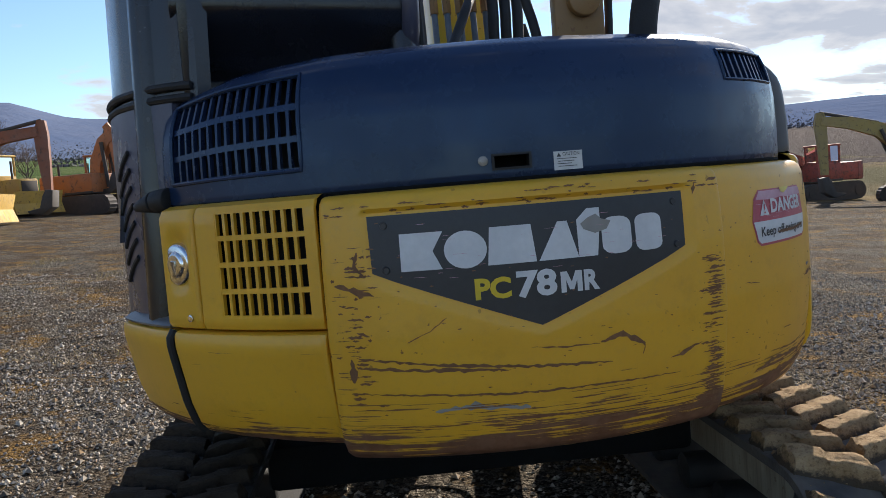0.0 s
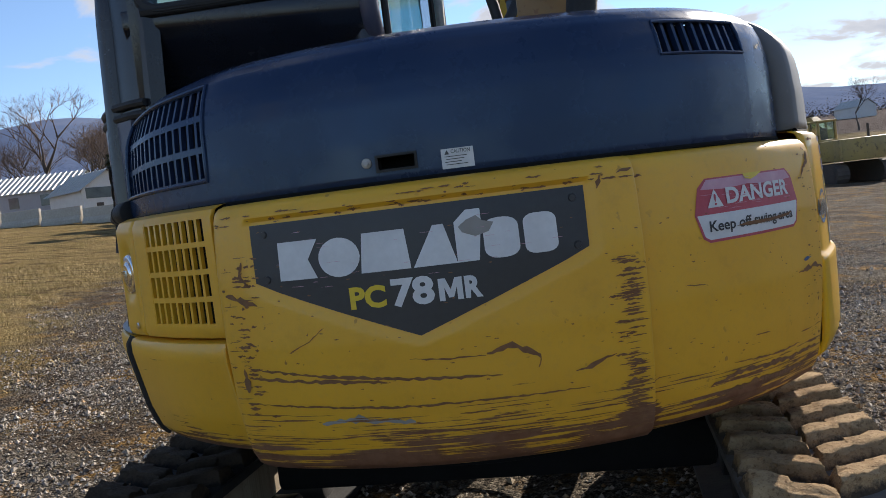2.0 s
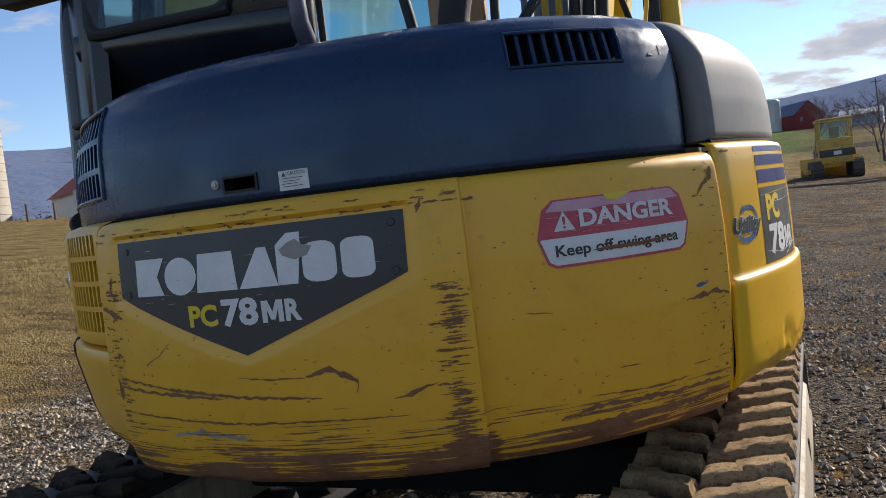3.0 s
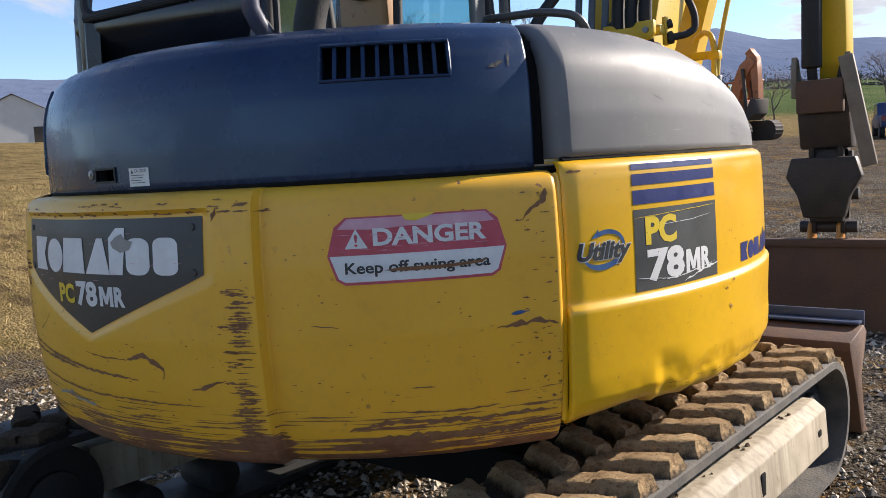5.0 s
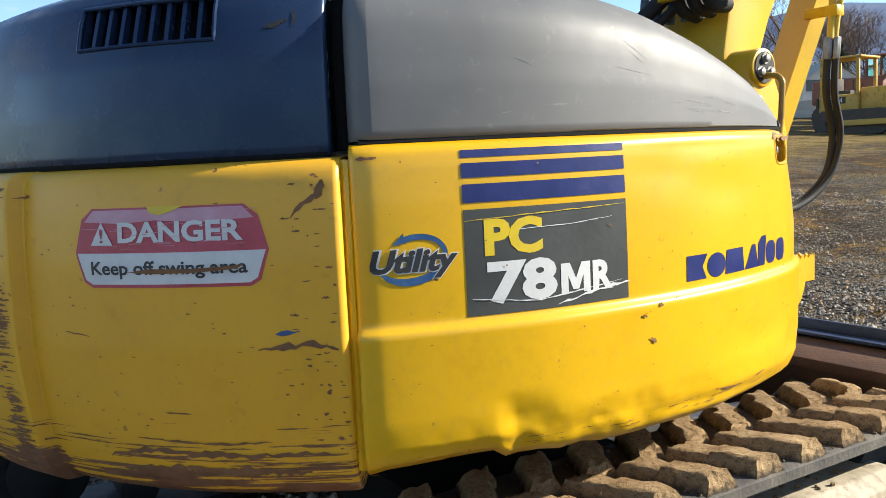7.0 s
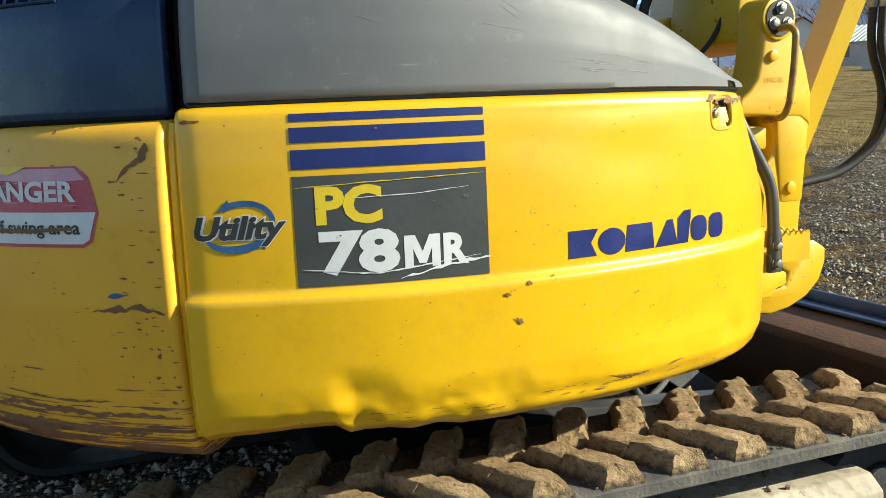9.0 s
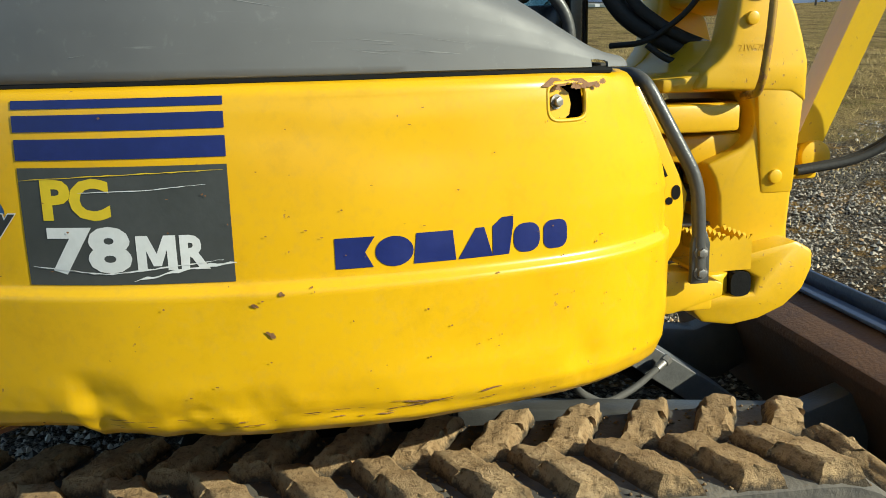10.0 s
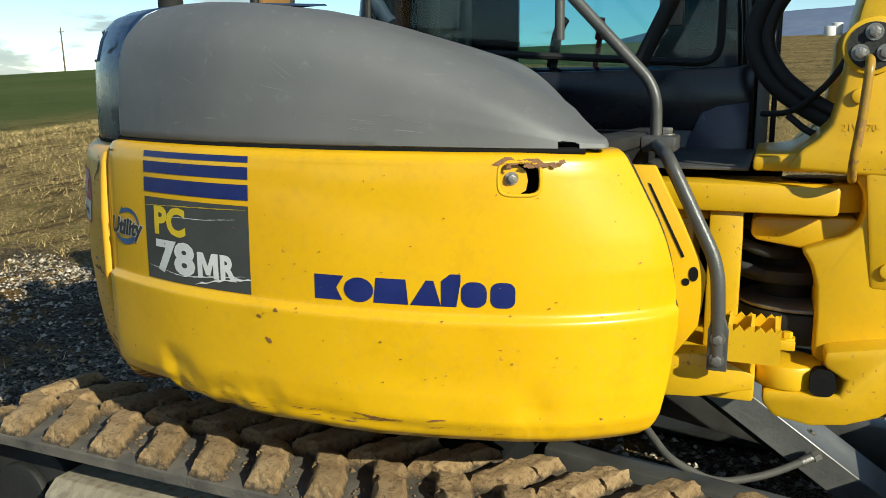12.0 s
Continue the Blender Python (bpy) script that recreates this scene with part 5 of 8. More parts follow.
rod(bm, (0.600, 1.10, 1.975), (0.618, 1.112, 1.98), 0.020, seg=6)
tube(bm, [(0.615, 1.11, 1.918), (0.665, 1.165, 1.93), (0.692, 1.20, 1.955), (0.690, 1.20, 2.02), (0.655, 1.18, 2.12), (0.62, 1.18, 2.25)], 0.016, 12, 0.03)
part("bent_pipe", bm, M_BLACK, excavator, "bent dark steel pipe")
# hoop and pipes on the guard, with two hoses looping down to the pivot
bm = bmesh.new()
tube(bm, [(0.46, 1.77, 1.93), (0.49, 1.765, 1.985), (0.535, 1.745, 2.005), (0.58, 1.71, 1.985), (0.60, 1.695, 1.93), (0.607, 1.675, 1.84), (0.613, 1.655, 1.765)], 0.015, 12, 0.03)
box(bm, (0.47, 1.70, 1.865), (0.60, 1.73, 1.905), 0.006)
box(bm, (0.58, 1.665, 1.855), (0.635, 1.72, 1.90), 0.008)
hose_guard = part("hose_guard", bm, M_BOOM, excavator, "yellow bent hoop beside the cylinder guard")
bm = bmesh.new()
tube(bm, [(0.622, 1.672, 1.765), (0.622, 1.695, 1.88), (0.640, 1.74, 2.05), (0.68, 1.83, 2.35)], 0.012, 10, 0.05)
part("hose_pipe", bm, M_BOOM, hose_guard)
for dx in (0.0, 0.022):
    bm = bmesh.new()
    rod(bm, (0.607 + dx, 1.652 + dx, 1.775), (0.603 + dx, 1.648 + dx, 1.69), 0.017, seg=8, bevel=0.003)
    part("hose_coupling", bm, M_BOLT, excavator)
    bm = bmesh.new()
    tube(bm, [(0.604 + dx, 1.65 + dx, 1.70), (0.592 + dx, 1.655 + dx, 1.56), (0.56 + dx, 1.77 + dx, 1.40), (0.53 + dx, 1.77, 1.23), (0.50 + dx, 1.62, 1.12), (0.47 + dx, 1.42, 1.09)], 0.014, 10, 0.12)
    part("guard_hose", bm, M_BLACK, excavator, "looping black hose")
M_BROWNP = worn_paint("orange_brown_paint", (0.30, 0.155, 0.045), (0.24, 0.12, 0.04), chips=0.62, rough=0.5)
# orange-brown stand and hoses rising behind the rear hood
bm = bmesh.new()
box(bm, (0.285, -0.66, 1.70), (0.455, -0.60, 2.30), 0.010)
stand = part("hose_stand", bm, M_BROWNP, excavator, "orange-brown upright stand behind the hood")
bm = bmesh.new()
rod(bm, (0.38, -0.66, 1.97), (0.38, -0.70, 1.97), 0.055, seg=24, bevel=0.012)
part("stand_boss", bm, M_BROWNP, stand)
for pts, r in (([(0.455, -0.97, 1.70), (0.465, -0.965, 1.84), (0.51, -0.93, 1.97), (0.56, -0.86, 2.12)], 0.042), ([(0.24, -0.64, 1.70), (0.225, -0.64, 1.88), (0.19, -0.62, 2.02), (0.18, -0.60, 2.2)], 0.017), ([(0.475, -0.62, 1.70), (0.48, -0.62, 1.9), (0.50, -0.60, 2.2)], 0.014)):
    bm = bmesh.new()
    tube(bm, pts, r, 14, 0.1)
    part("rear_hose", bm, M_BLACK, excavator, "black hose rising behind the hood")
# row of pipes and fittings on the boom's back
bm = bmesh.new()
box(bm, (-0.115, 0.60, 1.75), (-0.075, 0.68, 2.7), 0.008)
part("fitting_post", bm, M_STEEL, excavator, "pale upright post at the cab's side")
M_PIPEB = surface("blue_grey_hose", (0.10, 0.13, 0.17), (0.16, 0.19, 0.22), 8, (0.4, 0.6))
for i in range(5):
    bm = bmesh.new()
    x = 0.14 + 0.07 * i
    rod(bm, (x, 1.12, 1.85), (x, 1.19, 2.33), 0.017, seg=10)
    part("blue_hose", bm, M_PIPEB, excavator)
    bm = bmesh.new()
    rod(bm, (x, 1.19, 2.33), (x, 1.205, 2.41), 0.025, seg=6)
    rod(bm, (x, 1.205, 2.41), (x, 1.30, 2.80), 0.020, seg=10)
    part("pipe", bm, M_BROWNP, excavator)

# ---------------------------------------------------------------- undercarriage, turned a little against the upper body
UC = pose(0, 0, 0, 0, 0, -3.0)
TRACK_L, TRACK_R, TW = 1.12, 0.245, 0.225      # half distance of the wheels, radius of the belt, half width
TRACK_Z = 0.275


def loop_at(s):
    """Place (y, z) and outward way on the belt's outer line at s metres from the middle of the top, forward."""
    half, arc = TRACK_L, math.pi * TRACK_R
    total = 4 * half + 2 * arc
    s = s % total
    if s < half:
        return s, TRACK_Z + TRACK_R, (0, 1)
    if s < half + arc:
        a = (s - half) / TRACK_R
        return half + TRACK_R * math.sin(a), TRACK_Z + TRACK_R * math.cos(a), (math.sin(a), math.cos(a))
    if s < 3 * half + arc:
        return half - (s - half - arc), TRACK_Z - TRACK_R, (0, -1)
    if s < 3 * half + 2 * arc:
        a = math.pi + (s - 3 * half - arc) / TRACK_R
        return -half + TRACK_R * math.sin(a), TRACK_Z + TRACK_R * math.cos(a), (math.sin(a), math.cos(a))
    return s - total, TRACK_Z + TRACK_R, (0, 1)


LOOP = 4 * TRACK_L + 2 * math.pi * TRACK_R
LUGS = 33


def lug_mesh(seed, w0, w1, skew, mat=None):
    """One muddy tread bar: longer across than along, sloped flanks, crusted top with broken edges."""
    b = bmesh.new()
    bmesh.ops.create_cube(b, size=1.0)
    bmesh.ops.subdivide_edges(b, edges=list(b.edges), cuts=9, use_grid_fill=True)
    for v in b.verts:
        x, y, z = v.co
        top = z + 0.5
        rim = max(abs(x), abs(y)) * 2
        y *= 0.124 - 0.048 * top
        y += skew * x
        xx = w0 + (w1 - w0) * (x + 0.5)
        xx += (0.02 if x < 0 else -0.02) * top
        z = -0.008 + top * 0.060
        k = Vector((xx * 22 + seed * 9, y * 22, z * 22))
        q = Vector((xx * 75 + seed * 5, y * 75, z * 75))
        d = 0.0048 * (0.4 + top)
        z += top * (0.005 * noise.noise(k) + 0.0035 * noise.noise(q))
        z -= top * 0.010 * max(0.0, rim - 0.86) * (0.5 + noise.noise(k * 1.7)) / 0.14
        v.co = Vector((xx + d * noise.noise(q.yzx) + d * noise.noise(k.zxy), y + d * noise.noise(q.zxy) + d * noise.noise(k.yzx), z))
    me = bpy.data.meshes.new("lug")
    bmesh.ops.recalc_face_normals(b, faces=b.faces)
    b.to_mesh(me)
    b.free()
    for poly in me.polygons:
        poly.use_smooth = True
    me.set_sharp_from_angle(angle=radians(34))
    me.materials.append(mat or M_MUD)
    return me


LUG_OUT = [lug_mesh(i, -0.02, 0.222, 0.10) for i in range(4)]
LUG_IN = [lug_mesh(10 + i, -0.222, 0.0, -0.10) for i in range(4)]
# left track's bars, darkened by colour for the shade of the body
SHADE_OUT = [lug_mesh(20 + i, -0.02, 0.222, 0.10, M_SHADEMUD) for i in range(4)]
SHADE_IN = [lug_mesh(30 + i, -0.222, 0.0, -0.10, M_SHADEMUD) for i in range(4)]

for side_x in (1.0, -1.0):
    belt = bmesh.new()
    ss = [LOOP * i / 132 for i in range(132)]
    prof = [(-TW, -0.028), (-TW, 0.0), (-TW + 0.012, 0.006), (TW - 0.012, 0.006), (TW, 0.0), (TW, -0.028)]
    rows = []
    for s in ss:
        y, z, (ny, nz) = loop_at(s)
        rows.append([belt.verts.new((u, y + ny * d, z + nz * d)) for u, d in prof])
    for i in range(len(rows)):
        a, c = rows[i], rows[(i + 1) % len(rows)]
        for j in range(6):
            belt.faces.new((a[j], a[(j + 1) % 6], c[(j + 1) % 6], c[j]))
    track = part("rubber_track", belt, M_TRACK if side_x > 0 else M_BLACK, excavator, "dusty rubber track caked with dry mud" if side_x > 0 else "dark rubber track smeared with mud, shade put into its colour")
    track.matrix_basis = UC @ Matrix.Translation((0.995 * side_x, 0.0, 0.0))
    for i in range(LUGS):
        for meshes, shift in (((LUG_OUT, 0.0), (LUG_IN, 0.5)) if side_x > 0 else ((SHADE_OUT, 0.0), (SHADE_IN, 0.5))):
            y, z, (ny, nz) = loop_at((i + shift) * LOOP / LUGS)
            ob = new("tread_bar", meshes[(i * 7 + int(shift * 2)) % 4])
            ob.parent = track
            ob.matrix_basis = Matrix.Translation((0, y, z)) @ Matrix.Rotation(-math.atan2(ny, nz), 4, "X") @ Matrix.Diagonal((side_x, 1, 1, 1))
    # wheels
    for y, r in ((TRACK_L, 0.20), (-TRACK_L, 0.20)):
        b = bmesh.new()
        rod(b, (-0.10, y, TRACK_Z), (0.12, y, TRACK_Z), r, seg=40, bevel=0.012)
        rod(b, (0.12, y, TRACK_Z), (0.15, y, TRACK_Z), r * 0.55, seg=32, bevel=0.008)
        w = part("idler_wheel", b, M_BLACK, excavator, "dusty track wheel")
        w.matrix_basis = UC @ Matrix.Translation((0.995 * side_x, 0, 0))
    for k in range(5):
        b = bmesh.new()
        y = -0.75 + 0.375 * k
        rod(b, (-0.12, y, 0.12), (0.12, y, 0.12), 0.078, seg=24, bevel=0.01)
        w = part("track_roller", b, M_BLACK, excavator)
        w.matrix_basis = UC @ Matrix.Translation((0.995 * side_x, 0, 0))
    # beam between the runs of the belt, with its slots
    b = bmesh.new()
    prism(b, [(-0.02, 0.20), (0.235, 0.20), (0.235, 0.215), (0.225, 0.36), (0.18, 0.395), (-0.02, 0.395)], -0.92, 1.02, "y", 0.006)
    beam = part("track_frame", b, M_DUSTY, excavator, "mud-dusted steel track frame")
    beam.matrix_basis = UC @ Matrix.Translation((0.995 * side_x, 0, 0)) @ Matrix.Diagonal((side_x, 1, 1, 1))
    clods = bmesh.new()
    cl = random.Random(12)
    for i in range(70):
        cy2 = cl.choice((-0.45, -0.1, 0.25, 0.6)) + cl.gauss(0, 0.12)
        r = cl.uniform(0.003, 0.011)
        top = bmesh.ops.create_icosphere(clods, subdivisions=1, radius=r, matrix=Matrix.Translation((cl.uniform(0.02, 0.17), max(-0.88, min(0.98, cy2)), 0.395 + 0.3 * r)))["verts"]
        for v in top:
            v.co += Vector((cl.uniform(-1, 1), cl.uniform(-1, 1), cl.uniform(-1, 1))) * 0.35 * r
    tagged(part("mud_clods", clods, M_CLOD, beam, "crumbs of dry brown mud"), kind="stuff")
    # frame slots are near-black blocks with the shade in their colour
    for y, h in ((0.30, 0.085), (0.92, 0.03)):
        b = bmesh.new()
        box(b, (0.215, y - 0.022, 0.285 - h / 2), (0.2335, y + 0.022, 0.285 + h / 2), 0.008)
        sl = part("slot", b, M_SHADEBLACK, beam)

# shade under the body is put into the frame's near-black colour
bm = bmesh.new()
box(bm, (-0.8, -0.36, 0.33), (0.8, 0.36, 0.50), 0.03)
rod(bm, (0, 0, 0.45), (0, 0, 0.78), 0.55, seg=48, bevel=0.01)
uc = part("undercarriage", bm, M_SHADEBLACK, excavator, "undercarriage frame in near-black, shade put into its colour")
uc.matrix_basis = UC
# dozer blade with its arms and cylinder
bm = bmesh.new()
prism(bm, [(1.61, 0.50), (1.85, 0.54), (1.90, 0.50), (1.80, 0.30), (1.86, 0.05), (1.93, 0.0), (1.80, 0.02), (1.70, 0.28), (1.61, 0.46)], -1.16, 1.16, "x", 0.006)
blade = part("dozer_blade", bm, M_RUST, excavator, "rust-brown dozer blade")
blade.matrix_basis = UC
bm = bmesh.new()
box(bm, (-1.15, 1.80, 0.545), (1.15, 1.86, 0.56), 0.004)
box(bm, (-1.15, 1.89, 0.52), (1.15, 1.905, 0.60), 0.004)
strip = part("edge_strip", bm, surface("blue_grey_edge", (0.05, 0.07, 0.13), (0.08, 0.10, 0.16), 6, (0.3, 0.5), metal=0.4), blade)
for x in (-0.42, 0.42):
    bm = bmesh.new()
    prism(bm, [(0.4, 0.30), (1.6, 0.12), (1.72, 0.18), (1.72, 0.42), (1.5, 0.34), (0.4, 0.44)], x - 0.05, x + 0.05, "x", 0.01)
    part("blade_arm", bm, M_RAIL, excavator).matrix_basis = UC
bm = bmesh.new()
rod(bm, (0.0, 0.62, 0.70), (0.0, 1.20, 0.29), 0.060, seg=24, bevel=0.006)
rod(bm, (0.0, 1.20, 0.29), (0.0, 1.50, 0.10), 0.035, seg=20)
part("blade_cylinder", bm, M_BLACK, excavator)
bm = bmesh.new()
G2 = Matrix.Translation((0.0, 0.66, 0.783)) @ pose(0, 0, 0, -35, 0, 0)
prism(bm, [(-0.13, 0.0), (0.13, 0.0), (0.13, -0.10), (0.118, -0.10), (0.118, -0.012), (-0.118, -0.012), (-0.118, -0.10), (-0.13, -0.10)], 0.0, 1.02, "y", 0.003, 1, G2)
cover = part("cylinder_cover", bm, M_STEEL, excavator, "bare grey steel cylinder cover")
bm = bmesh.new()
bolt_head(bm, G2 @ Vector((0.05, 0.62, 0.0)), (0, 0.57, 0.82), 0.012, 0.008)
part("cover_bolt", bm, M_BOLT, cover)
bm = bmesh.new()
tube(bm, [(0.60, 0.60, 0.72), (0.55, 0.69, 0.58), (0.45, 0.756, 0.441), (0.34, 0.891, 0.337), (0.25, 1.032, 0.346), (0.185, 1.14, 0.383)], 0.0125, 10, 0.07)
hose = part("loose_hose", bm, surface("grey_dusty_hose", (0.045, 0.043, 0.040), (0.075, 0.070, 0.062), 12, (0.6, 0.8)), excavator, "loose grey hose with a metal end")
bm = bmesh.new()
rod(bm, (0.187, 1.135, 0.381), (0.172, 1.168, 0.397), 0.015, seg=12)
rod(bm, (0.172, 1.168, 0.397), (0.163, 1.187, 0.407), 0.019, seg=6)
part("hose_end", bm, M_BOLT, hose)


# dry clods lying between the tread bars
cl = random.Random(21)
for side_x in (1.0, -1.0):
    cv, cf = [], []
    for i in range(1100):
        u, y = cl.uniform(-0.21, 0.21), cl.uniform(-1.25, 1.25)
        z = TRACK_Z + TRACK_R + 0.009
        if abs(y) > TRACK_L:
            z -= 0.5 * (abs(y) - TRACK_L) ** 2 / TRACK_R + 0.002
        q = cl.uniform(0.002, 0.0065) * (1.8 if cl.random() < 0.05 else 1)
        k = len(cv)
        for d in ((1, 0, 0), (0, 1, 0), (-1, 0, 0), (0, -1, 0), (0, 0, 0.8), (0, 0, -0.5)):
            cv.append(tuple(c + q * (v + cl.uniform(-0.25, 0.25)) for c, v in zip((0.995 * side_x + u, y, z), d)))
        cf += [(k, k + 1, k + 4), (k + 1, k + 2, k + 4), (k + 2, k + 3, k + 4), (k + 3, k, k + 4), (k + 1, k, k + 5), (k + 2, k + 1, k + 5), (k + 3, k + 2, k + 5), (k, k + 3, k + 5)]
    cm2 = bpy.data.meshes.new("mud_crumb")
    cm2.from_pydata([tuple(UC @ Vector(v)) for v in cv], [], cf)
    for poly in cm2.polygons:
        poly.use_smooth = True
    cm2.materials.append(M_CLOD)
    co = new("mud_crumb", cm2)
    co.parent = excavator
    tagged(co, kind="stuff")


# ---------------------------------------------------------------- ground and distance
CLIP = [(-180, 60), (-120, 120), (-100, 112), (-84, 112), (-75, 100), (-64, 75), (-52, 80), (-30, 60), (40, 60), (90, 45), (180, 60)]
RISE = [(-70, 0.0), (-40, 0.05), (-22, 0.088), (-10, 0.078), (5, 0.062), (30, 0.058), (60, 0.03), (100, 0.0)]


def ground_z(x, y):
    d = math.hypot(x, y)
    if d < 1e-6:
        return 0.0
    k = min(1.0, max(0.0, (d - 2.0) / 9.0))
    k = k * k * (3 - 2 * k)
    az = math.degrees(math.atan2(x, y))
    clip = lerp(CLIP, az)
    z = (0.0212 * y - 0.064 * x) * min(d, clip) / d * k
    if d > clip:
        over = min(d, 345.0) - clip
        z += lerp(RISE, az) * over * over / (over + 25.0)
    rough = 0.035 * noise.noise((x * 0.35, y * 0.35, 0)) + 0.030 * noise.noise((x * 1.3, y * 1.3, 4))
    if d < 14:
        rough += 0.017 * noise.noise((x * 4.5, y * 4.5, 9)) + 0.009 * noise.noise((x * 13, y * 13, 2))
        # wheel and track ruts across the lot
        rough += 0.012 * math.sin(9.0 * (0.25 * x + y) + 2.0 * noise.noise((x * 0.5, y * 0.5, 6))) * max(0.0, noise.noise((x * 0.3, y * 0.3, 11)) + 0.2)
    return z + rough * min(1.0, max(0.15, (d - 1.4) / 2))


radii = []
r = 0.3
while r < 1000:
    radii.append(r)
    r += 0.06 if 2.0 < r < 8.0 else max(0.12, 0.045 * r)
ang = 480
gv = [(0.0, 0.0, 0.0)]
for r in radii:
    for k in range(ang):
        x, y = r * math.sin(2 * math.pi * k / ang), r * math.cos(2 * math.pi * k / ang)
        gv.append((x, y, ground_z(x, y)))
gf = [(0, 1 + (k + 1) % ang, 1 + k) for k in range(ang)]
for i in range(len(radii) - 1):
    a = 1 + i * ang
    for k in range(ang):
        q = (k + 1) % ang
        gf.append((a + k, a + q, a + ang + q, a + ang + k))


def ground_material():
    m, n, l, p = nodes_of("gravel_lot_and_fields")
    tc = n.new("ShaderNodeTexCoord")
    pos = tc.outputs["Object"]
    sx = n.new("ShaderNodeSeparateXYZ"); l.new(pos, sx.inputs[0])
    def math2(op, a, b):
        q = n.new("ShaderNodeMath"); q.operation = op
        for slot, v in ((0, a), (1, b)):
            if isinstance(v, float): q.inputs[slot].default_value = v
            else: l.new(v, q.inputs[slot])
        return q.outputs[0]
    # gravel: stones of many greys
    vor = n.new("ShaderNodeTexVoronoi"); vor.inputs["Scale"].default_value = 42.0
    l.new(pos, vor.inputs["Vector"])
    vor2 = n.new("ShaderNodeTexVoronoi"); vor2.inputs["Scale"].default_value = 110.0
    l.new(pos, vor2.inputs["Vector"])
    stone = mixed(n, l, ramp(n, l, vor.outputs["Color"], 0.1, 0.9), (0.055, 0.045, 0.034), (0.50, 0.43, 0.33))
    stone = mixed(n, l, ramp(n, l, vor2.outputs["Distance"], 0.25, 0.7, 0.0, 0.8), stone, (0.028, 0.023, 0.019))
    mud = mixed(n, l, ramp(n, l, noise_node(n, l, 2.2, 6, 0.7), 0.35, 0.65), (0.060, 0.038, 0.022), (0.17, 0.105, 0.058))
    clods = ramp(n, l, noise_node(n, l, 30.0, 5, 0.75), 0.35, 0.65)
    mud = mixed(n, l, clods, mud, (0.035, 0.024, 0.016))
    lot = mixed(n, l, times(n, l, ramp(n, l, noise_node(n, l, 0.8, 8, 0.72), 0.43, 0.57), 0.62), stone, mud)
    ochre = mixed(n, l, ramp(n, l, noise_node(n, l, 60.0, 4, 0.7), 0.35, 0.65), (0.16, 0.085, 0.026), (0.46, 0.27, 0.085))
    lot = mixed(n, l, times(n, l, ramp(n, l, noise_node(n, l, 1.7, 8, 0.75), 0.52, 0.62), 0.85), lot, ochre)
    # dry grass
    blades = noise_node(n, l, 1.0, 6, 0.7, stretch=(26.0, 26.0, 26.0))
    straw = mixed(n, l, ramp(n, l, blades, 0.3, 0.7), (0.11, 0.068, 0.022), (0.62, 0.455, 0.20))
    straw = mixed(n, l, ramp(n, l, noise_node(n, l, 0.5, 5), 0.4, 0.7, 0.0, 0.7), straw, (0.17, 0.125, 0.045))
    # trodden bare earth and thin olive tufts between the straw
    bare = noise_node(n, l, 1.0, 8, 0.72, stretch=(0.9, 2.6, 1.0))
    straw = mixed(n, l, times(n, l, ramp(n, l, bare, 0.50, 0.60), 0.85), straw, (0.115, 0.078, 0.042))
    tufts = noise_node(n, l, 2.4, 6, 0.7)
    straw = mixed(n, l, times(n, l, ramp(n, l, tufts, 0.56, 0.66), 0.6), straw, (0.15, 0.14, 0.035))
    green = mixed(n, l, ramp(n, l, noise_node(n, l, 0.08, 5), 0.35, 0.65), (0.07, 0.115, 0.03), (0.12, 0.15, 0.05))
    # where the lot ends to the west and south: a wandering edge
    wob = math2("MULTIPLY", math2("SUBTRACT", noise_node(n, l, 0.35, 5, 0.6), 0.5), 7.0)
    fine_wob = math2("MULTIPLY", math2("SUBTRACT", noise_node(n, l, 3.0, 5, 0.65), 0.5), 3.5)
    w2 = math2("ADD", wob, fine_wob)
    # distance west of a line that runs from behind the machine to the parked machines ahead
    line = math2("ADD", math2("MULTIPLY", sx.outputs[0], -1.0), math2("MULTIPLY", sx.outputs[1], -0.28))
    grass = ramp(n, l, math2("ADD", line, w2), 3.6, 5.2)
    back = ramp(n, l, math2("ADD", math2("MULTIPLY", sx.outputs[1], -1.0), w2), 14.0, 17.0)
    grass = math2("MAXIMUM", grass, back)
    ln = n.new("ShaderNodeVectorMath"); ln.operation = "LENGTH"; l.new(pos, ln.inputs[0])
    farm = ramp(n, l, math2("ADD", ln.outputs["Value"], math2("MULTIPLY", w2, 2.0)), 42.0, 50.0)
    grass = math2("MAXIMUM", grass, farm)
    greenf = ramp(n, l, math2("ADD", ln.outputs["Value"], math2("MULTIPLY", w2, 6.0)), 95.0, 110.0)
    east = ramp(n, l, math2("ADD", sx.outputs[1], math2("MULTIPLY", sx.outputs[0], 0.6)), 20.0, 45.0)
    south = ramp(n, l, sx.outputs[1], -14.0, -20.0)
    greenf = math2("MAXIMUM", math2("MULTIPLY", greenf, east), math2("MULTIPLY", south, 0.9))
    field = mixed(n, l, greenf, straw, green)
    # ploughed strip and hedges on the slope to the north-east
    ne = ramp(n, l, math2("SUBTRACT", sx.outputs[0], math2("MULTIPLY", sx.outputs[1], 0.04)), 0.0, 8.0)
    dist = math2("ADD", ln.outputs["Value"], math2("MULTIPLY", w2, 4.0))
    olive = mixed(n, l, ramp(n, l, noise_node(n, l, 0.05, 6, 0.6), 0.4, 0.6), (0.10, 0.088, 0.032), (0.19, 0.135, 0.06))
    field = mixed(n, l, math2("MULTIPLY", ne, ramp(n, l, dist, 50.0, 60.0)), field, olive)
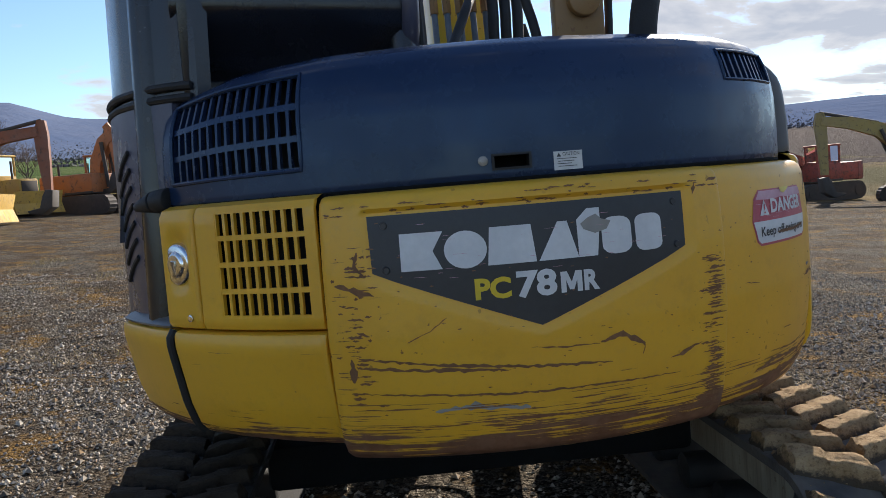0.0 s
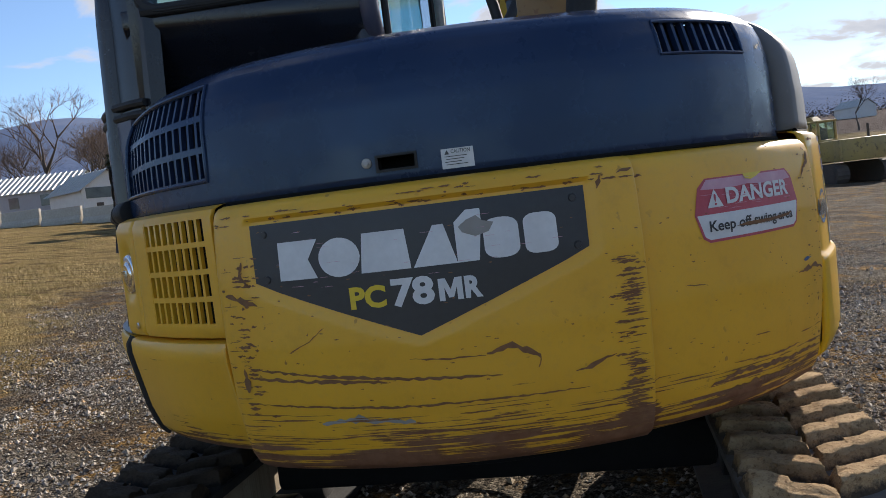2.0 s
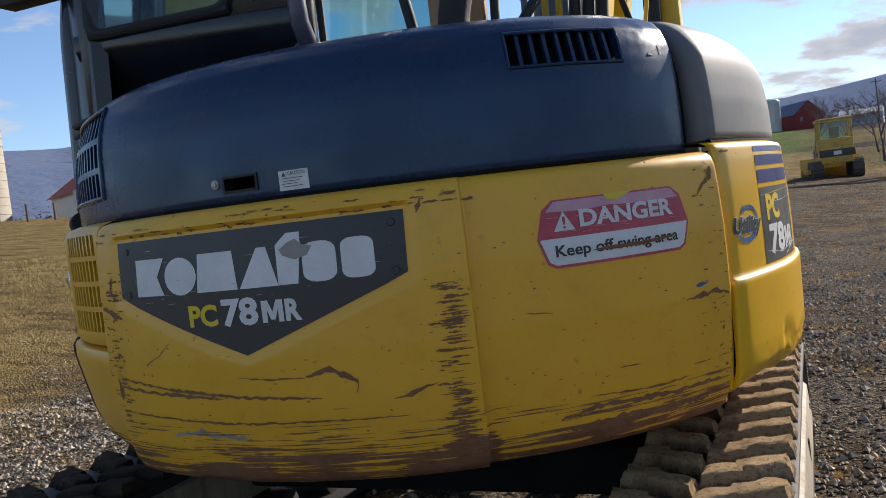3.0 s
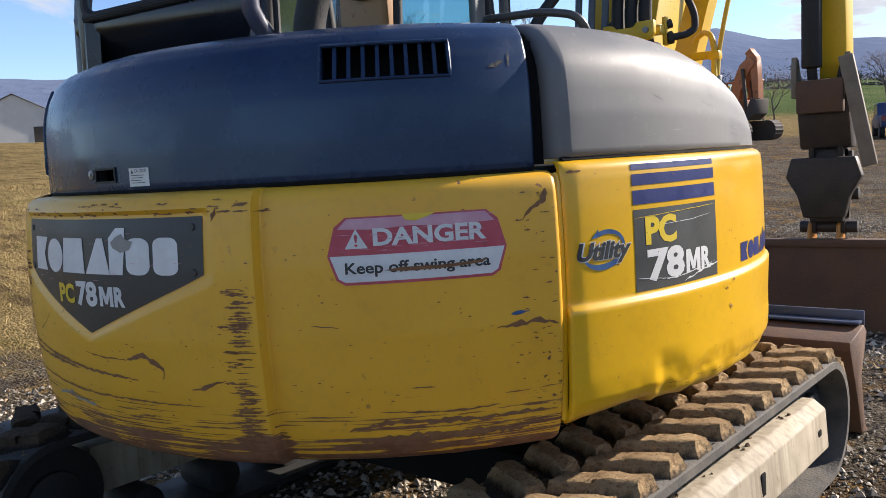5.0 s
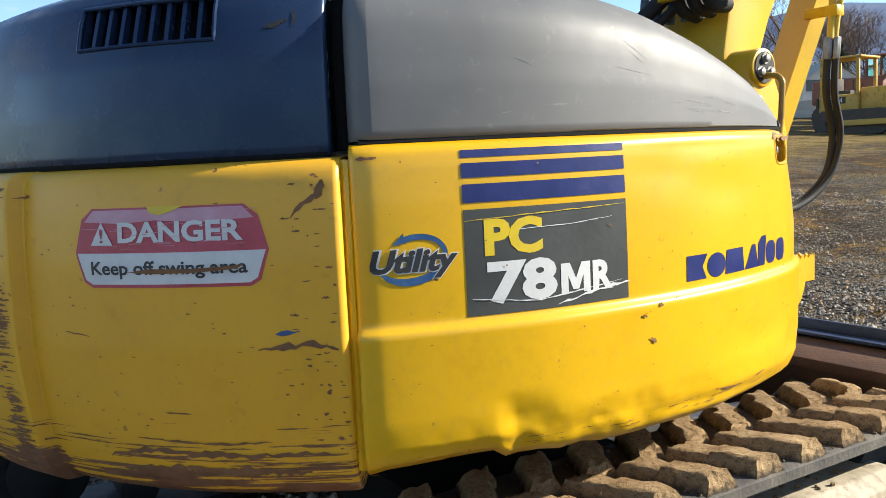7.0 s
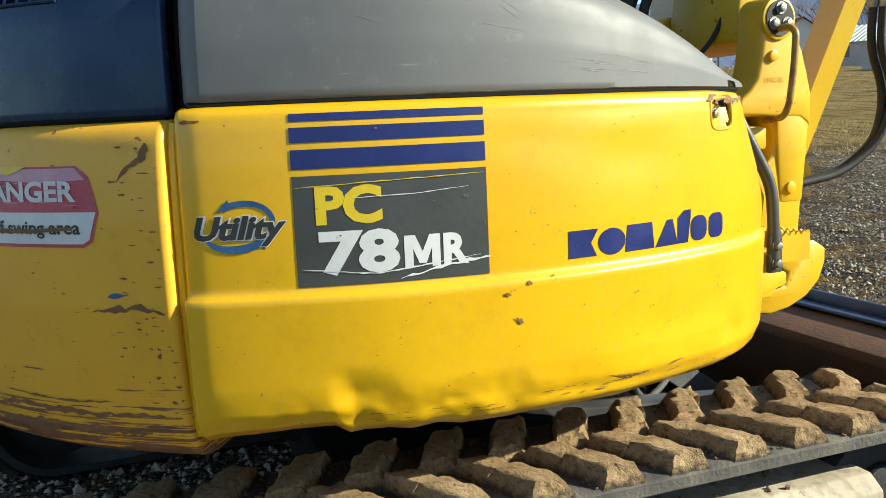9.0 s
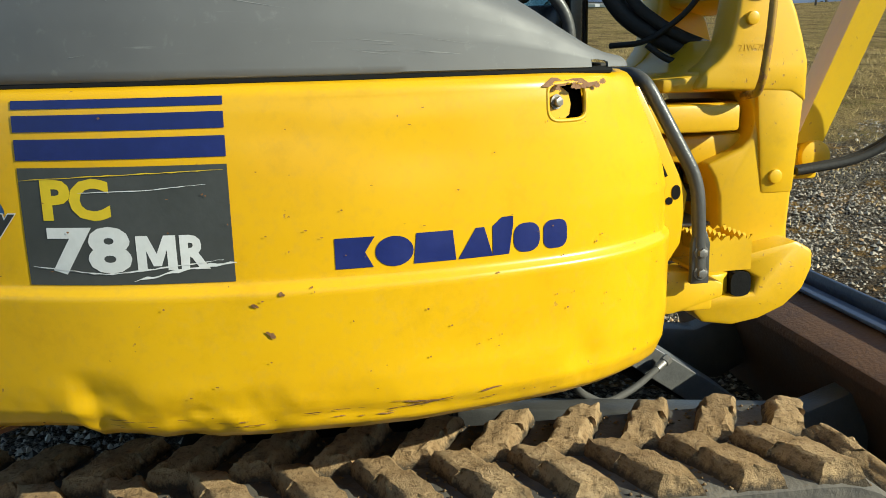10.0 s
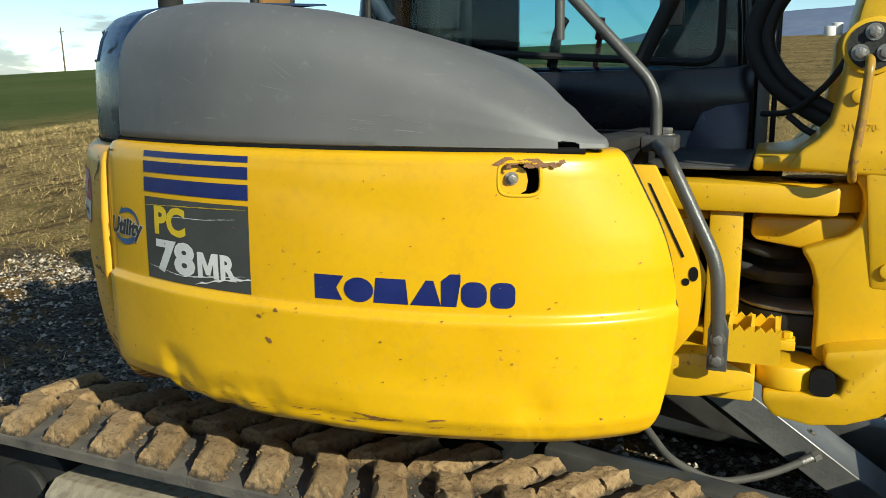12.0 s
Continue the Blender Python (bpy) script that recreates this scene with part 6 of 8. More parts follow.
    hedge = math2("MULTIPLY", ramp(n, l, dist, 104.0, 108.0), ramp(n, l, dist, 124.0, 120.0))
    plough = math2("MAXIMUM", hedge, ramp(n, l, math2("ADD", dist, math2("MULTIPLY", sx.outputs[0], 1.25)), 205.0, 215.0))
    field = mixed(n, l, math2("MULTIPLY", ne, plough), field, (0.055, 0.038, 0.036))
    l.new(mixed(n, l, grass, lot, field), p.inputs["Base Color"])
    p.inputs["Roughness"].default_value = 0.95
    p.inputs["Specular IOR Level"].default_value = 0.03
    h = math2("ADD", math2("MULTIPLY", vor.outputs["Distance"], -0.7), math2("MULTIPLY", noise_node(n, l, 9.0, 8, 0.75), 1.3))
    h = math2("ADD", h, math2("MULTIPLY", blades, 0.5))
    bumped(n, l, p, h, 1.0, 0.11)
    return m


M_GROUND = ground_material()
gm = bpy.data.meshes.new("ground")
gm.from_pydata(gv, [], gf)
for poly in gm.polygons:
    poly.use_smooth = True
gm.materials.append(M_GROUND)
ground = new("ground", gm)
tagged(ground, "rutted gravel lot running out into dry winter grass fields", "ground", kind="structure")

# wooded ridges round the valley
RIDGE = [(-180, 1.0), (-150, 0.6), (-135, -0.4), (-120, 0.5), (-105, 2.2), (-95, 4.5), (-88, 5.0), (-84, 5.2), (-76, 5.7), (-68, 6.6), (-60, 6.9), (-50, 7.1), (-42, 7.0), (-36, 7.7), (-30, 8.2), (-23, 7.9), (-19, 7.5), (-16, 6.9), (-10, 6.1), (-4, 5.3), (2, 4.9), (8, 5.4), (14, 5.2), (20, 4.3), (26, 4.0), (32, 4.2), (45, 3.6), (70, 2.8), (110, 2.2), (150, 1.4), (180, 1.0)]


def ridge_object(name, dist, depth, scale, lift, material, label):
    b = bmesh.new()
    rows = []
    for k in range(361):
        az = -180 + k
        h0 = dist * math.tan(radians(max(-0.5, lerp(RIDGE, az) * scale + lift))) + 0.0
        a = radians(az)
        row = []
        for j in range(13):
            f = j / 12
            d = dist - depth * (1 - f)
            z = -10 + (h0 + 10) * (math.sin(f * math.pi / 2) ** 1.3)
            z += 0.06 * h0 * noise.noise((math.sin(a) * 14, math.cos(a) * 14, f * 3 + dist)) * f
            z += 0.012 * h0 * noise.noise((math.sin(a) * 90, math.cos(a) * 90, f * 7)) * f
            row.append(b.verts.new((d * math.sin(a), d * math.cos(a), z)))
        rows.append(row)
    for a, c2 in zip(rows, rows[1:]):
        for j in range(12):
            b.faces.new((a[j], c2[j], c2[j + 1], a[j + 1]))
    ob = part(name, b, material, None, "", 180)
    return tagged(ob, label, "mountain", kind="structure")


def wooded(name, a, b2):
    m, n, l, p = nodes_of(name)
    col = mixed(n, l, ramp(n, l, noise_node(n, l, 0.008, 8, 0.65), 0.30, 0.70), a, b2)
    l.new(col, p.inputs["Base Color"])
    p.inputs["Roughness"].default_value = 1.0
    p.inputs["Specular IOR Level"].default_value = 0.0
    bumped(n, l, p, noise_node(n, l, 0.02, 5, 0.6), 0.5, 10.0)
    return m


# blue haze of the distance is painted into the woods' colour
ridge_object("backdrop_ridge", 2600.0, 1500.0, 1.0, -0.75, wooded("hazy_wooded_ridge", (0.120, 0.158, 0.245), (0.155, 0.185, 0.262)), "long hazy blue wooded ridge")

# ---------------------------------------------------------------- decals and scrapes laid on the round panels
def flat_text(body, width, height, bold=0.0, slant=0.0):
    """Lettering in Blender's own font as a flat mesh, fitted to a width and height from the lower left."""
    cu = bpy.data.curves.new("lettering", "FONT")
    cu.body, cu.size, cu.offset, cu.resolution_u = body, 1.0, bold, 3
    ob = new("lettering", cu)
    me = bpy.data.meshes.new_from_object(ob.evaluated_get(bpy.context.evaluated_depsgraph_get()))
    b = bmesh.new()
    b.from_mesh(me)
    bpy.data.objects.remove(ob)
    bpy.data.curves.remove(cu)
    bpy.data.meshes.remove(me)
    xs, ys = [v.co.x for v in b.verts], [v.co.y for v in b.verts]
    for v in b.verts:
        u = (v.co.x - min(xs)) / (max(xs) - min(xs)) * width
        w = (v.co.y - min(ys)) / (max(ys) - min(ys)) * height
        v.co = Vector((u + slant * w, w, 0))
    return b


def flat_shape(outline):
    b = bmesh.new()
    b.faces.new([b.verts.new((u, v, 0)) for u, v in outline])
    bmesh.ops.triangulate(b, faces=list(b.faces))
    return b


def letters_mr(width, height):
    """M and R side by side."""
    m = [(0, 0), (0, 1), (0.30, 1), (0.5, 0.48), (0.70, 1), (1, 1), (1, 0), (0.76, 0), (0.76, 0.58), (0.60, 0.12), (0.40, 0.12), (0.24, 0.58), (0.24, 0)]
    b = flat_shape([(u * width * 0.55, v * height) for u, v in m])
    r = flat_text("R", width * 0.40, height, 0.045)
    for v in r.verts:
        v.co.x += width * 0.60
    merge(b, r)
    return b


def laid(name, b, panel, phi, z, off, material, parent, du=0.0, dv=0.0, label="", thick=0.0):
    """Bends a flat mesh onto a panel round (phi, z), off metres proud."""
    us = [v.co.x for v in b.verts]
    vs = [v.co.y for v in b.verts]
    for axis, lo, hi, step in ((0, min(us), max(us), 0.022), (1, min(vs), max(vs), 0.012)):
        k = lo + step
        while k < hi - 1e-4:
            co, no = [0, 0, 0], [0, 0, 0]
            co[axis], no[axis] = k, 1
            bmesh.ops.bisect_plane(b, geom=list(b.verts) + list(b.edges) + list(b.faces), plane_co=co, plane_no=no)
            k += step
    for v in b.verts:
        v.co = panel.flat(phi, z, v.co.x + du, v.co.y + dv, off)
    return part(name, b, material, parent, label)


def disc(r, n=28, u=0.0, v=0.0, squash=1.0):
    return [(u + r * math.cos(2 * math.pi * i / n), v + squash * r * math.sin(2 * math.pi * i / n)) for i in range(n)]


def rounded_rect(u0, v0, u1, v1, r):
    out = []
    for cu, cv, a0 in ((u1 - r, v0 + r, -90), (u1 - r, v1 - r, 0), (u0 + r, v1 - r, 90), (u0 + r, v0 + r, 180)):
        out += [(cu + r * math.cos(radians(a0 + 22.5 * i)), cv + r * math.sin(radians(a0 + 22.5 * i))) for i in range(5)]
    return out


def maker_blocks(panel, phi, z, width, height, material, parent, off):
    """The maker's mark as seven plain blocks of its letters' sizes."""
    k, h = width / 0.463, height
    blocks = [
        [(0.0, 0), (0.07, 0), (0.055, h * 0.5), (0.074, h), (0.0, h)],
        disc(0.036, 24, 0.110, h * 0.47, 0.5 * h / 0.036),
        [(0.146, 0), (0.228, 0), (0.222, h), (0.152, h)],
        [(0.232, 0), (0.302, 0), (0.285, h), (0.268, h)],
        [(0.302, 0), (0.336, 0), (0.336, h * 1.0), (0.345, h * 1.0), (0.345, h * 1.28), (0.322, h * 1.28), (0.302, h)],
        rounded_rect(0.346, 0, 0.402, h, 0.022),
        rounded_rect(0.410, 0, 0.463, h, 0.018),
    ]
    for outline in blocks:
        laid("mark_block", flat_shape([(u * k, v) for u, v in outline]), panel, phi, z, off, material, parent)


plate = laid("name_plate", flat_shape([(-0.428, 1.336 - 1.2), (-0.422, -0.006), (-0.36, -0.032), (-0.006, -0.165), (0.35, -0.032), (0.412, -0.006), (0.416, 1.336 - 1.2)]), CW, 0, 1.2, 0.0015, M_DECALBLACK, counterweight, label="black five-sided name plate")
maker_blocks(CW, math.degrees(-0.346 / 1.39), 1.194, 0.684, 0.093, M_WHITE, counterweight, 0.003)
laid("lettering", flat_text("PC", 0.090, 0.054, 0.04), CW, 0, 1.110, 0.003, M_LETTERY, counterweight, -0.168, 0, "yellow model letters")
laid("lettering", flat_text("78", 0.102, 0.068, 0.04), CW, 0, 1.106, 0.003, M_WHITE, counterweight, -0.064, 0, "white model number")
laid("lettering", letters_mr(0.102, 0.052), CW, 0, 1.110, 0.003, M_WHITE, counterweight, 0.048, 0, "white model letters")
laid("torn_patch", flat_shape([(0, 0), (0.03, -0.012), (0.062, -0.004), (0.075, 0.016), (0.05, 0.022), (0.035, 0.036), (0.012, 0.028), (-0.008, 0.014)]), CW, 0, 1.262, 0.0042, M_BAREGREY, counterweight, 0.118)
for u, v in ((-0.385, 1.31), (0.385, 1.31), (0.385, 1.20), (-0.385, 1.20)):
    b = bmesh.new()
    p0 = CW.flat(0, v, u, 0, 0.001)
    n0 = Vector((p0.x, p0.y, 0)).normalized()
    rod(b, p0, p0 + n0 * 0.004, 0.010, 0.008, seg=14)
    part("rivet", b, M_DECALBLACK, counterweight)

# warning sticker
DP, DZ = 39.0, 1.232
edge = [(-0.215, -0.008), (-0.196, -0.066), (-0.176, -0.078), (0.176, -0.078), (0.196, -0.066), (0.215, -0.008), (0.196, 0.060), (0.168, 0.082), (-0.168, 0.082), (-0.196, 0.060)]
laid("sticker", flat_shape(edge), CW, DP, DZ, 0.0012, M_RED, counterweight, label="red and white danger sticker")
laid("sticker_field", flat_shape([(-0.209, -0.008), (-0.190, -0.062), (-0.174, -0.071), (0.174, -0.071), (0.190, -0.062), (0.209, -0.008)]), CW, DP, DZ, 0.0022, M_WHITE, counterweight)
laid("sticker_field", flat_shape([(-0.188, 0.055), (-0.165, 0.078), (0.165, 0.078), (0.188, 0.055), (0.08, 0.050), (-0.02, 0.056), (-0.1, 0.051)]), CW, DP, DZ, 0.0022, M_PINK, counterweight)
laid("lettering", flat_text("DANGER", 0.270, 0.042, 0.035), CW, DP, DZ, 0.0032, M_WHITE, counterweight, -0.105, 0.012)
laid("lettering", flat_shape([(0, 0), (0.054, 0), (0.027, 0.046)]), CW, DP, DZ, 0.0030, M_WHITE, counterweight, -0.172, 0.008)
laid("lettering", flat_text("!", 0.008, 0.028, 0.01), CW, DP, DZ, 0.0040, M_RED, counterweight, -0.149, 0.013)
laid("lettering", flat_text("Keep off swing area", 0.345, 0.036, 0.022), CW, DP, DZ, 0.0032, M_DECALBLACK, counterweight, -0.174, -0.060)
laid("scrape", flat_shape([(-0.085, -0.046), (-0.04, -0.040), (0.05, -0.041), (0.14, -0.037), (0.165, -0.034), (0.15, -0.043), (0.06, -0.049), (-0.03, -0.050)]), CW, DP, DZ, 0.0042, M_BARE, counterweight)
laid("sticker_patch", flat_shape([(-0.035, 0.083), (-0.028, 0.070), (-0.005, 0.066), (0.02, 0.073), (0.045, 0.083)]), CW, DP, DZ, 0.0042, M_LETTERY, counterweight)

# caution label on the hood
laid("caution_label", flat_shape([(0, 0), (0.078, 0), (0.078, 0.048), (0, 0.048)]), HOOD, 3.5, 1.414, 0.0015, M_WHITE, hood, label="small white caution label")
laid("lettering", flat_text("CAUTION", 0.046, 0.009, 0.01), HOOD, 3.5, 1.414, 0.0026, M_DECALBLACK, hood, 0.024, 0.036)
laid("lettering", flat_shape([(0.008, 0.034), (0.020, 0.034), (0.014, 0.045)]), HOOD, 3.5, 1.414, 0.0026, M_DECALBLACK, hood)
for i in range(4):
    laid("text_bar", flat_shape([(0.008 + 0.003 * (i % 2), 0.028 - 0.0065 * i), (0.062 - 0.007 * (i % 3), 0.028 - 0.0065 * i), (0.062 - 0.007 * (i % 3), 0.0298 - 0.0065 * i), (0.008 + 0.003 * (i % 2), 0.0298 - 0.0065 * i)]), HOOD, 3.5, 1.414, 0.0026, M_DECALGREY, hood)

# side cover: stripes, model field, maker's mark
PL = 65.0
for v0, v1 in ((1.381, 1.396), (1.341, 1.370), (1.291, 1.328)):
    laid("stripe", flat_shape([(0, 0), (0.390, 0), (0.390, v1 - v0), (0, v1 - v0)]), SIDE, PL, v0, 0.0014, M_NAVY, side_cover, label="navy blue stripe")
laid("model_field", flat_shape([(0, 0), (0.390, 0), (0.390, 0.215), (0, 0.215)]), SIDE, PL, 1.0625, 0.0010, M_DECALGREY, side_cover, label="charcoal model field")
laid("lettering", flat_text("PC", 0.130, 0.076, 0.045), SIDE, PL, 1.0625, 0.0018, M_LETTERY, side_cover, 0.042, 0.119, "yellow model letters")
laid("lettering", flat_text("78", 0.158, 0.088, 0.045), SIDE, PL, 1.0625, 0.0018, M_WHITE, side_cover, 0.045, 0.020, "white model number")
laid("lettering", letters_mr(0.134, 0.064), SIDE, PL, 1.0625, 0.0018, M_WHITE, side_cover, 0.212, 0.026, "white model letters")
maker_blocks(SIDE, 90.6, 1.074, 0.470, 0.058, M_NAVY, side_cover, 0.0012)
UP, UZ = 60.4, 1.186


def leant(points, turn=12.0):
    c, q = math.cos(radians(turn)), math.sin(radians(turn))
    return [(c * x - q * y, q * x + c * y) for x, y in points]


low_arc = [(0.074 * math.cos(radians(a)), 0.050 * math.sin(radians(a))) for a in range(180, 331, 10)] + [(0.069 * math.cos(radians(a)) + 0.003, 0.031 * math.sin(radians(a)) - 0.003) for a in range(330, 179, -10)]
laid("swoosh", flat_shape(leant(low_arc)), SIDE, UP, UZ, 0.0015, M_BLUEVINYL, side_cover)
top_arc = [(0.070 * math.cos(radians(a)), 0.050 * math.sin(radians(a))) for a in range(-8, 101, 9)] + [(0.058 * math.cos(radians(a)) + 0.002, 0.037 * math.sin(radians(a)) + 0.001) for a in range(100, -9, -9)]
laid("swoosh", flat_shape(leant(top_arc)), SIDE, UP, UZ, 0.0015, M_BLUEVINYL, side_cover)
laid("swoosh", flat_shape([(-0.042, 0.030), (-0.016, 0.034), (-0.020, 0.054)]), SIDE, UP, UZ, 0.0015, M_BLUEVINYL, side_cover)
laid("lettering", flat_text("Utility", 0.176, 0.064, 0.075, 0.30), SIDE, UP, UZ, 0.0018, M_WHITE, side_cover, -0.098, -0.040)
laid("lettering", flat_text("Utility", 0.174, 0.060, 0.042, 0.30), SIDE, UP, UZ, 0.0026, M_DECALBLACK, side_cover, -0.098, -0.038, "slanted black lettering")


def scratch(panel, pts, width, material, parent, off=0.0016, seed=0, name="scratch"):
    """A ragged sliver along places (angle, height) on a panel."""
    rnd = random.Random(seed)
    dist = [0.0]
    for (a, b2), (c, d) in zip(pts, pts[1:]):
        dist.append(dist[-1] + math.hypot(radians(c - a) * 1.35, d - b2))
    n = max(4, int(dist[-1] / 0.012))
    up, low = [], []
    b = bmesh.new()
    for i in range(n + 1):
        s = dist[-1] * i / n
        p, z = float(np.interp(s, dist, [q[0] for q in pts])), float(np.interp(s, dist, [q[1] for q in pts]))
        w = width * (0.25 + 0.75 * math.sin(math.pi * min(1, max(0, i / n))) ** 0.5) * rnd.uniform(0.35, 1.25)
        vertical = abs(pts[-1][1] - pts[0][1]) > 1.35 * abs(radians(pts[-1][0] - pts[0][0]))
        dp, dz = (math.degrees(w / 2 / 1.35), 0) if vertical else (0, w / 2)
        j = rnd.uniform(-0.25, 0.25) * width
        up.append(b.verts.new(panel.at(p + dp, z + dz + j, off)))
        low.append(b.verts.new(panel.at(p - dp, z - dz + j, off)))
    for i in range(n):
        b.faces.new((up[i], up[i + 1], low[i + 1], low[i]))
    return part(name, b, material, parent)


for k, (pts, w) in enumerate((
    ([(5.8, 0.975), (7.0, 0.985), (8.3, 0.991), (9.9, 0.968), (11.0, 0.955), (10.6, 0.929)], 0.015),
    ([(-19.8, 0.983), (-9.8, 0.953), (-0.6, 0.933), (7.1, 0.923)], 0.009),
    ([(-19.9, 0.958), (-14.5, 0.948), (-4.1, 0.931)], 0.010),
    ([(-19.6, 0.89), (-4.3, 0.869), (15.5, 0.865)], 0.006),
    ([(-20.4, 0.985), (-20.3, 0.95), (-20.4, 0.921)], 0.020),
    ([(-21.5, 1.166), (-19.7, 1.156), (-17.3, 1.141)], 0.016),
    ([(-18.8, 1.247), (-19.3, 1.213), (-18.3, 1.189)], 0.016),
    ([(-14.2, 1.019), (-11.8, 1.043), (-10.0, 1.074)], 0.005),
    ([(14.2, 0.905), (16.1, 0.918), (18.5, 0.936)], 0.012),
    ([(-1.6, 0.983), (2.0, 0.975), (5.7, 0.974)], 0.005),
    ([(-19.5, 1.049), (-18.1, 1.039)], 0.007),
    ([(-12.0, 0.835), (-8.0, 0.845), (-2.0, 0.828)], 0.016),
)):
    scratch(CW, pts, w, M_BAREGREY if k == 11 else M_BARE, counterweight, seed=k)
for k, (pts, w) in enumerate((
    ([(46.7, 1.027), (49.7, 1.031), (51.6, 1.035), (53.6, 1.02)], 0.013),
    ([(27.6, 1.061), (30.5, 1.053)], 0.005),
    ([(50.1, 1.282), (51.4, 1.311), (52.5, 1.323)], 0.016),
    ([(52.4, 1.315), (52.9, 1.352)], 0.018),
    ([(47.4, 0.859), (50.5, 0.861)], 0.003),
    ([(37.4, 0.895), (40.0, 0.894)], 0.004),
    ([(48.3, 1.054), (50.4, 1.06)], 0.010),
    ([(30.5, 0.792), (35.3, 0.812), (44.8, 0.802), (52.0, 0.806)], 0.014),
    ([(31.6, 0.763), (38.8, 0.772), (50.2, 0.762)], 0.018),
    ([(34.0, 0.838), (42.0, 0.828), (47.0, 0.832)], 0.006),
    ([(18.3, 1.322), (18.8, 1.355)], 0.012),
    ([(20.6, 1.356), (22.3, 1.362)], 0.010),
)):
    scratch(CW, pts, w, M_BLUEVINYL if k == 6 else M_BARE, counterweight, seed=30 + k)
for k, (pts, w) in enumerate((
    ([(84.5, 0.966), (85.3, 0.955)], 0.012),
    ([(83.5, 1.02), (84.1, 1.016)], 0.008),
    ([(85.8, 1.040), (86.3, 1.034)], 0.009),
    ([(94.4, 0.788), (98.5, 0.794), (100.6, 0.800)], 0.003),
    ([(94.8, 0.806), (97.0, 0.800), (100.4, 0.794)], 0.004),
    ([(103.0, 0.802), (105.0, 0.808)], 0.005),
    ([(109.6, 1.392), (110.6, 1.397), (112.0, 1.394)], 0.022),
    ([(112.4, 1.398), (114.0, 1.392), (115.6, 1.398)], 0.018),
    ([(55.8, 1.385), (57.6, 1.390)], 0.010),
    ([(65.0, 1.255), (72.0, 1.262), (82.0, 1.268)], 0.0022),
    ([(65.5, 1.098), (72.0, 1.082), (81.5, 1.105)], 0.0028),
    ([(74.0, 1.068), (78.0, 1.088), (82.5, 1.10)], 0.007),
    ([(70.0, 1.232), (76.0, 1.235), (80.5, 1.243)], 0.0018),
)):
    scratch(SIDE, pts, w, M_WHITE if 9 < k < 13 else (M_LETTERY if k == 9 else M_BARE), side_cover, off=0.0026, seed=60 + k)
# short rust strokes in an upright band, chips along the ledge and edges of the counterweight
cr2 = random.Random(41)
strokes = bmesh.new()


def stroke(panel, b, phi, z, length, height, off=0.0017):
    """A ragged chip lying along the panel."""
    n = 7
    up, low = [], []
    for i in range(n + 1):
        f = i / n
        w = height * (0.15 + 0.85 * math.sin(math.pi * f) ** 0.6) * cr2.uniform(0.4, 1.2)
        dz = cr2.uniform(-0.2, 0.2) * height
        p = phi + math.degrees((f - 0.5) * length / 1.36)
        up.append(b.verts.new(panel.at(p, z + dz + w / 2, off)))
        low.append(b.verts.new(panel.at(p, z + dz - w / 2, off)))
    for i in range(n):
        b.faces.new((up[i], up[i + 1], low[i + 1], low[i]))


for i in range(150):
    z = 0.74 + 0.42 * cr2.random()
    if 0.93 < z < 1.0 and cr2.random() < 0.7:
        continue
    stroke(CW, strokes, cr2.gauss(20.6, 0.75), z, cr2.uniform(0.012, 0.055), cr2.uniform(0.002, 0.007))
for i in range(70):
    stroke(CW, strokes, cr2.gauss(-19.6, 1.1), cr2.uniform(0.84, 1.27), cr2.uniform(0.008, 0.045), cr2.uniform(0.002, 0.009))
for i in range(60):
    stroke(CW, strokes, cr2.uniform(-23, 24), cr2.choice((cr2.uniform(1.352, 1.374), cr2.uniform(1.34, 1.35))), cr2.uniform(0.006, 0.040), cr2.uniform(0.002, 0.007))
for i in range(40):
    stroke(CW, strokes, cr2.uniform(49, 54), cr2.uniform(0.80, 1.37), cr2.uniform(0.006, 0.02), cr2.uniform(0.002, 0.006))
for i in range(160):
    stroke(CW, strokes, cr2.uniform(-22, 54), cr2.uniform(0.80, 1.33), cr2.uniform(0.003, 0.012), cr2.uniform(0.0015, 0.004))
for i in range(70):
    stroke(CW, strokes, cr2.uniform(-22, 22) if i % 3 else cr2.uniform(26, 54), cr2.uniform(0.735, 0.86), cr2.uniform(0.05, 0.26), cr2.uniform(0.0015, 0.005))
tagged(part("chipped_paint", strokes, M_BARE, counterweight), kind="stuff")
strokes = bmesh.new()
for i in range(46):
    stroke(CW, strokes, DP + cr2.uniform(-7.5, 7.5), DZ + cr2.uniform(0.0, 0.075), cr2.uniform(0.01, 0.06), cr2.uniform(0.0006, 0.0016), 0.0046)
for i in range(26):
    stroke(CW, strokes, cr2.uniform(-15, 15), cr2.uniform(1.17, 1.31), cr2.uniform(0.006, 0.035), cr2.uniform(0.0006, 0.0014), 0.0046)
tagged(part("pale_scratching", strokes, M_PINK, counterweight), kind="stuff")
strokes = bmesh.new()
for i in range(90):
    stroke(SIDE, strokes, cr2.uniform(57, 125), cr2.uniform(0.78, 1.37), cr2.uniform(0.002, 0.007), cr2.uniform(0.0015, 0.004), 0.0036)
for i in range(26):
    stroke(SIDE, strokes, cr2.uniform(68, 112), cr2.uniform(0.775, 0.80), cr2.uniform(0.01, 0.05), cr2.uniform(0.001, 0.003), 0.003)
for i in range(12):
    stroke(SIDE, strokes, cr2.uniform(109.5, 116.5), cr2.uniform(1.385, 1.400), cr2.uniform(0.008, 0.022), cr2.uniform(0.004, 0.012), 0.003)
tagged(part("chipped_paint", strokes, M_BARE, side_cover), kind="stuff")
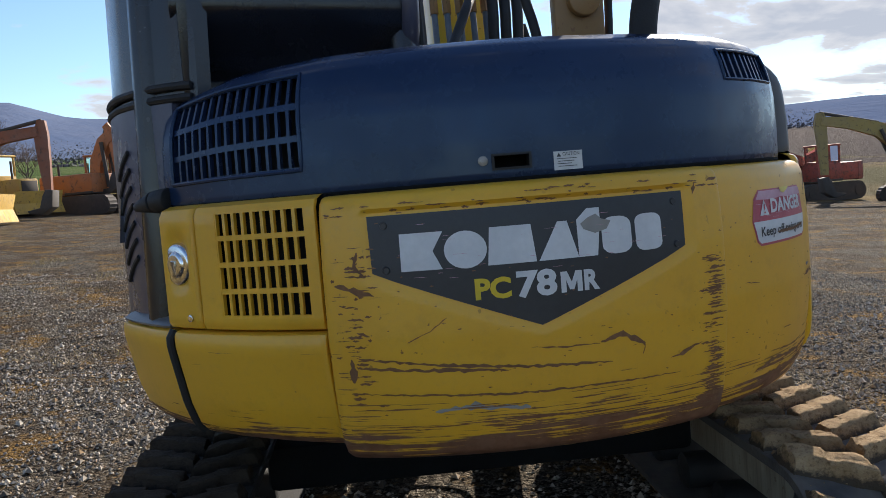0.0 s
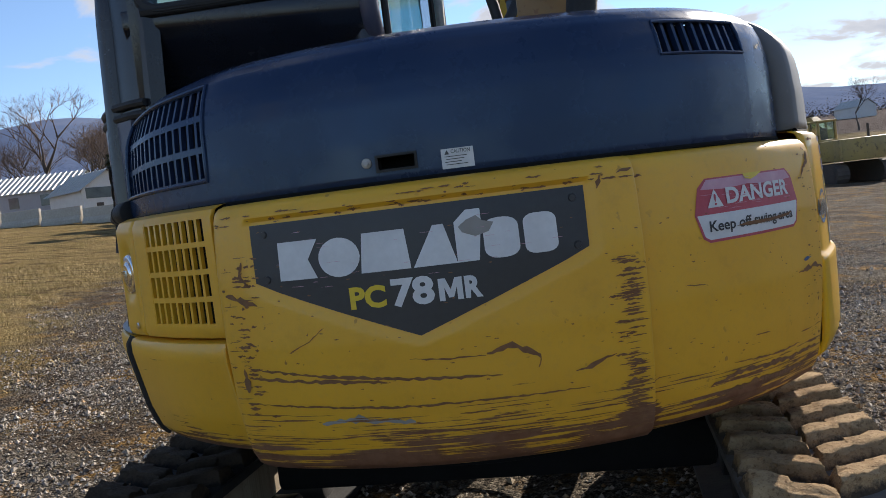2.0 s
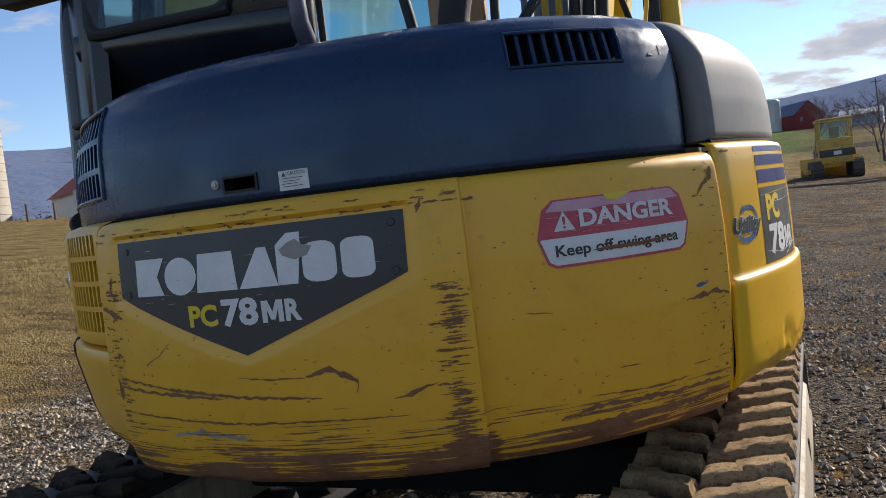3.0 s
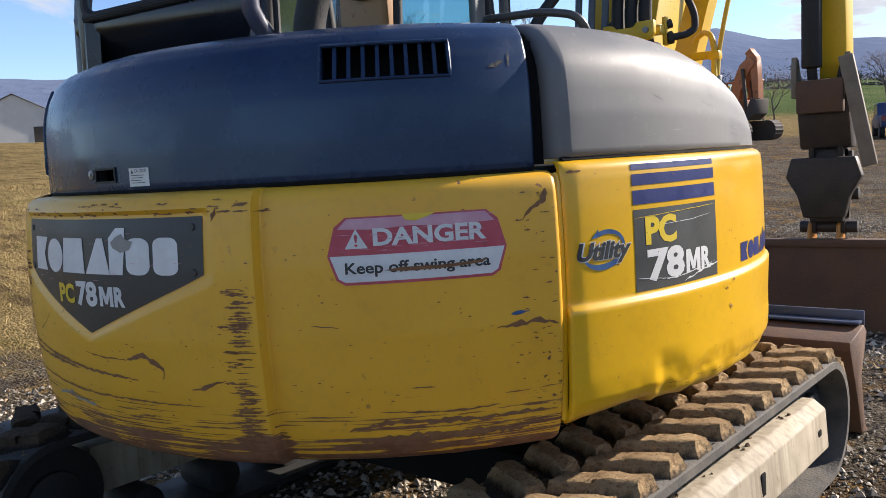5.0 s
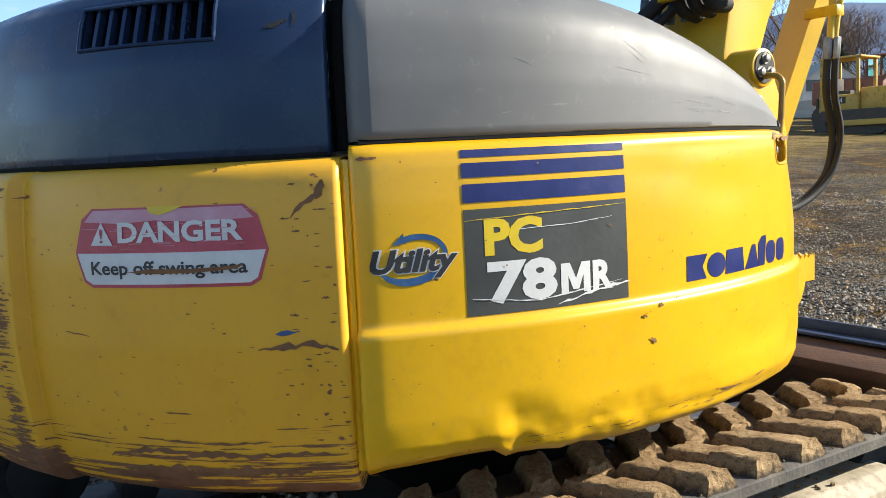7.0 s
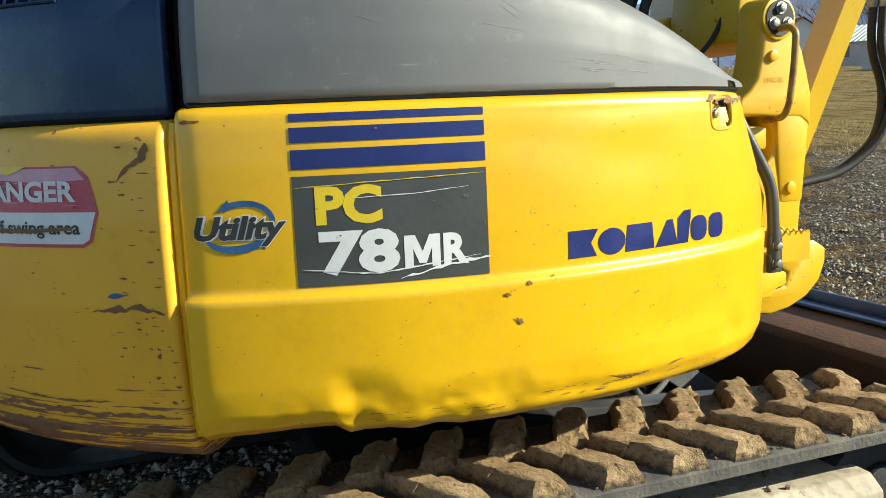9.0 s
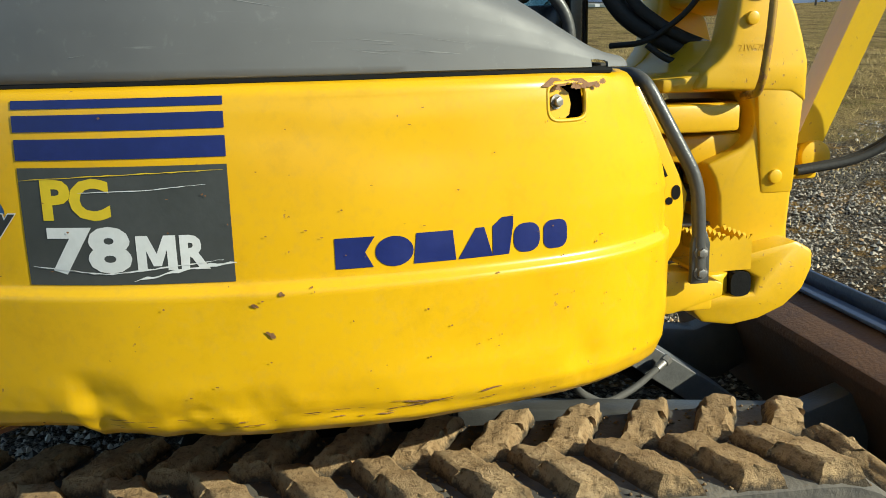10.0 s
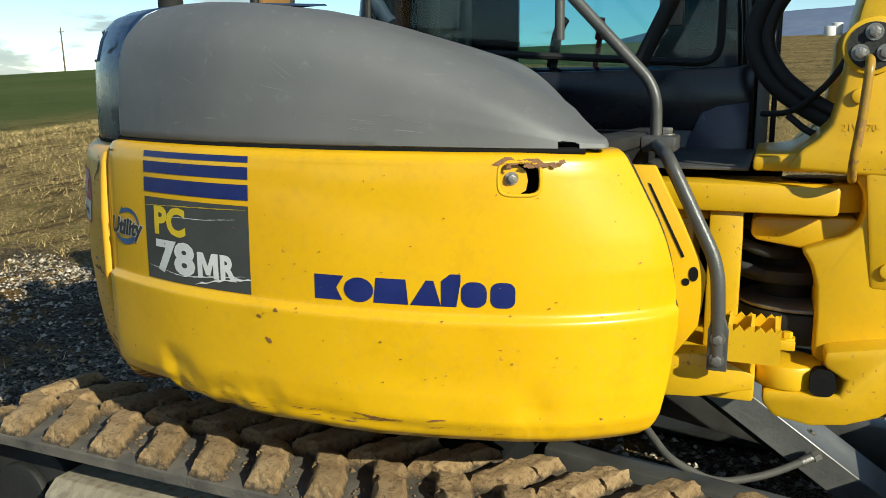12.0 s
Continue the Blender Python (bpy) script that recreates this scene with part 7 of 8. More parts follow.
# pale scuffs and rubbed spots on the side hood
scuffs = bmesh.new()
sr = random.Random(31)
for i in range(15):
    p0, z0, turn = sr.gauss(96, 9), sr.uniform(0.10, 0.40), sr.gauss(0.0, 0.06)
    long, wide = sr.uniform(0.03, 0.11), sr.uniform(0.0004, 0.0009)
    if i % 6 == 0:
        p0, z0, turn, long = sr.uniform(70, 90), sr.uniform(0.35, 0.6), sr.uniform(-0.5, -0.2), sr.uniform(0.05, 0.10)
    for k in range(5):
        ring = []
        for s, e in ((k, 1), (k + 1, 1), (k + 1, -1), (k, -1)):
            w = wide * math.sin(math.pi * (0.08 + 0.84 * s / 5)) * (0.7 + 0.5 * math.sin(7 * s + i))
            a, b2 = long * (s / 5 - 0.5), e * w
            u, v = a * math.cos(turn) - b2 * math.sin(turn), a * math.sin(turn) + b2 * math.cos(turn)
            ph, zz = p0 + math.degrees(u / 1.25), z0 + v / 0.3
            ring.append(scuffs.verts.new(cover_put(ph, lerp(face_table(COVER_PROF), zz), zz, -0.0005)))
        scuffs.faces.new(ring)
tagged(part("scuff", scuffs, M_SCUFF, right_hood), kind="stuff")
# scuffs on the hood
for k, (pts, w) in enumerate((([(48.0, 1.655), (49.2, 1.66), (50.0, 1.668)], 0.012), ([(50.6, 1.655), (50.7, 1.69)], 0.006))):
    scratch(HOOD, pts, w, M_BLACK, hood, seed=90 + k)
# cast number: raised bars, its last figures unreadable behind the bar
b = flat_text("21W-70-", 0.085, 0.018, 0.01)
for v in b.verts:
    v.co = Vector((0.6315, 1.140 + v.co.x, 1.445 + v.co.y))
part("cast_number", b, M_CAST, bracket)


# ---------------------------------------------------------------- parked machines farther off
def plain(name, a, rough=0.6, spread=0.8):
    return surface(name, a, tuple(spread * v for v in a), 1.5, (rough, min(1.0, rough + 0.2)), grain=12, bump=0.1)


def weathered(name, a, grime=(0.055, 0.040, 0.030), cover=0.55):
    """Old machine paint: sun-bleached patches, rust and grease in blotches."""
    m, n, l, p = nodes_of(name)
    col = mixed(n, l, ramp(n, l, noise_node(n, l, 0.9, 5, 0.6), 0.35, 0.65), a, tuple(0.72 * v + 0.03 for v in a))
    col = mixed(n, l, ramp(n, l, noise_node(n, l, 4.5, 7, 0.72), cover, cover + 0.12, 0.0, 0.85), col, grime)
    l.new(col, p.inputs["Base Color"])
    l.new(ramp(n, l, noise_node(n, l, 3.0, 4), 0.3, 0.7, 0.45, 0.8), p.inputs["Roughness"])
    bumped(n, l, p, noise_node(n, l, 14.0, 4), 0.2, 0.02)
    return m


def glazed_cab(parent, lo, hi, paint, sill=0.38):
    """A cab of a lower box, four posts, a roof and panes of glass between them."""
    (x0, y0, z0), (x1, y1, z1) = lo, hi
    zs = z0 + sill * (z1 - z0)
    b = bmesh.new()
    box(b, (x0, y0, z0), (x1, y1, zs), 0.04)
    part("cab_body", b, paint, parent)
    b = bmesh.new()
    box(b, (x0 - 0.04, y0 - 0.04, z1 - 0.10), (x1 + 0.04, y1 + 0.06, z1), 0.04)
    part("cab_roof", b, paint, parent)
    for x, y in ((x0 + 0.05, y0 + 0.05), (x1 - 0.05, y0 + 0.05), (x0 + 0.05, y1 - 0.05), (x1 - 0.05, y1 - 0.05), (x0 + 0.05, 0.55 * y0 + 0.45 * y1), (x1 - 0.05, 0.55 * y0 + 0.45 * y1)):
        b = bmesh.new()
        box(b, (x - 0.05, y - 0.05, zs - 0.02), (x + 0.05, y + 0.05, z1 - 0.08), 0.015)
        part("cab_post", b, paint, parent)
    for q in (((x0 + 0.04, y0 + 0.1), (x0 + 0.04, y1 - 0.1)), ((x1 - 0.04, y0 + 0.1), (x1 - 0.04, y1 - 0.1)), ((x0 + 0.1, y0 + 0.04), (x1 - 0.1, y0 + 0.04)), ((x0 + 0.1, y1 - 0.04), (x1 - 0.1, y1 - 0.04))):
        b = bmesh.new()
        b.faces.new([b.verts.new((*q[0], zs)), b.verts.new((*q[1], zs)), b.verts.new((*q[1], z1 - 0.1)), b.verts.new((*q[0], z1 - 0.1))])
        part("pane", b, M_GLASS, parent).visible_shadow = False
    b = bmesh.new()
    xm, ym = (x0 + x1) / 2, 0.6 * y0 + 0.4 * y1
    box(b, (xm - 0.25, ym - 0.25, zs - 0.1), (xm + 0.25, ym + 0.25, zs + 0.05), 0.04)
    box(b, (xm - 0.23, ym - 0.30, zs), (xm + 0.23, ym - 0.18, zs + 0.55), 0.05)
    part("operator_seat", b, M_FTRACK, parent)


M_FGLASS = surface("far_dark_glass", (0.05, 0.06, 0.065), (0.10, 0.12, 0.12), 2, (0.1, 0.25))
M_FTRACK = surface("far_track_steel", (0.045, 0.038, 0.032), (0.09, 0.07, 0.055), 3, (0.7, 0.9), grain=10)
M_ORANGE = weathered("weathered_orange", (0.42, 0.13, 0.03))
M_BROWNORANGE = weathered("brown_orange", (0.24, 0.075, 0.03))
M_CATY = weathered("weathered_yellow", (0.55, 0.33, 0.04))
M_DEEREY = weathered("dull_yellow", (0.36, 0.25, 0.07))
M_REDM = weathered("machine_red", (0.34, 0.060, 0.035), cover=0.50)


def on_ground(x, y, turn, drop=0.0):
    return Matrix.Translation((x, y, ground_z(x, y) - drop)) @ Matrix.Rotation(radians(turn), 4, "Z")


def beam(bm, pts, w):
    """A beam of varying depth in the plane x = middle; points of (y, z, depth)."""
    rings = []
    for i, (y, z, d) in enumerate(pts):
        a, c = pts[max(i - 1, 0)], pts[min(i + 1, len(pts) - 1)]
        t = Vector((0, c[0] - a[0], c[1] - a[1])).normalized()
        n2 = Vector((0, -t.z, t.y))
        rings.append([bm.verts.new(Vector((k * w / 2, y, z)) + n2 * (s * d / 2)) for s, k in ((-1, -1), (-1, 1), (1, 1), (1, -1))])
    for a, c in zip(rings, rings[1:]):
        for j in range(4):
            bm.faces.new((a[j], a[(j + 1) % 4], c[(j + 1) % 4], c[j]))
    bm.faces.new(rings[0][::-1]), bm.faces.new(rings[-1])


def crawler(parent, length, height, gauge, width, mat=None):
    for s in (-1, 1):
        b = bmesh.new()
        r = height / 2
        run = length - 2 * r
        n = int((2 * run + 2 * math.pi * r) / 0.085)
        out = []
        for i in range(n):
            q = (2 * run + 2 * math.pi * r) * i / n
            d = 0.035 if i % 2 else 0.0
            if q < run:
                out.append((-run / 2 + q, height + d))
            elif q < run + math.pi * r:
                a = (q - run) / r
                out.append((run / 2 + (r + d) * math.sin(a), r + (r + d) * math.cos(a)))
            elif q < 2 * run + math.pi * r:
                out.append((run / 2 - (q - run - math.pi * r), -d))
            else:
                a = math.pi + (q - 2 * run - math.pi * r) / r
                out.append((-run / 2 + (r + d) * math.sin(a), r + (r + d) * math.cos(a)))
        prism(b, out, s * gauge / 2 - width / 2, s * gauge / 2 + width / 2, "x")
        part("crawler_track", b, mat or M_FTRACK, parent)
        b = bmesh.new()
        for y in (-length / 2 + r, length / 2 - r):
            rod(b, (s * (gauge / 2 + width / 2 + 0.01), y, r), (s * (gauge / 2 + width / 2 + 0.03), y, r), r * 0.62, seg=18)
        box(b, (s * gauge / 2 - 0.1, -length / 2 + r, r * 0.75), (s * gauge / 2 + (width / 2 + 0.03), length / 2 - r, r * 1.25), 0.02)
        part("track_frame", b, M_FTRACK, parent)


def far_excavator(label, m, paint, boom_pts, stick_pts, bucket_at, spin=0.0, dark=None):
    e = thing("excavator", label, "excavator", at=m)
    crawler(e, 3.9, 0.92, 2.3, 0.6)
    top = new("upper_body")
    top.parent = e
    top.matrix_basis = Matrix.Rotation(radians(spin), 4, "Z")
    b = bmesh.new()
    box(b, (-1.3, -2.0, 1.05), (1.3, 1.0, 2.0), 0.08)
    bmesh.ops.translate(b, verts=b.verts, vec=(0, 0, 0))
    part("house", b, paint, top)
    b = bmesh.new()
    out = [(1.32 * math.cos(radians(a)), -1.6 - 0.9 * math.sin(radians(a))) for a in range(0, 181, 15)]
    prism(b, out, 1.02, 1.98, "z", 0.04)
    part("counterweight", b, paint, top)
    glazed_cab(top, (-1.25, -0.55, 1.55), (-0.3, 0.98, 3.0), dark or paint)
    for y0, y1 in ((-1.95, -1.1), (-1.0, -0.2)):
        b = bmesh.new()
        box(b, (1.295, y0, 1.15), (1.325, y1, 1.92), 0.02)
        part("side_door", b, paint, top)
    b = bmesh.new()
    box(b, (-1.32, -0.62, 1.02), (1.32, 0.98, 1.14), 0.03)
    part("deck_edge", b, M_FTRACK, top)
    b = bmesh.new()
    rod(b, (0.8, -1.2, 2.0), (0.8, -1.2, 2.6), 0.06)
    part("exhaust", b, M_FTRACK, top)
    b = bmesh.new()
    beam(b, boom_pts, 0.42)
    part("boom", b, paint, top)
    b = bmesh.new()
    beam(b, stick_pts, 0.32)
    part("stick", b, paint, top)
    mid = boom_pts[len(boom_pts) // 2]
    b = bmesh.new()
    for s in (-0.3, 0.3):
        rod(b, (s, 1.2, 1.3), (s, mid[0], mid[1]), 0.09, seg=10)
    part("boom_cylinder", b, M_FTRACK, top)
    b = bmesh.new()
    rod(b, (0, mid[0], mid[1] + 0.35), (0, stick_pts[0][0], stick_pts[0][1]), 0.08, seg=10)
    part("stick_cylinder", b, M_FTRACK, top)
    b = bmesh.new()
    y, z = bucket_at
    prism(b, [(y, z), (y + 0.28, z - 0.05), (y + 0.2, z - 0.75), (y - 0.25, z - 1.05), (y - 0.75, z - 0.95), (y - 0.8, z - 0.85), (y - 0.3, z - 0.75), (y - 0.15, z - 0.25)], -0.5, 0.5, "x", 0.02)
    part("bucket", b, M_FTRACK, top)
    return e


BOOM_FOLD = [(0.5, 1.5, 0.5), (1.0, 2.6, 0.62), (2.2, 3.7, 0.7), (3.6, 4.15, 0.55), (4.9, 4.35, 0.4)]
STICK_FOLD = [(4.9, 4.75, 0.35), (4.9, 4.2, 0.55), (4.85, 3.2, 0.45), (4.8, 1.7, 0.3)]
far_excavator("rusty brown-orange excavator parked on the dirt lot", on_ground(-16.9, 34.1, -88, 0.0), M_BROWNORANGE, [(0.7, 1.3, 0.5), (0.9, 2.2, 0.65), (1.5, 2.85, 0.62), (3.2, 3.25, 0.48), (4.5, 3.4, 0.40)], [(4.66, 3.85, 0.30), (4.6, 3.3, 0.55), (4.62, 2.0, 0.45), (4.65, 0.9, 0.28)], (4.65, 0.95))
far_excavator("weathered orange excavator parked with its boom folded", on_ground(-12.3, 41.0, 68, 0.05), M_ORANGE, [(0.3, 1.5, 0.5), (0.5, 2.6, 0.6), (1.0, 3.5, 0.65), (1.5, 3.9, 0.5)], [(1.2, 4.35, 0.35), (1.5, 3.9, 0.5), (1.6, 2.9, 0.4), (1.65, 2.0, 0.3)], (1.6, 2.0), 180)
far_excavator("small yellow excavator behind the parked dozers", on_ground(-19.2, 40.5, -120, 0.05), plain("bright_yellow", (0.60, 0.38, 0.03)), [(0.5, 1.4, 0.4), (0.3, 2.4, 0.45), (0.9, 3.0, 0.4), (2.2, 2.5, 0.35)], [(2.0, 2.9, 0.3), (2.3, 2.4, 0.35), (2.6, 1.2, 0.25)], (2.6, 1.2))
far_excavator("dull yellow excavator parked across the gravel lot", on_ground(28.2, 34.5, 75, 0.05), M_DEEREY, BOOM_FOLD, STICK_FOLD, (4.75, 1.6))
far_excavator("red excavator parked across the gravel lot", on_ground(24.6, 43.4, 96, 0.05), M_REDM, [(0.5, 1.5, 0.45), (1.0, 2.4, 0.5), (2.0, 3.0, 0.5), (3.4, 3.3, 0.4)], [(3.5, 3.6, 0.3), (3.6, 2.6, 0.35), (3.4, 1.2, 0.25)], (3.4, 1.2))
far_excavator("red excavator with a worn cab beside its twin", on_ground(25.8, 40.2, 100, 0.05), M_REDM, [(0.5, 1.5, 0.45), (1.0, 2.2, 0.5), (2.2, 2.6, 0.5), (3.6, 2.4, 0.4)], [(3.7, 2.7, 0.3), (3.8, 1.8, 0.35), (3.6, 1.0, 0.25)], (3.6, 1.0))
far_excavator("yellow excavator seen from behind its counterweight", on_ground(13.4, 38.6, 18, 0.05), M_DEEREY, [(0.5, 1.5, 0.5), (0.7, 2.4, 0.6), (1.6, 3.0, 0.6), (3.0, 2.8, 0.5)], [(3.0, 3.2, 0.3), (3.2, 2.6, 0.4), (3.4, 1.2, 0.3)], (3.4, 1.2))
far_excavator("yellow excavator with raised boom on the gravel lot", on_ground(10.6, 41.8, 84, 0.05) @ Matrix.Scale(1.14, 4), M_DEEREY, [(0.2, 1.6, 0.5), (0.25, 3.2, 0.7), (0.8, 4.6, 0.72), (1.6, 5.1, 0.5), (1.95, 5.25, 0.4)], [(1.75, 5.75, 0.3), (1.9, 5.2, 0.55), (1.75, 4.0, 0.48), (1.6, 2.6, 0.32)], (1.6, 2.5), 0, M_FTRACK)


def far_dozer(label, m, paint, canopy, blade=True):
    d = thing("bulldozer", label, "bulldozer", at=m)
    crawler(d, 2.7, 0.85, 1.75, 0.48)
    b = bmesh.new()
    box(b, (-0.55, 0.1, 0.75), (0.55, 1.75, 1.65), 0.06)
    part("hood", b, paint, d)
    b = bmesh.new()
    box(b, (-0.7, -1.35, 0.7), (0.7, 0.1, 1.45), 0.06)
    part("body", b, paint, d)
    b = bmesh.new()
    box(b, (-0.45, 1.755, 0.85), (0.45, 1.79, 1.55), 0.02)
    part("radiator_grille", b, M_FTRACK, d)
    if canopy:
        b = bmesh.new()
        box(b, (-0.8, -1.3, 2.72), (0.8, 0.25, 2.80), 0.03)
        part("canopy_roof", b, paint, d)
        for x in (-0.72, 0.72):
            for y in (-1.2, 0.1):
                b = bmesh.new()
                box(b, (x - 0.05, y - 0.06, 1.4), (x + 0.05, y + 0.06, 2.74), 0.01)
                part("canopy_post", b, paint, d)
        b = bmesh.new()
        box(b, (-0.3, -0.9, 1.4), (0.3, -0.35, 1.6), 0.03)
        box(b, (-0.3, -1.0, 1.55), (0.3, -0.85, 2.05), 0.03)
        part("seat", b, M_FTRACK, d)
    else:
        glazed_cab(d, (-0.75, -1.25, 1.3), (0.75, 0.25, 2.85), paint)
    b = bmesh.new()
    rod(b, (0.2, 1.0, 1.6), (0.2, 1.0, 2.5), 0.05, seg=10)
    part("exhaust", b, M_FTRACK, d)
    if blade:
        b = bmesh.new()
        prism(b, [(2.25, 0.05), (2.35, 0.02), (2.18, 0.5), (2.32, 1.05), (2.22, 1.05), (2.06, 0.5)], -1.4, 1.4, "x", 0.01)
        part("blade", b, paint, d)
        for s in (-1.2, 1.2):
            b = bmesh.new()
            box(b, (s - 0.08, -0.3, 0.3), (s + 0.08, 2.15, 0.5), 0.02)
            part("push_arm", b, paint, d)
    b = bmesh.new()
    box(b, (-0.78, -1.40, 1.02), (0.78, -1.34, 1.36), 0.01)
    part("rear_panel", b, M_FTRACK, d)
    b = bmesh.new()
    box(b, (-0.16, -1.412, 1.10), (0.18, -1.398, 1.28))
    part("mark_block", b, M_WHITE, d)
    return d


far_dozer("weathered yellow bulldozer with an open canopy", on_ground(-14.5, 29.0, -84, 0.04), M_CATY, True)
far_dozer("weathered yellow bulldozer with a glazed cab", on_ground(-15.7, 38.5, -118, 0.04), M_CATY, False)
far_dozer("yellow bulldozer seen from its cab's back", on_ground(4.7, 42.6, 2, 0.04) @ Matrix.Scale(1.0, 4), M_CATY, False)
# model sign on the open dozer
dz = bpy.data.objects["bulldozer"]
for s in (1, -1):
    b = bmesh.new()
    box(b, (0.70 * s, -1.1, 1.12), (0.712 * s, -0.35, 1.36))
    part("side_sign", b, M_FTRACK, dz)
    b = flat_text("D4H", 0.5, 0.16, 0.02)
    for v in b.verts:
        v.co = Vector((0.716 * s, (-0.975 + v.co.x) if s > 0 else (-0.475 - v.co.x), 1.16 + v.co.y))
    part("lettering", b, M_WHITE, dz)


# ---------------------------------------------------------------- buildings
M_WALLW = plain("white_boards", (0.62, 0.61, 0.59), 0.7, 0.9)
M_WALLG = plain("grey_white_boards", (0.36, 0.37, 0.40), 0.7, 0.9)
M_TIN = surface("tin_roof", (0.34, 0.36, 0.34), (0.44, 0.45, 0.42), 0.6, (0.35, 0.5), metal=0.3, grain=5)
M_BLUETIN = surface("blue_tin_roof", (0.06, 0.09, 0.16), (0.09, 0.12, 0.20), 0.6, (0.35, 0.5), metal=0.2, grain=5)
M_REDB = plain("barn_red", (0.22, 0.035, 0.03), 0.8)
M_REDROOF = plain("faded_red_roof", (0.40, 0.13, 0.10), 0.7)
M_CONC = surface("concrete", (0.36, 0.32, 0.26), (0.45, 0.41, 0.34), 0.7, (0.8, 0.95), grain=8, bump=0.3, fine=0.4)


def shed(name, label, m, length, width, wall_h, roof_h, wall, roof, windows=(), doors=(), gable=None):
    """A long building with a pitched roof along its own y; windows and doors as (side, place along, width, low, high)."""
    e = thing(name, label, "building", at=m)
    b = bmesh.new()
    prism(b, [(-width / 2, -1.0), (width / 2, -1.0), (width / 2, wall_h), (0, wall_h + roof_h - 0.1), (-width / 2, wall_h)], -length / 2, length / 2, "y")
    part("wall", b, gable or wall, e)
    for s in (-1, 1):
        b = bmesh.new()
        box(b, (s * width / 2, -length / 2 + 0.05, -1.0), (s * (width / 2 + 0.04), length / 2 - 0.05, wall_h), 0.0)
        part("side_wall", b, wall, e)
        b = bmesh.new()
        x1, z1 = s * (width / 2 + 0.4), wall_h - roof_h * 0.8 / width
        n = max(8, int(length / 0.5))
        line = []
        for i in range(n):
            y0, y1 = -length / 2 - 0.3 + (length + 0.6) * i / n, -length / 2 - 0.3 + (length + 0.6) * (i + 1) / n
            line += [(y0, 0.0), (y0 + (y1 - y0) * 0.72, 0.0), (y0 + (y1 - y0) * 0.78, 0.06), (y0 + (y1 - y0) * 0.94, 0.06)]
        line.append((length / 2 + 0.3, 0.0))
        ridge = [b.verts.new((0, y, wall_h + roof_h + k)) for y, k in line]
        eave = [b.verts.new((x1, y, z1 + k)) for y, k in line]
        for a0, a1, c0, c1 in zip(ridge, ridge[1:], eave, eave[1:]):
            b.faces.new((a0, a1, c1, c0))
        part("roof", b, roof, e)
    for k, items in (("window", windows), ("door", doors)):
        for sd, at, w, lo, hi in items:
            b = bmesh.new()
            if sd in ("e", "w"):
                x = (width / 2 + 0.04) * (1 if sd == "e" else -1)
                box(b, (min(x, x * 1.012), at - w / 2, lo), (max(x, x * 1.012), at + w / 2, hi))
            else:
                y = (length / 2) * (1 if sd == "n" else -1)
                box(b, (at - w / 2, min(y, y + math.copysign(0.05, y)), lo), (at + w / 2, max(y, y + math.copysign(0.05, y)), hi))
            part(k, b, M_FGLASS if k == "window" else M_FTRACK, e)
    return e


wins = [("e", -8 + 2.9 * i, 0.9, 1.2, 2.2) for i in range(6)] + [("w", -8 + 2.9 * i, 0.9, 1.2, 2.2) for i in range(6)]
# white barn whose near gable looks towards the lot
shed("farm_shed", "long white farm shed with a ribbed tin roof", on_ground(-54.5, 71.5, 100), 21.0, 7.0, 2.7, 1.6, M_WALLG, M_TIN, wins, [], M_WALLW)
house = shed("farm_house", "small white gabled farm house with dark patched front", on_ground(-39.8, 66.5, 55), 6.5, 4.6, 2.6, 1.5, M_WALLW, M_TIN, [("s", -0.2, 3.6, 1.7, 2.6), ("n", -0.2, 3.6, 1.7, 2.6)], [("s", -0.9, 0.6, 0.0, 1.3), ("s", 1.2, 0.6, 0.0, 1.3), ("n", 0.9, 0.6, 0, 1.3)])
shed("red_barn", "small white shed with a faded red gable roof", on_ground(-55.5, 58.5, 60), 7.0, 5.0, 2.4, 1.8, M_WALLW, M_REDROOF, [], [("s", 0.6, 0.3, 0, 2.0)], M_WALLW)
shed("machine_hall", "white machine hall far across the dry field", on_ground(-112, 55, 62), 26.0, 14.0, 3.6, 3.6, M_WALLW, M_TIN, [], [("s", 3.5, 3.0, 0, 3.2), ("s", -3.5, 1.0, 0, 2.1)])
shed("machine_hall", "long white hall with a blue tin roof", on_ground(-139, 52, 20), 15.0, 9.0, 3.6, 2.2, M_WALLG, M_BLUETIN, [("e", -5 + 2.4 * i, 1.4, 2.4, 3.1) for i in range(5)], [("e", 0, 2.6, 0, 3.0)])
shed("machine_hall", "low blue-roofed hall with a red gable", on_ground(-146, 32, 20), 8.0, 7.0, 2.8, 1.8, M_WALLG, M_BLUETIN, [], [("e", 0, 3.2, 0, 3.2)], M_REDB)
shed("red_barn", "dark red barn beyond the lot's fence", on_ground(11.6, 232, 28), 11.0, 7.5, 3.6, 3.0, M_REDB, M_BLUETIN, [("s", -2, 0.8, 1.5, 2.6), ("s", 2, 0.8, 1.5, 2.6)])
shed("farm_shed", "pale shed beyond the lot's fence", on_ground(25, 218, 80), 9.0, 7.0, 2.4, 1.2, M_WALLG, M_WALLG)
shed("farm_house", "blue-roofed house behind a parked excavator", on_ground(47, 190, 60), 9.0, 8.0, 4.6, 3.2, M_WALLG, M_BLUETIN, [("s", -1.5, 1, 1.2, 2.4), ("s", 1.5, 1, 1.2, 2.4)])

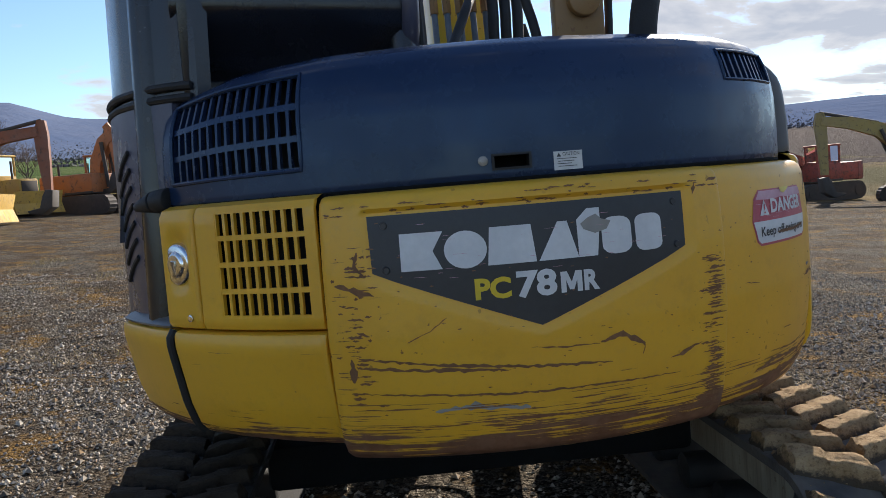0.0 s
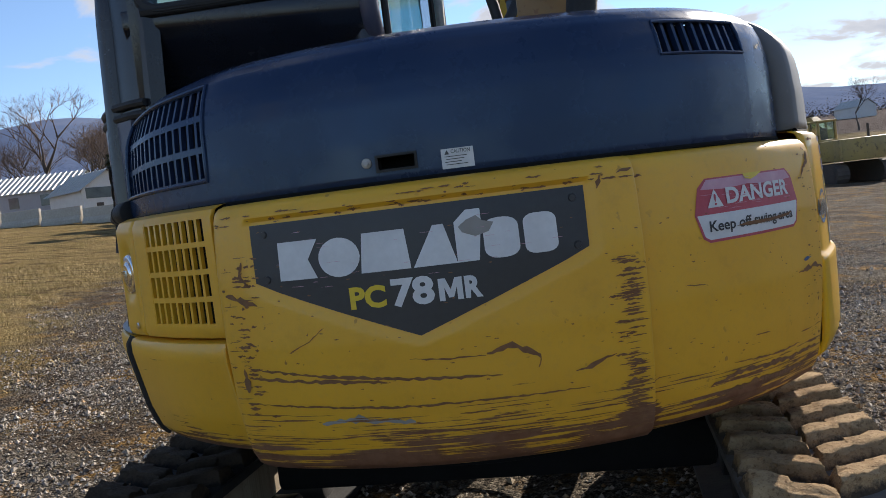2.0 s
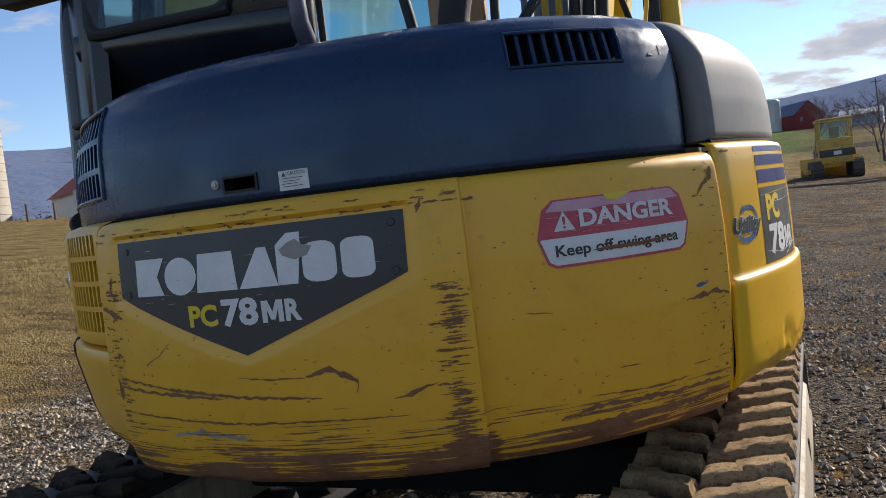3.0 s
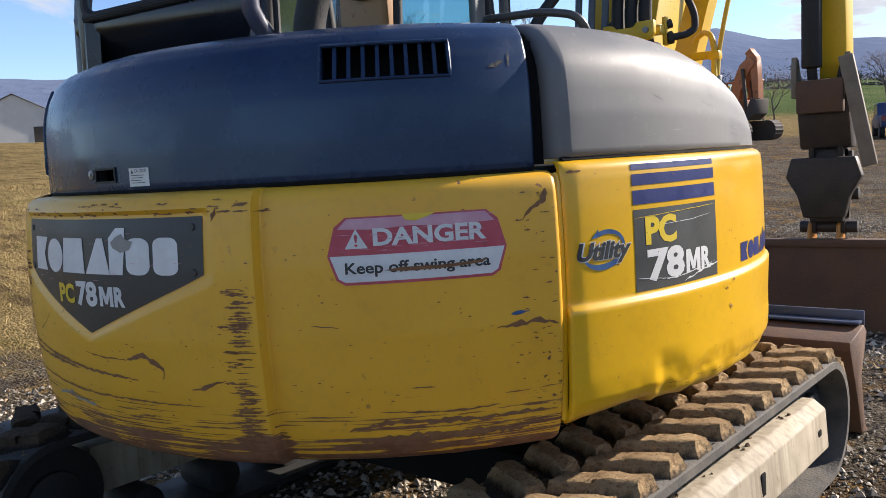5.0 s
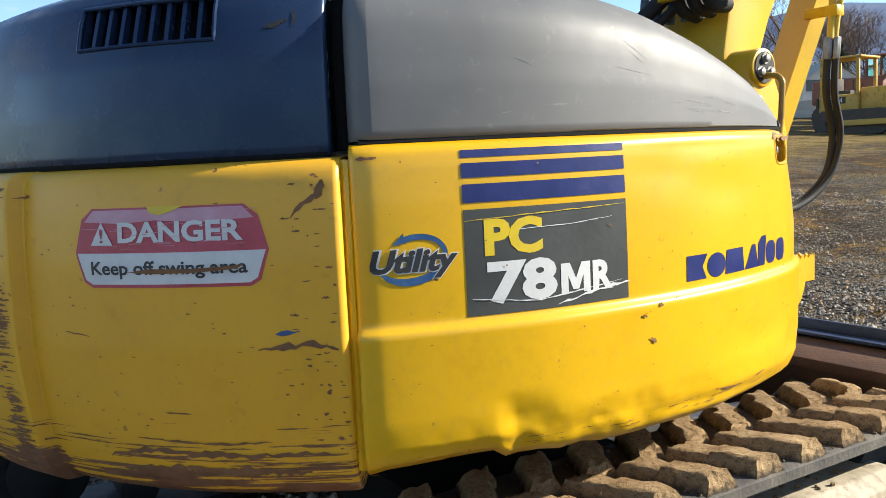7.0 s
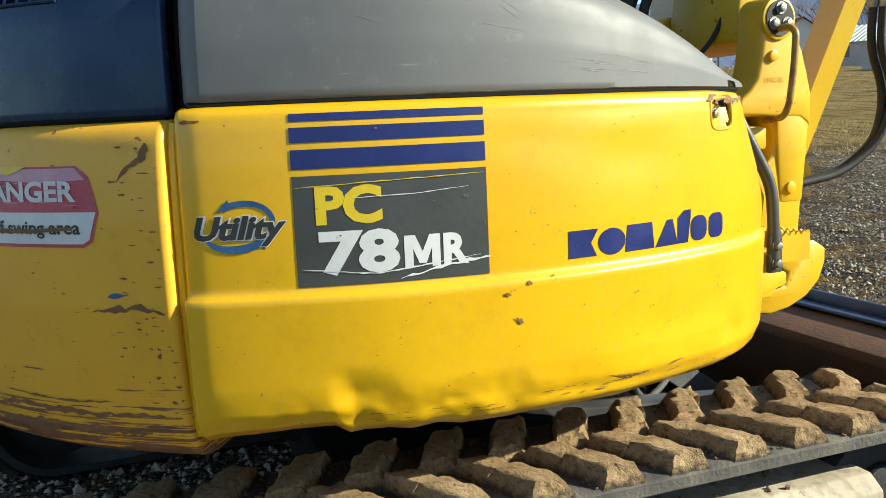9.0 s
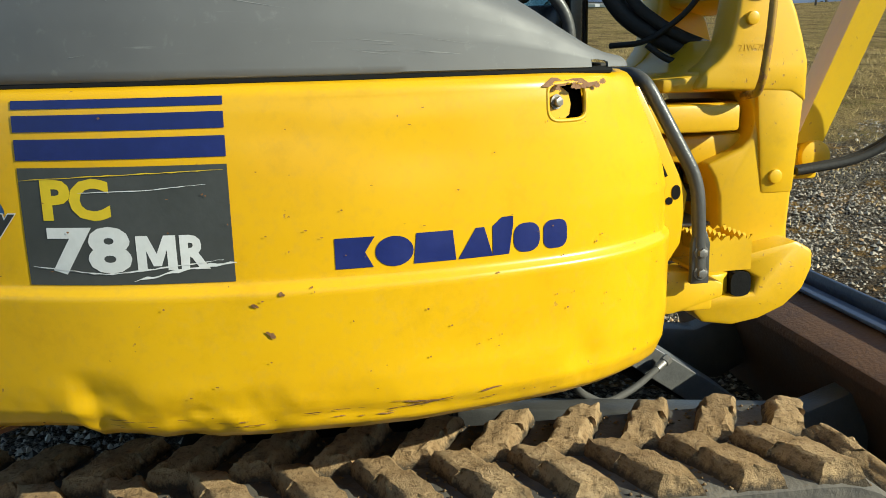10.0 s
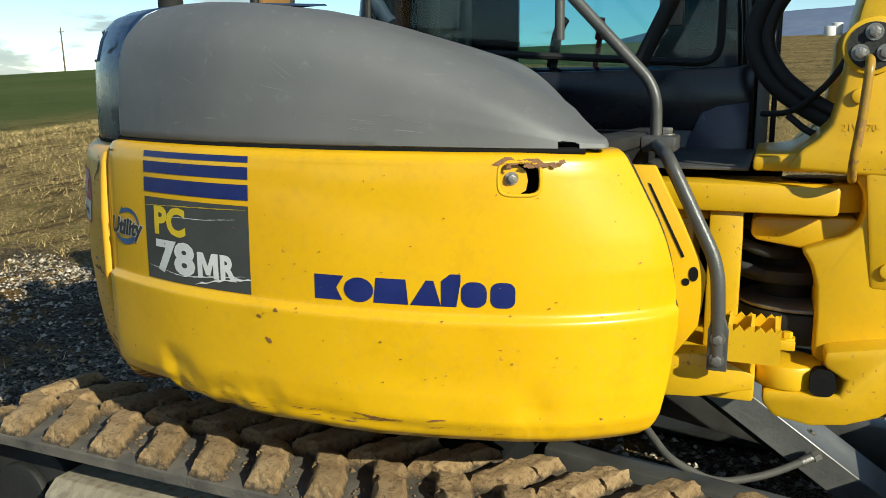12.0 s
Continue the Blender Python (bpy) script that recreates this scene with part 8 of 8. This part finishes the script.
# silos: stacked stave rings
def silo(label, x, y, r, h, mat):
    e = thing("silo", label, "silo", at=on_ground(x, y, 0))
    b = bmesh.new()
    rod(b, (0, 0, -1), (0, 0, h), r, seg=48)
    part("stave_wall", b, mat, e)
    b = bmesh.new()
    k = 0.6
    while k < h:
        tube(b, [((r + 0.015) * math.cos(radians(a)), (r + 0.015) * math.sin(radians(a)), k) for a in range(0, 361, 10)], 0.035, 5)
        k += 0.75
    tagged(part("hoop", b, M_CONC, e), kind="stuff")
    b = bmesh.new()
    for i in range(8):
        a0, a1 = radians(90 * i / 8), radians(90 * (i + 1) / 8)
        rod(b, (0, 0, h + r * 0.6 * math.sin(a0)), (0, 0, h + r * 0.6 * math.sin(a1)), r * math.cos(a0), max(0.02, r * math.cos(a1)), seg=32)
    part("dome", b, M_TIN, e)
    return e


silo("tall concrete stave silo beside the farm sheds", -63.1, 52.7, 2.8, 22.0, M_CONC)
silo("small grey steel silo beside the red barn", 6.3, 226, 1.6, 7.2, M_TIN)
for hx, hy, hk in ((80, 235, 1.0), (60, 240, 1.2)):
    shed("farm_house", "tiny white farm house far off on the slope", on_ground(hx, hy, 30), 8.0 * hk, 6.0, 2.8, 1.8, M_WALLW, M_TIN, [("e", 0, 1.0, 1.0, 2.0)])
for i, (x, y) in enumerate(((-100.5, 8.5), (-101.5, 6.8), (-99.5, 6.0))):
    e = thing("tank", "pale round storage tank on the field", "tank", "field tanks", at=on_ground(x, y, 0))
    b = bmesh.new()
    rod(b, (0, 0, -0.3), (0, 0, 1.6 - 0.3 * i), 0.6, seg=24, bevel=0.08)
    part("shell", b, M_WALLW, e)


# barriers and fence
def barrier(x, y, turn, length):
    e = thing("concrete_barrier", "weathered beige concrete barrier on the lot's edge", "barrier", "lot barriers", at=on_ground(x, y, turn, 0.03))
    b = bmesh.new()
    prism(b, [(-0.3, 0), (0.3, 0), (0.27, 0.25), (0.12, 0.45), (0.10, 1.0), (-0.10, 1.0), (-0.12, 0.45), (-0.27, 0.25)], -length / 2, length / 2, "y", 0.02)
    part("block", b, M_CONC, e)


for i in range(5):
    barrier(-23.0 - 2.9 * i, 43.0 + 0.4 * i, 82, 2.8)
pr = random.Random(5)
wood = plain("weathered_wood", (0.13, 0.10, 0.075), 0.9)
for i in range(26):
    az = radians(-24 + 2.2 * i) if i < 16 else radians(-46 - 1.6 * (i - 16))
    d = 62.0 if i < 16 else 66.0
    x, y = d * math.sin(az), d * math.cos(az)
    b = bmesh.new()
    rod(b, (0, 0, -0.3), (0, 0, 1.35 + pr.uniform(-0.1, 0.1)), 0.08, seg=8)
    e = thing("fence_post", "weathered wooden fence post on the field's edge", "fence post", "field fence", at=on_ground(x, y, 0))
    part("post", b, wood, e)
for x, y, h, tilt in ((112, 219, 10, 0.5), (27, 205, 10, -1), (-125, -125, 9.0, 4.0)):
    e = thing("utility_pole", "wooden utility pole with a crossarm", "pole", "utility poles", at=on_ground(x, y, 20) @ pose(0, 0, 0, 0, tilt, 0))
    b = bmesh.new()
    rod(b, (0, 0, -1), (0, 0, h), 0.16, 0.11, seg=10)
    part("pole", b, wood, e)
    b = bmesh.new()
    box(b, (-1.2, -0.06, h - 0.9), (1.2, 0.06, h - 0.75))
    part("crossarm", b, wood, e)
# pickup with a trailer beyond the bucket
e = thing("pickup_truck", "dark blue pickup truck parked by the fence", "truck", at=on_ground(-5.6, 46.0, 15))
M_BLUEC = plain("dark_blue_paint", (0.02, 0.035, 0.12), 0.3)
b = bmesh.new()
prism(b, [(-2.6, 0.5), (2.6, 0.5), (2.6, 1.0), (1.4, 1.1), (0.8, 1.75), (-0.7, 1.75), (-0.8, 1.1), (-2.6, 1.1)], -0.95, 0.95, "x", 0.06)
part("body", b, M_BLUEC, e)
b = bmesh.new()
prism(b, [(1.2, 1.15), (0.75, 1.68), (-0.65, 1.68), (-0.72, 1.15)], -0.97, 0.97, "x")
part("window", b, M_FGLASS, e)
for x in (-0.85, 0.85):
    for y in (-1.7, 1.7):
        b = bmesh.new()
        rod(b, (x - 0.12, y, 0.38), (x + 0.12, y, 0.38), 0.38, seg=20, bevel=0.04)
        part("wheel", b, M_BLACK, e)
    b = bmesh.new()
    box(b, (x - 0.08, -2.63, 0.8), (x + 0.08, -2.58, 1.05))
    part("tail_light", b, M_REDM, e)

# ---------------------------------------------------------------- trees
M_BARK = surface("bare_bark", (0.085, 0.065, 0.052), (0.13, 0.105, 0.085), 1.5, (0.9, 1.0), grain=20)
M_TWIG = surface("winter_twigs", (0.13, 0.088, 0.066), (0.19, 0.135, 0.10), 0.8, (0.9, 1.0), grain=20)
M_PINE = surface("evergreen", (0.018, 0.030, 0.014), (0.035, 0.050, 0.022), 2, (0.8, 1.0), grain=15)


def grow_limbs(bm, bm2, a, way, length, r, depth, rnd):
    seg = 3
    p, d = Vector(a), Vector(way).normalized()
    pts = [p.copy()]
    for i in range(seg):
        d = (d + Vector((rnd.uniform(-1, 1), rnd.uniform(-1, 1), rnd.uniform(-0.3, 0.7))) * 0.16).normalized()
        p = p + d * (length / seg)
        pts.append(p.copy())
    target = bm if depth > 2 else bm2
    for q0, q1, k in zip(pts, pts[1:], range(seg)):
        r0, r1 = r * (1 - 0.25 * k), r * (1 - 0.25 * (k + 1))
        side = (q1 - q0).orthogonal().normalized()
        up = (q1 - q0).normalized().cross(side)
        n = 5 if depth > 2 else 3
        ra = [target.verts.new(q0 + r0 * (math.cos(t) * side + math.sin(t) * up)) for t in (2 * math.pi * j / n for j in range(n))]
        rb = [target.verts.new(q1 + r1 * (math.cos(t) * side + math.sin(t) * up)) for t in (2 * math.pi * j / n for j in range(n))]
        for j in range(n):
            target.faces.new((ra[j], ra[(j + 1) % n], rb[(j + 1) % n], rb[j]))
    if depth == 0:
        return
    for i in range(rnd.choice((3, 4)) if depth > 1 else 4):
        at = pts[rnd.choice((2, 3, 3))] if i else pts[-1]
        side = Vector((rnd.uniform(-1, 1), rnd.uniform(-1, 1), rnd.uniform(-0.1, 0.5))).normalized()
        nd = (d * 0.75 + side * 0.75).normalized()
        grow_limbs(bm, bm2, at, nd, length * rnd.uniform(0.6, 0.8), r * 0.52, depth - 1, rnd)


def bare_tree(h, seed, label, m):
    rnd = random.Random(seed)
    e = thing("tree", label, "tree", "bare trees", at=m)
    bm, bm2 = bmesh.new(), bmesh.new()
    grow_limbs(bm, bm2, (0, 0, -0.2), (0, 0, 1), h * 0.30, h * 0.022, 5, rnd)
    part("trunk", bm, M_BARK, e)
    part("crown", bm2, M_TWIG, e)
    return e


first = [bare_tree(11.0, s, "bare winter tree with a wide grey-brown crown", on_ground(-60 - 7 * s, 92 + 3 * s, 40 * s)) for s in range(3)]
tr = random.Random(9)
spots = [(-66, 84, 1.7), (-58, 90, 1.8), (-72, 80, 1.1), (-52, 96, 1.0), (-48, 98, 0.95), (-44, 84, 0.9), (-36, 92, 0.9), (-39, 95, 1.0), (-42, 100, 1.0), (-31, 88, 0.7), (-25, 62, 0.55), (-84, 70, 1.0), (-90, 62, 0.9), (-20, 130, 0.9),
         (5.7, 71, 0.62), (10.5, 71, 0.66), (9.2, 84, 0.5), (12.4, 90, 0.55), (14, 130, 0.7), (20, 140, 0.8), (52, 150, 1.0), (-16, 115, 0.7), (-9, 108, 0.6)]
spots += [(-60 + tr.uniform(-17, 15), 95 + tr.uniform(-10, 10), tr.uniform(1.0, 1.3)) for _ in range(13)] + [(-33, 84, 0.8), (-28, 80, 0.6), (-21, 52, 0.42), (-15, 58, 0.45)]
for i, (x, y, k) in enumerate(spots):
    copy_thing(first[i % 3], on_ground(x, y, tr.uniform(0, 360)) @ Matrix.Scale(k, 4))
for x, y, h in ((-36.2, 69.0, 4.2), (-44, 78, 6.0)):
    e = thing("evergreen_tree", "dark evergreen tree beside the farm house", "tree", at=on_ground(x, y, 0))
    b = bmesh.new()
    rod(b, (0, 0, -0.2), (0, 0, h * 0.8), 0.12, 0.04, seg=8)
    part("trunk", b, M_BARK, e)
    b = bmesh.new()
    for i in range(520):
        z = h * (0.08 + 0.92 * tr.random() ** 1.2)
        rr = (h - z) * 0.36 * tr.uniform(0.5, 1.05) + 0.05
        a = tr.uniform(0, 2 * math.pi)
        c = Vector((rr * math.cos(a), rr * math.sin(a), z))
        o = Vector((math.cos(a), math.sin(a), -0.5)).normalized() * 0.5
        s = o.cross(Vector((0, 0, 1))).normalized() * 0.2
        b.faces.new([b.verts.new(c - o * 0.6 + s * 0.3), b.verts.new(c + o), b.verts.new(c - o * 0.6 - s)])
    part("crown", b, M_PINE, e)

# far woods on the hillside: thousands of small ragged clumps
b = bmesh.new()
for i in range(36000):
    az = tr.uniform(-42, 32) if i % 4 else tr.uniform(-80, -42)
    a = radians(az)
    belt = noise.noise((az * 0.35, 3.0, 1.0))
    d = 300 + 60 * tr.random() if i % 3 else 235 + 30 * belt + tr.uniform(-3, 3)
    if i % 3 == 0 and (belt < -0.05 or az > 8):
        continue
    x, y = d * math.sin(a), d * math.cos(a)
    h = (6.5 + 4.0 * noise.noise((az * 1.2, d * 0.02, 5.0))) * (1.0 if i % 3 else 0.6)
    q = tr.random() ** 2.0
    z = ground_z(x, y) + h * q
    k = tr.uniform(0.35, 0.9) * (1.1 - 0.7 * q)
    pts = [Vector((tr.uniform(-1, 1), tr.uniform(-1, 1), tr.uniform(-0.7, 0.9))) * k for _ in range(3)]
    b.faces.new([b.verts.new(Vector((x, y, z)) + q) for q in pts])
woods = part("far_woods", b, surface("far_bare_woods", (0.105, 0.098, 0.106), (0.15, 0.132, 0.132), 0.05, (0.95, 1.0), grain=0.6), None)
tagged(woods, "bare brown woods on the far hillside", "woods", kind="stuff")

# ---------------------------------------------------------------- loose gravel and tufts near the machine
gr = random.Random(3)


def stone_material():
    m, n, l, p = nodes_of("crushed_stone")
    geo = n.new("ShaderNodeNewGeometry")
    rnd = geo.outputs["Random Per Island"]
    col = mixed(n, l, ramp(n, l, rnd, 0.0, 0.85), (0.06, 0.048, 0.037), (0.50, 0.43, 0.335))
    col = mixed(n, l, ramp(n, l, rnd, 0.85, 0.95), col, (0.34, 0.22, 0.11))
    l.new(col, p.inputs["Base Color"])
    p.inputs["Roughness"].default_value = 0.9
    bumped(n, l, p, noise_node(n, l, 120.0, 3), 0.4, 0.003)
    return m


M_STONE = stone_material()
verts, faces = [], []
count = 0
while count < 90000:
    x, y = gr.uniform(-7.0, 6.5), gr.uniform(-5.5, 11.0)
    d = math.hypot(x, y)
    if d > 6.5 and gr.random() < 0.55:
        continue
    if noise.noise((x * 0.7, y * 0.7, 2.0)) < gr.uniform(-0.6, 0.35):
        continue
    if -x - 0.28 * y > 4.0 + 2 * noise.noise((x, y, 0)):
        continue
    s = gr.uniform(0.006, 0.017) * (1.8 if gr.random() < 0.10 else 1.0)
    z = ground_z(x, y) + s * 0.3
    a = gr.uniform(0, 6.28)
    k = len(verts)
    ca, sa2 = math.cos(a), math.sin(a)
    for dx, dy, dz in ((1.2, 0.1, -0.2), (-0.2, 0.9, 0.1), (-1.1, -0.1, -0.2), (0.1, -0.8, 0.05), (0.1, 0.1, 0.85)):
        dx, dy, dz = dx * gr.uniform(0.7, 1.2), dy * gr.uniform(0.7, 1.2), dz * gr.uniform(0.6, 1.2)
        verts.append((x + s * (dx * ca - dy * sa2), y + s * (dx * sa2 + dy * ca), z + s * dz))
    faces += [(k, k + 1, k + 4), (k + 1, k + 2, k + 4), (k + 2, k + 3, k + 4), (k + 3, k, k + 4)]
    count += 1
me = bpy.data.meshes.new("loose_gravel")
me.from_pydata(verts, [], faces)
me.materials.append(M_STONE)
ob = tagged(new("loose_gravel", me), "loose grey-brown crushed stone on the lot", "gravel", kind="stuff")


def straw_material():
    m, n, l, p = nodes_of("dry_grass_blades")
    geo = n.new("ShaderNodeNewGeometry")
    rnd = geo.outputs["Random Per Island"]
    col = mixed(n, l, ramp(n, l, rnd, 0.0, 1.0), (0.22, 0.14, 0.045), (0.68, 0.51, 0.23))
    l.new(mixed(n, l, ramp(n, l, noise_node(n, l, 0.7, 4), 0.5, 0.7, 0.0, 0.6), col, (0.22, 0.19, 0.06)), p.inputs["Base Color"])
    p.inputs["Roughness"].default_value = 0.9
    return m


verts, faces = [], []
for i in range(150000):
    x, y = gr.uniform(-20, 3.5), gr.uniform(-16, 14)
    edge = -x - 0.28 * y
    inside = edge > 3.9 + 2.5 * noise.noise((x * 0.5, y * 0.5, 0)) or -y > 14.5 + 2 * noise.noise((x * 0.5, y * 0.5, 3))
    if not inside and not (noise.noise((x * 1.1, y * 1.1, 8.0)) > 0.34 and math.hypot(x, y) > 2.4):
        continue
    if inside and noise.noise((x * 1.6, y * 1.6, 5.0)) < gr.uniform(-0.6, 0.1):
        continue
    z = ground_z(x, y)
    far = 1 + 0.03 * math.hypot(x, y)
    h, w, a = gr.uniform(0.015, 0.06) * far, gr.uniform(0.0022, 0.005) * far, gr.uniform(0, 6.28)
    lx, ly = gr.uniform(-0.09, 0.09), gr.uniform(-0.09, 0.09)
    k = len(verts)
    verts += [(x - w * math.cos(a), y - w * math.sin(a), z - 0.01), (x + w * math.cos(a), y + w * math.sin(a), z - 0.01), (x + lx, y + ly, z + h)]
    faces.append((k, k + 1, k + 2))
me = bpy.data.meshes.new("dry_grass")
me.from_pydata(verts, [], faces)
me.materials.append(straw_material())
ob = tagged(new("dry_grass", me), "dry straw-coloured winter grass", "grass", kind="stuff")
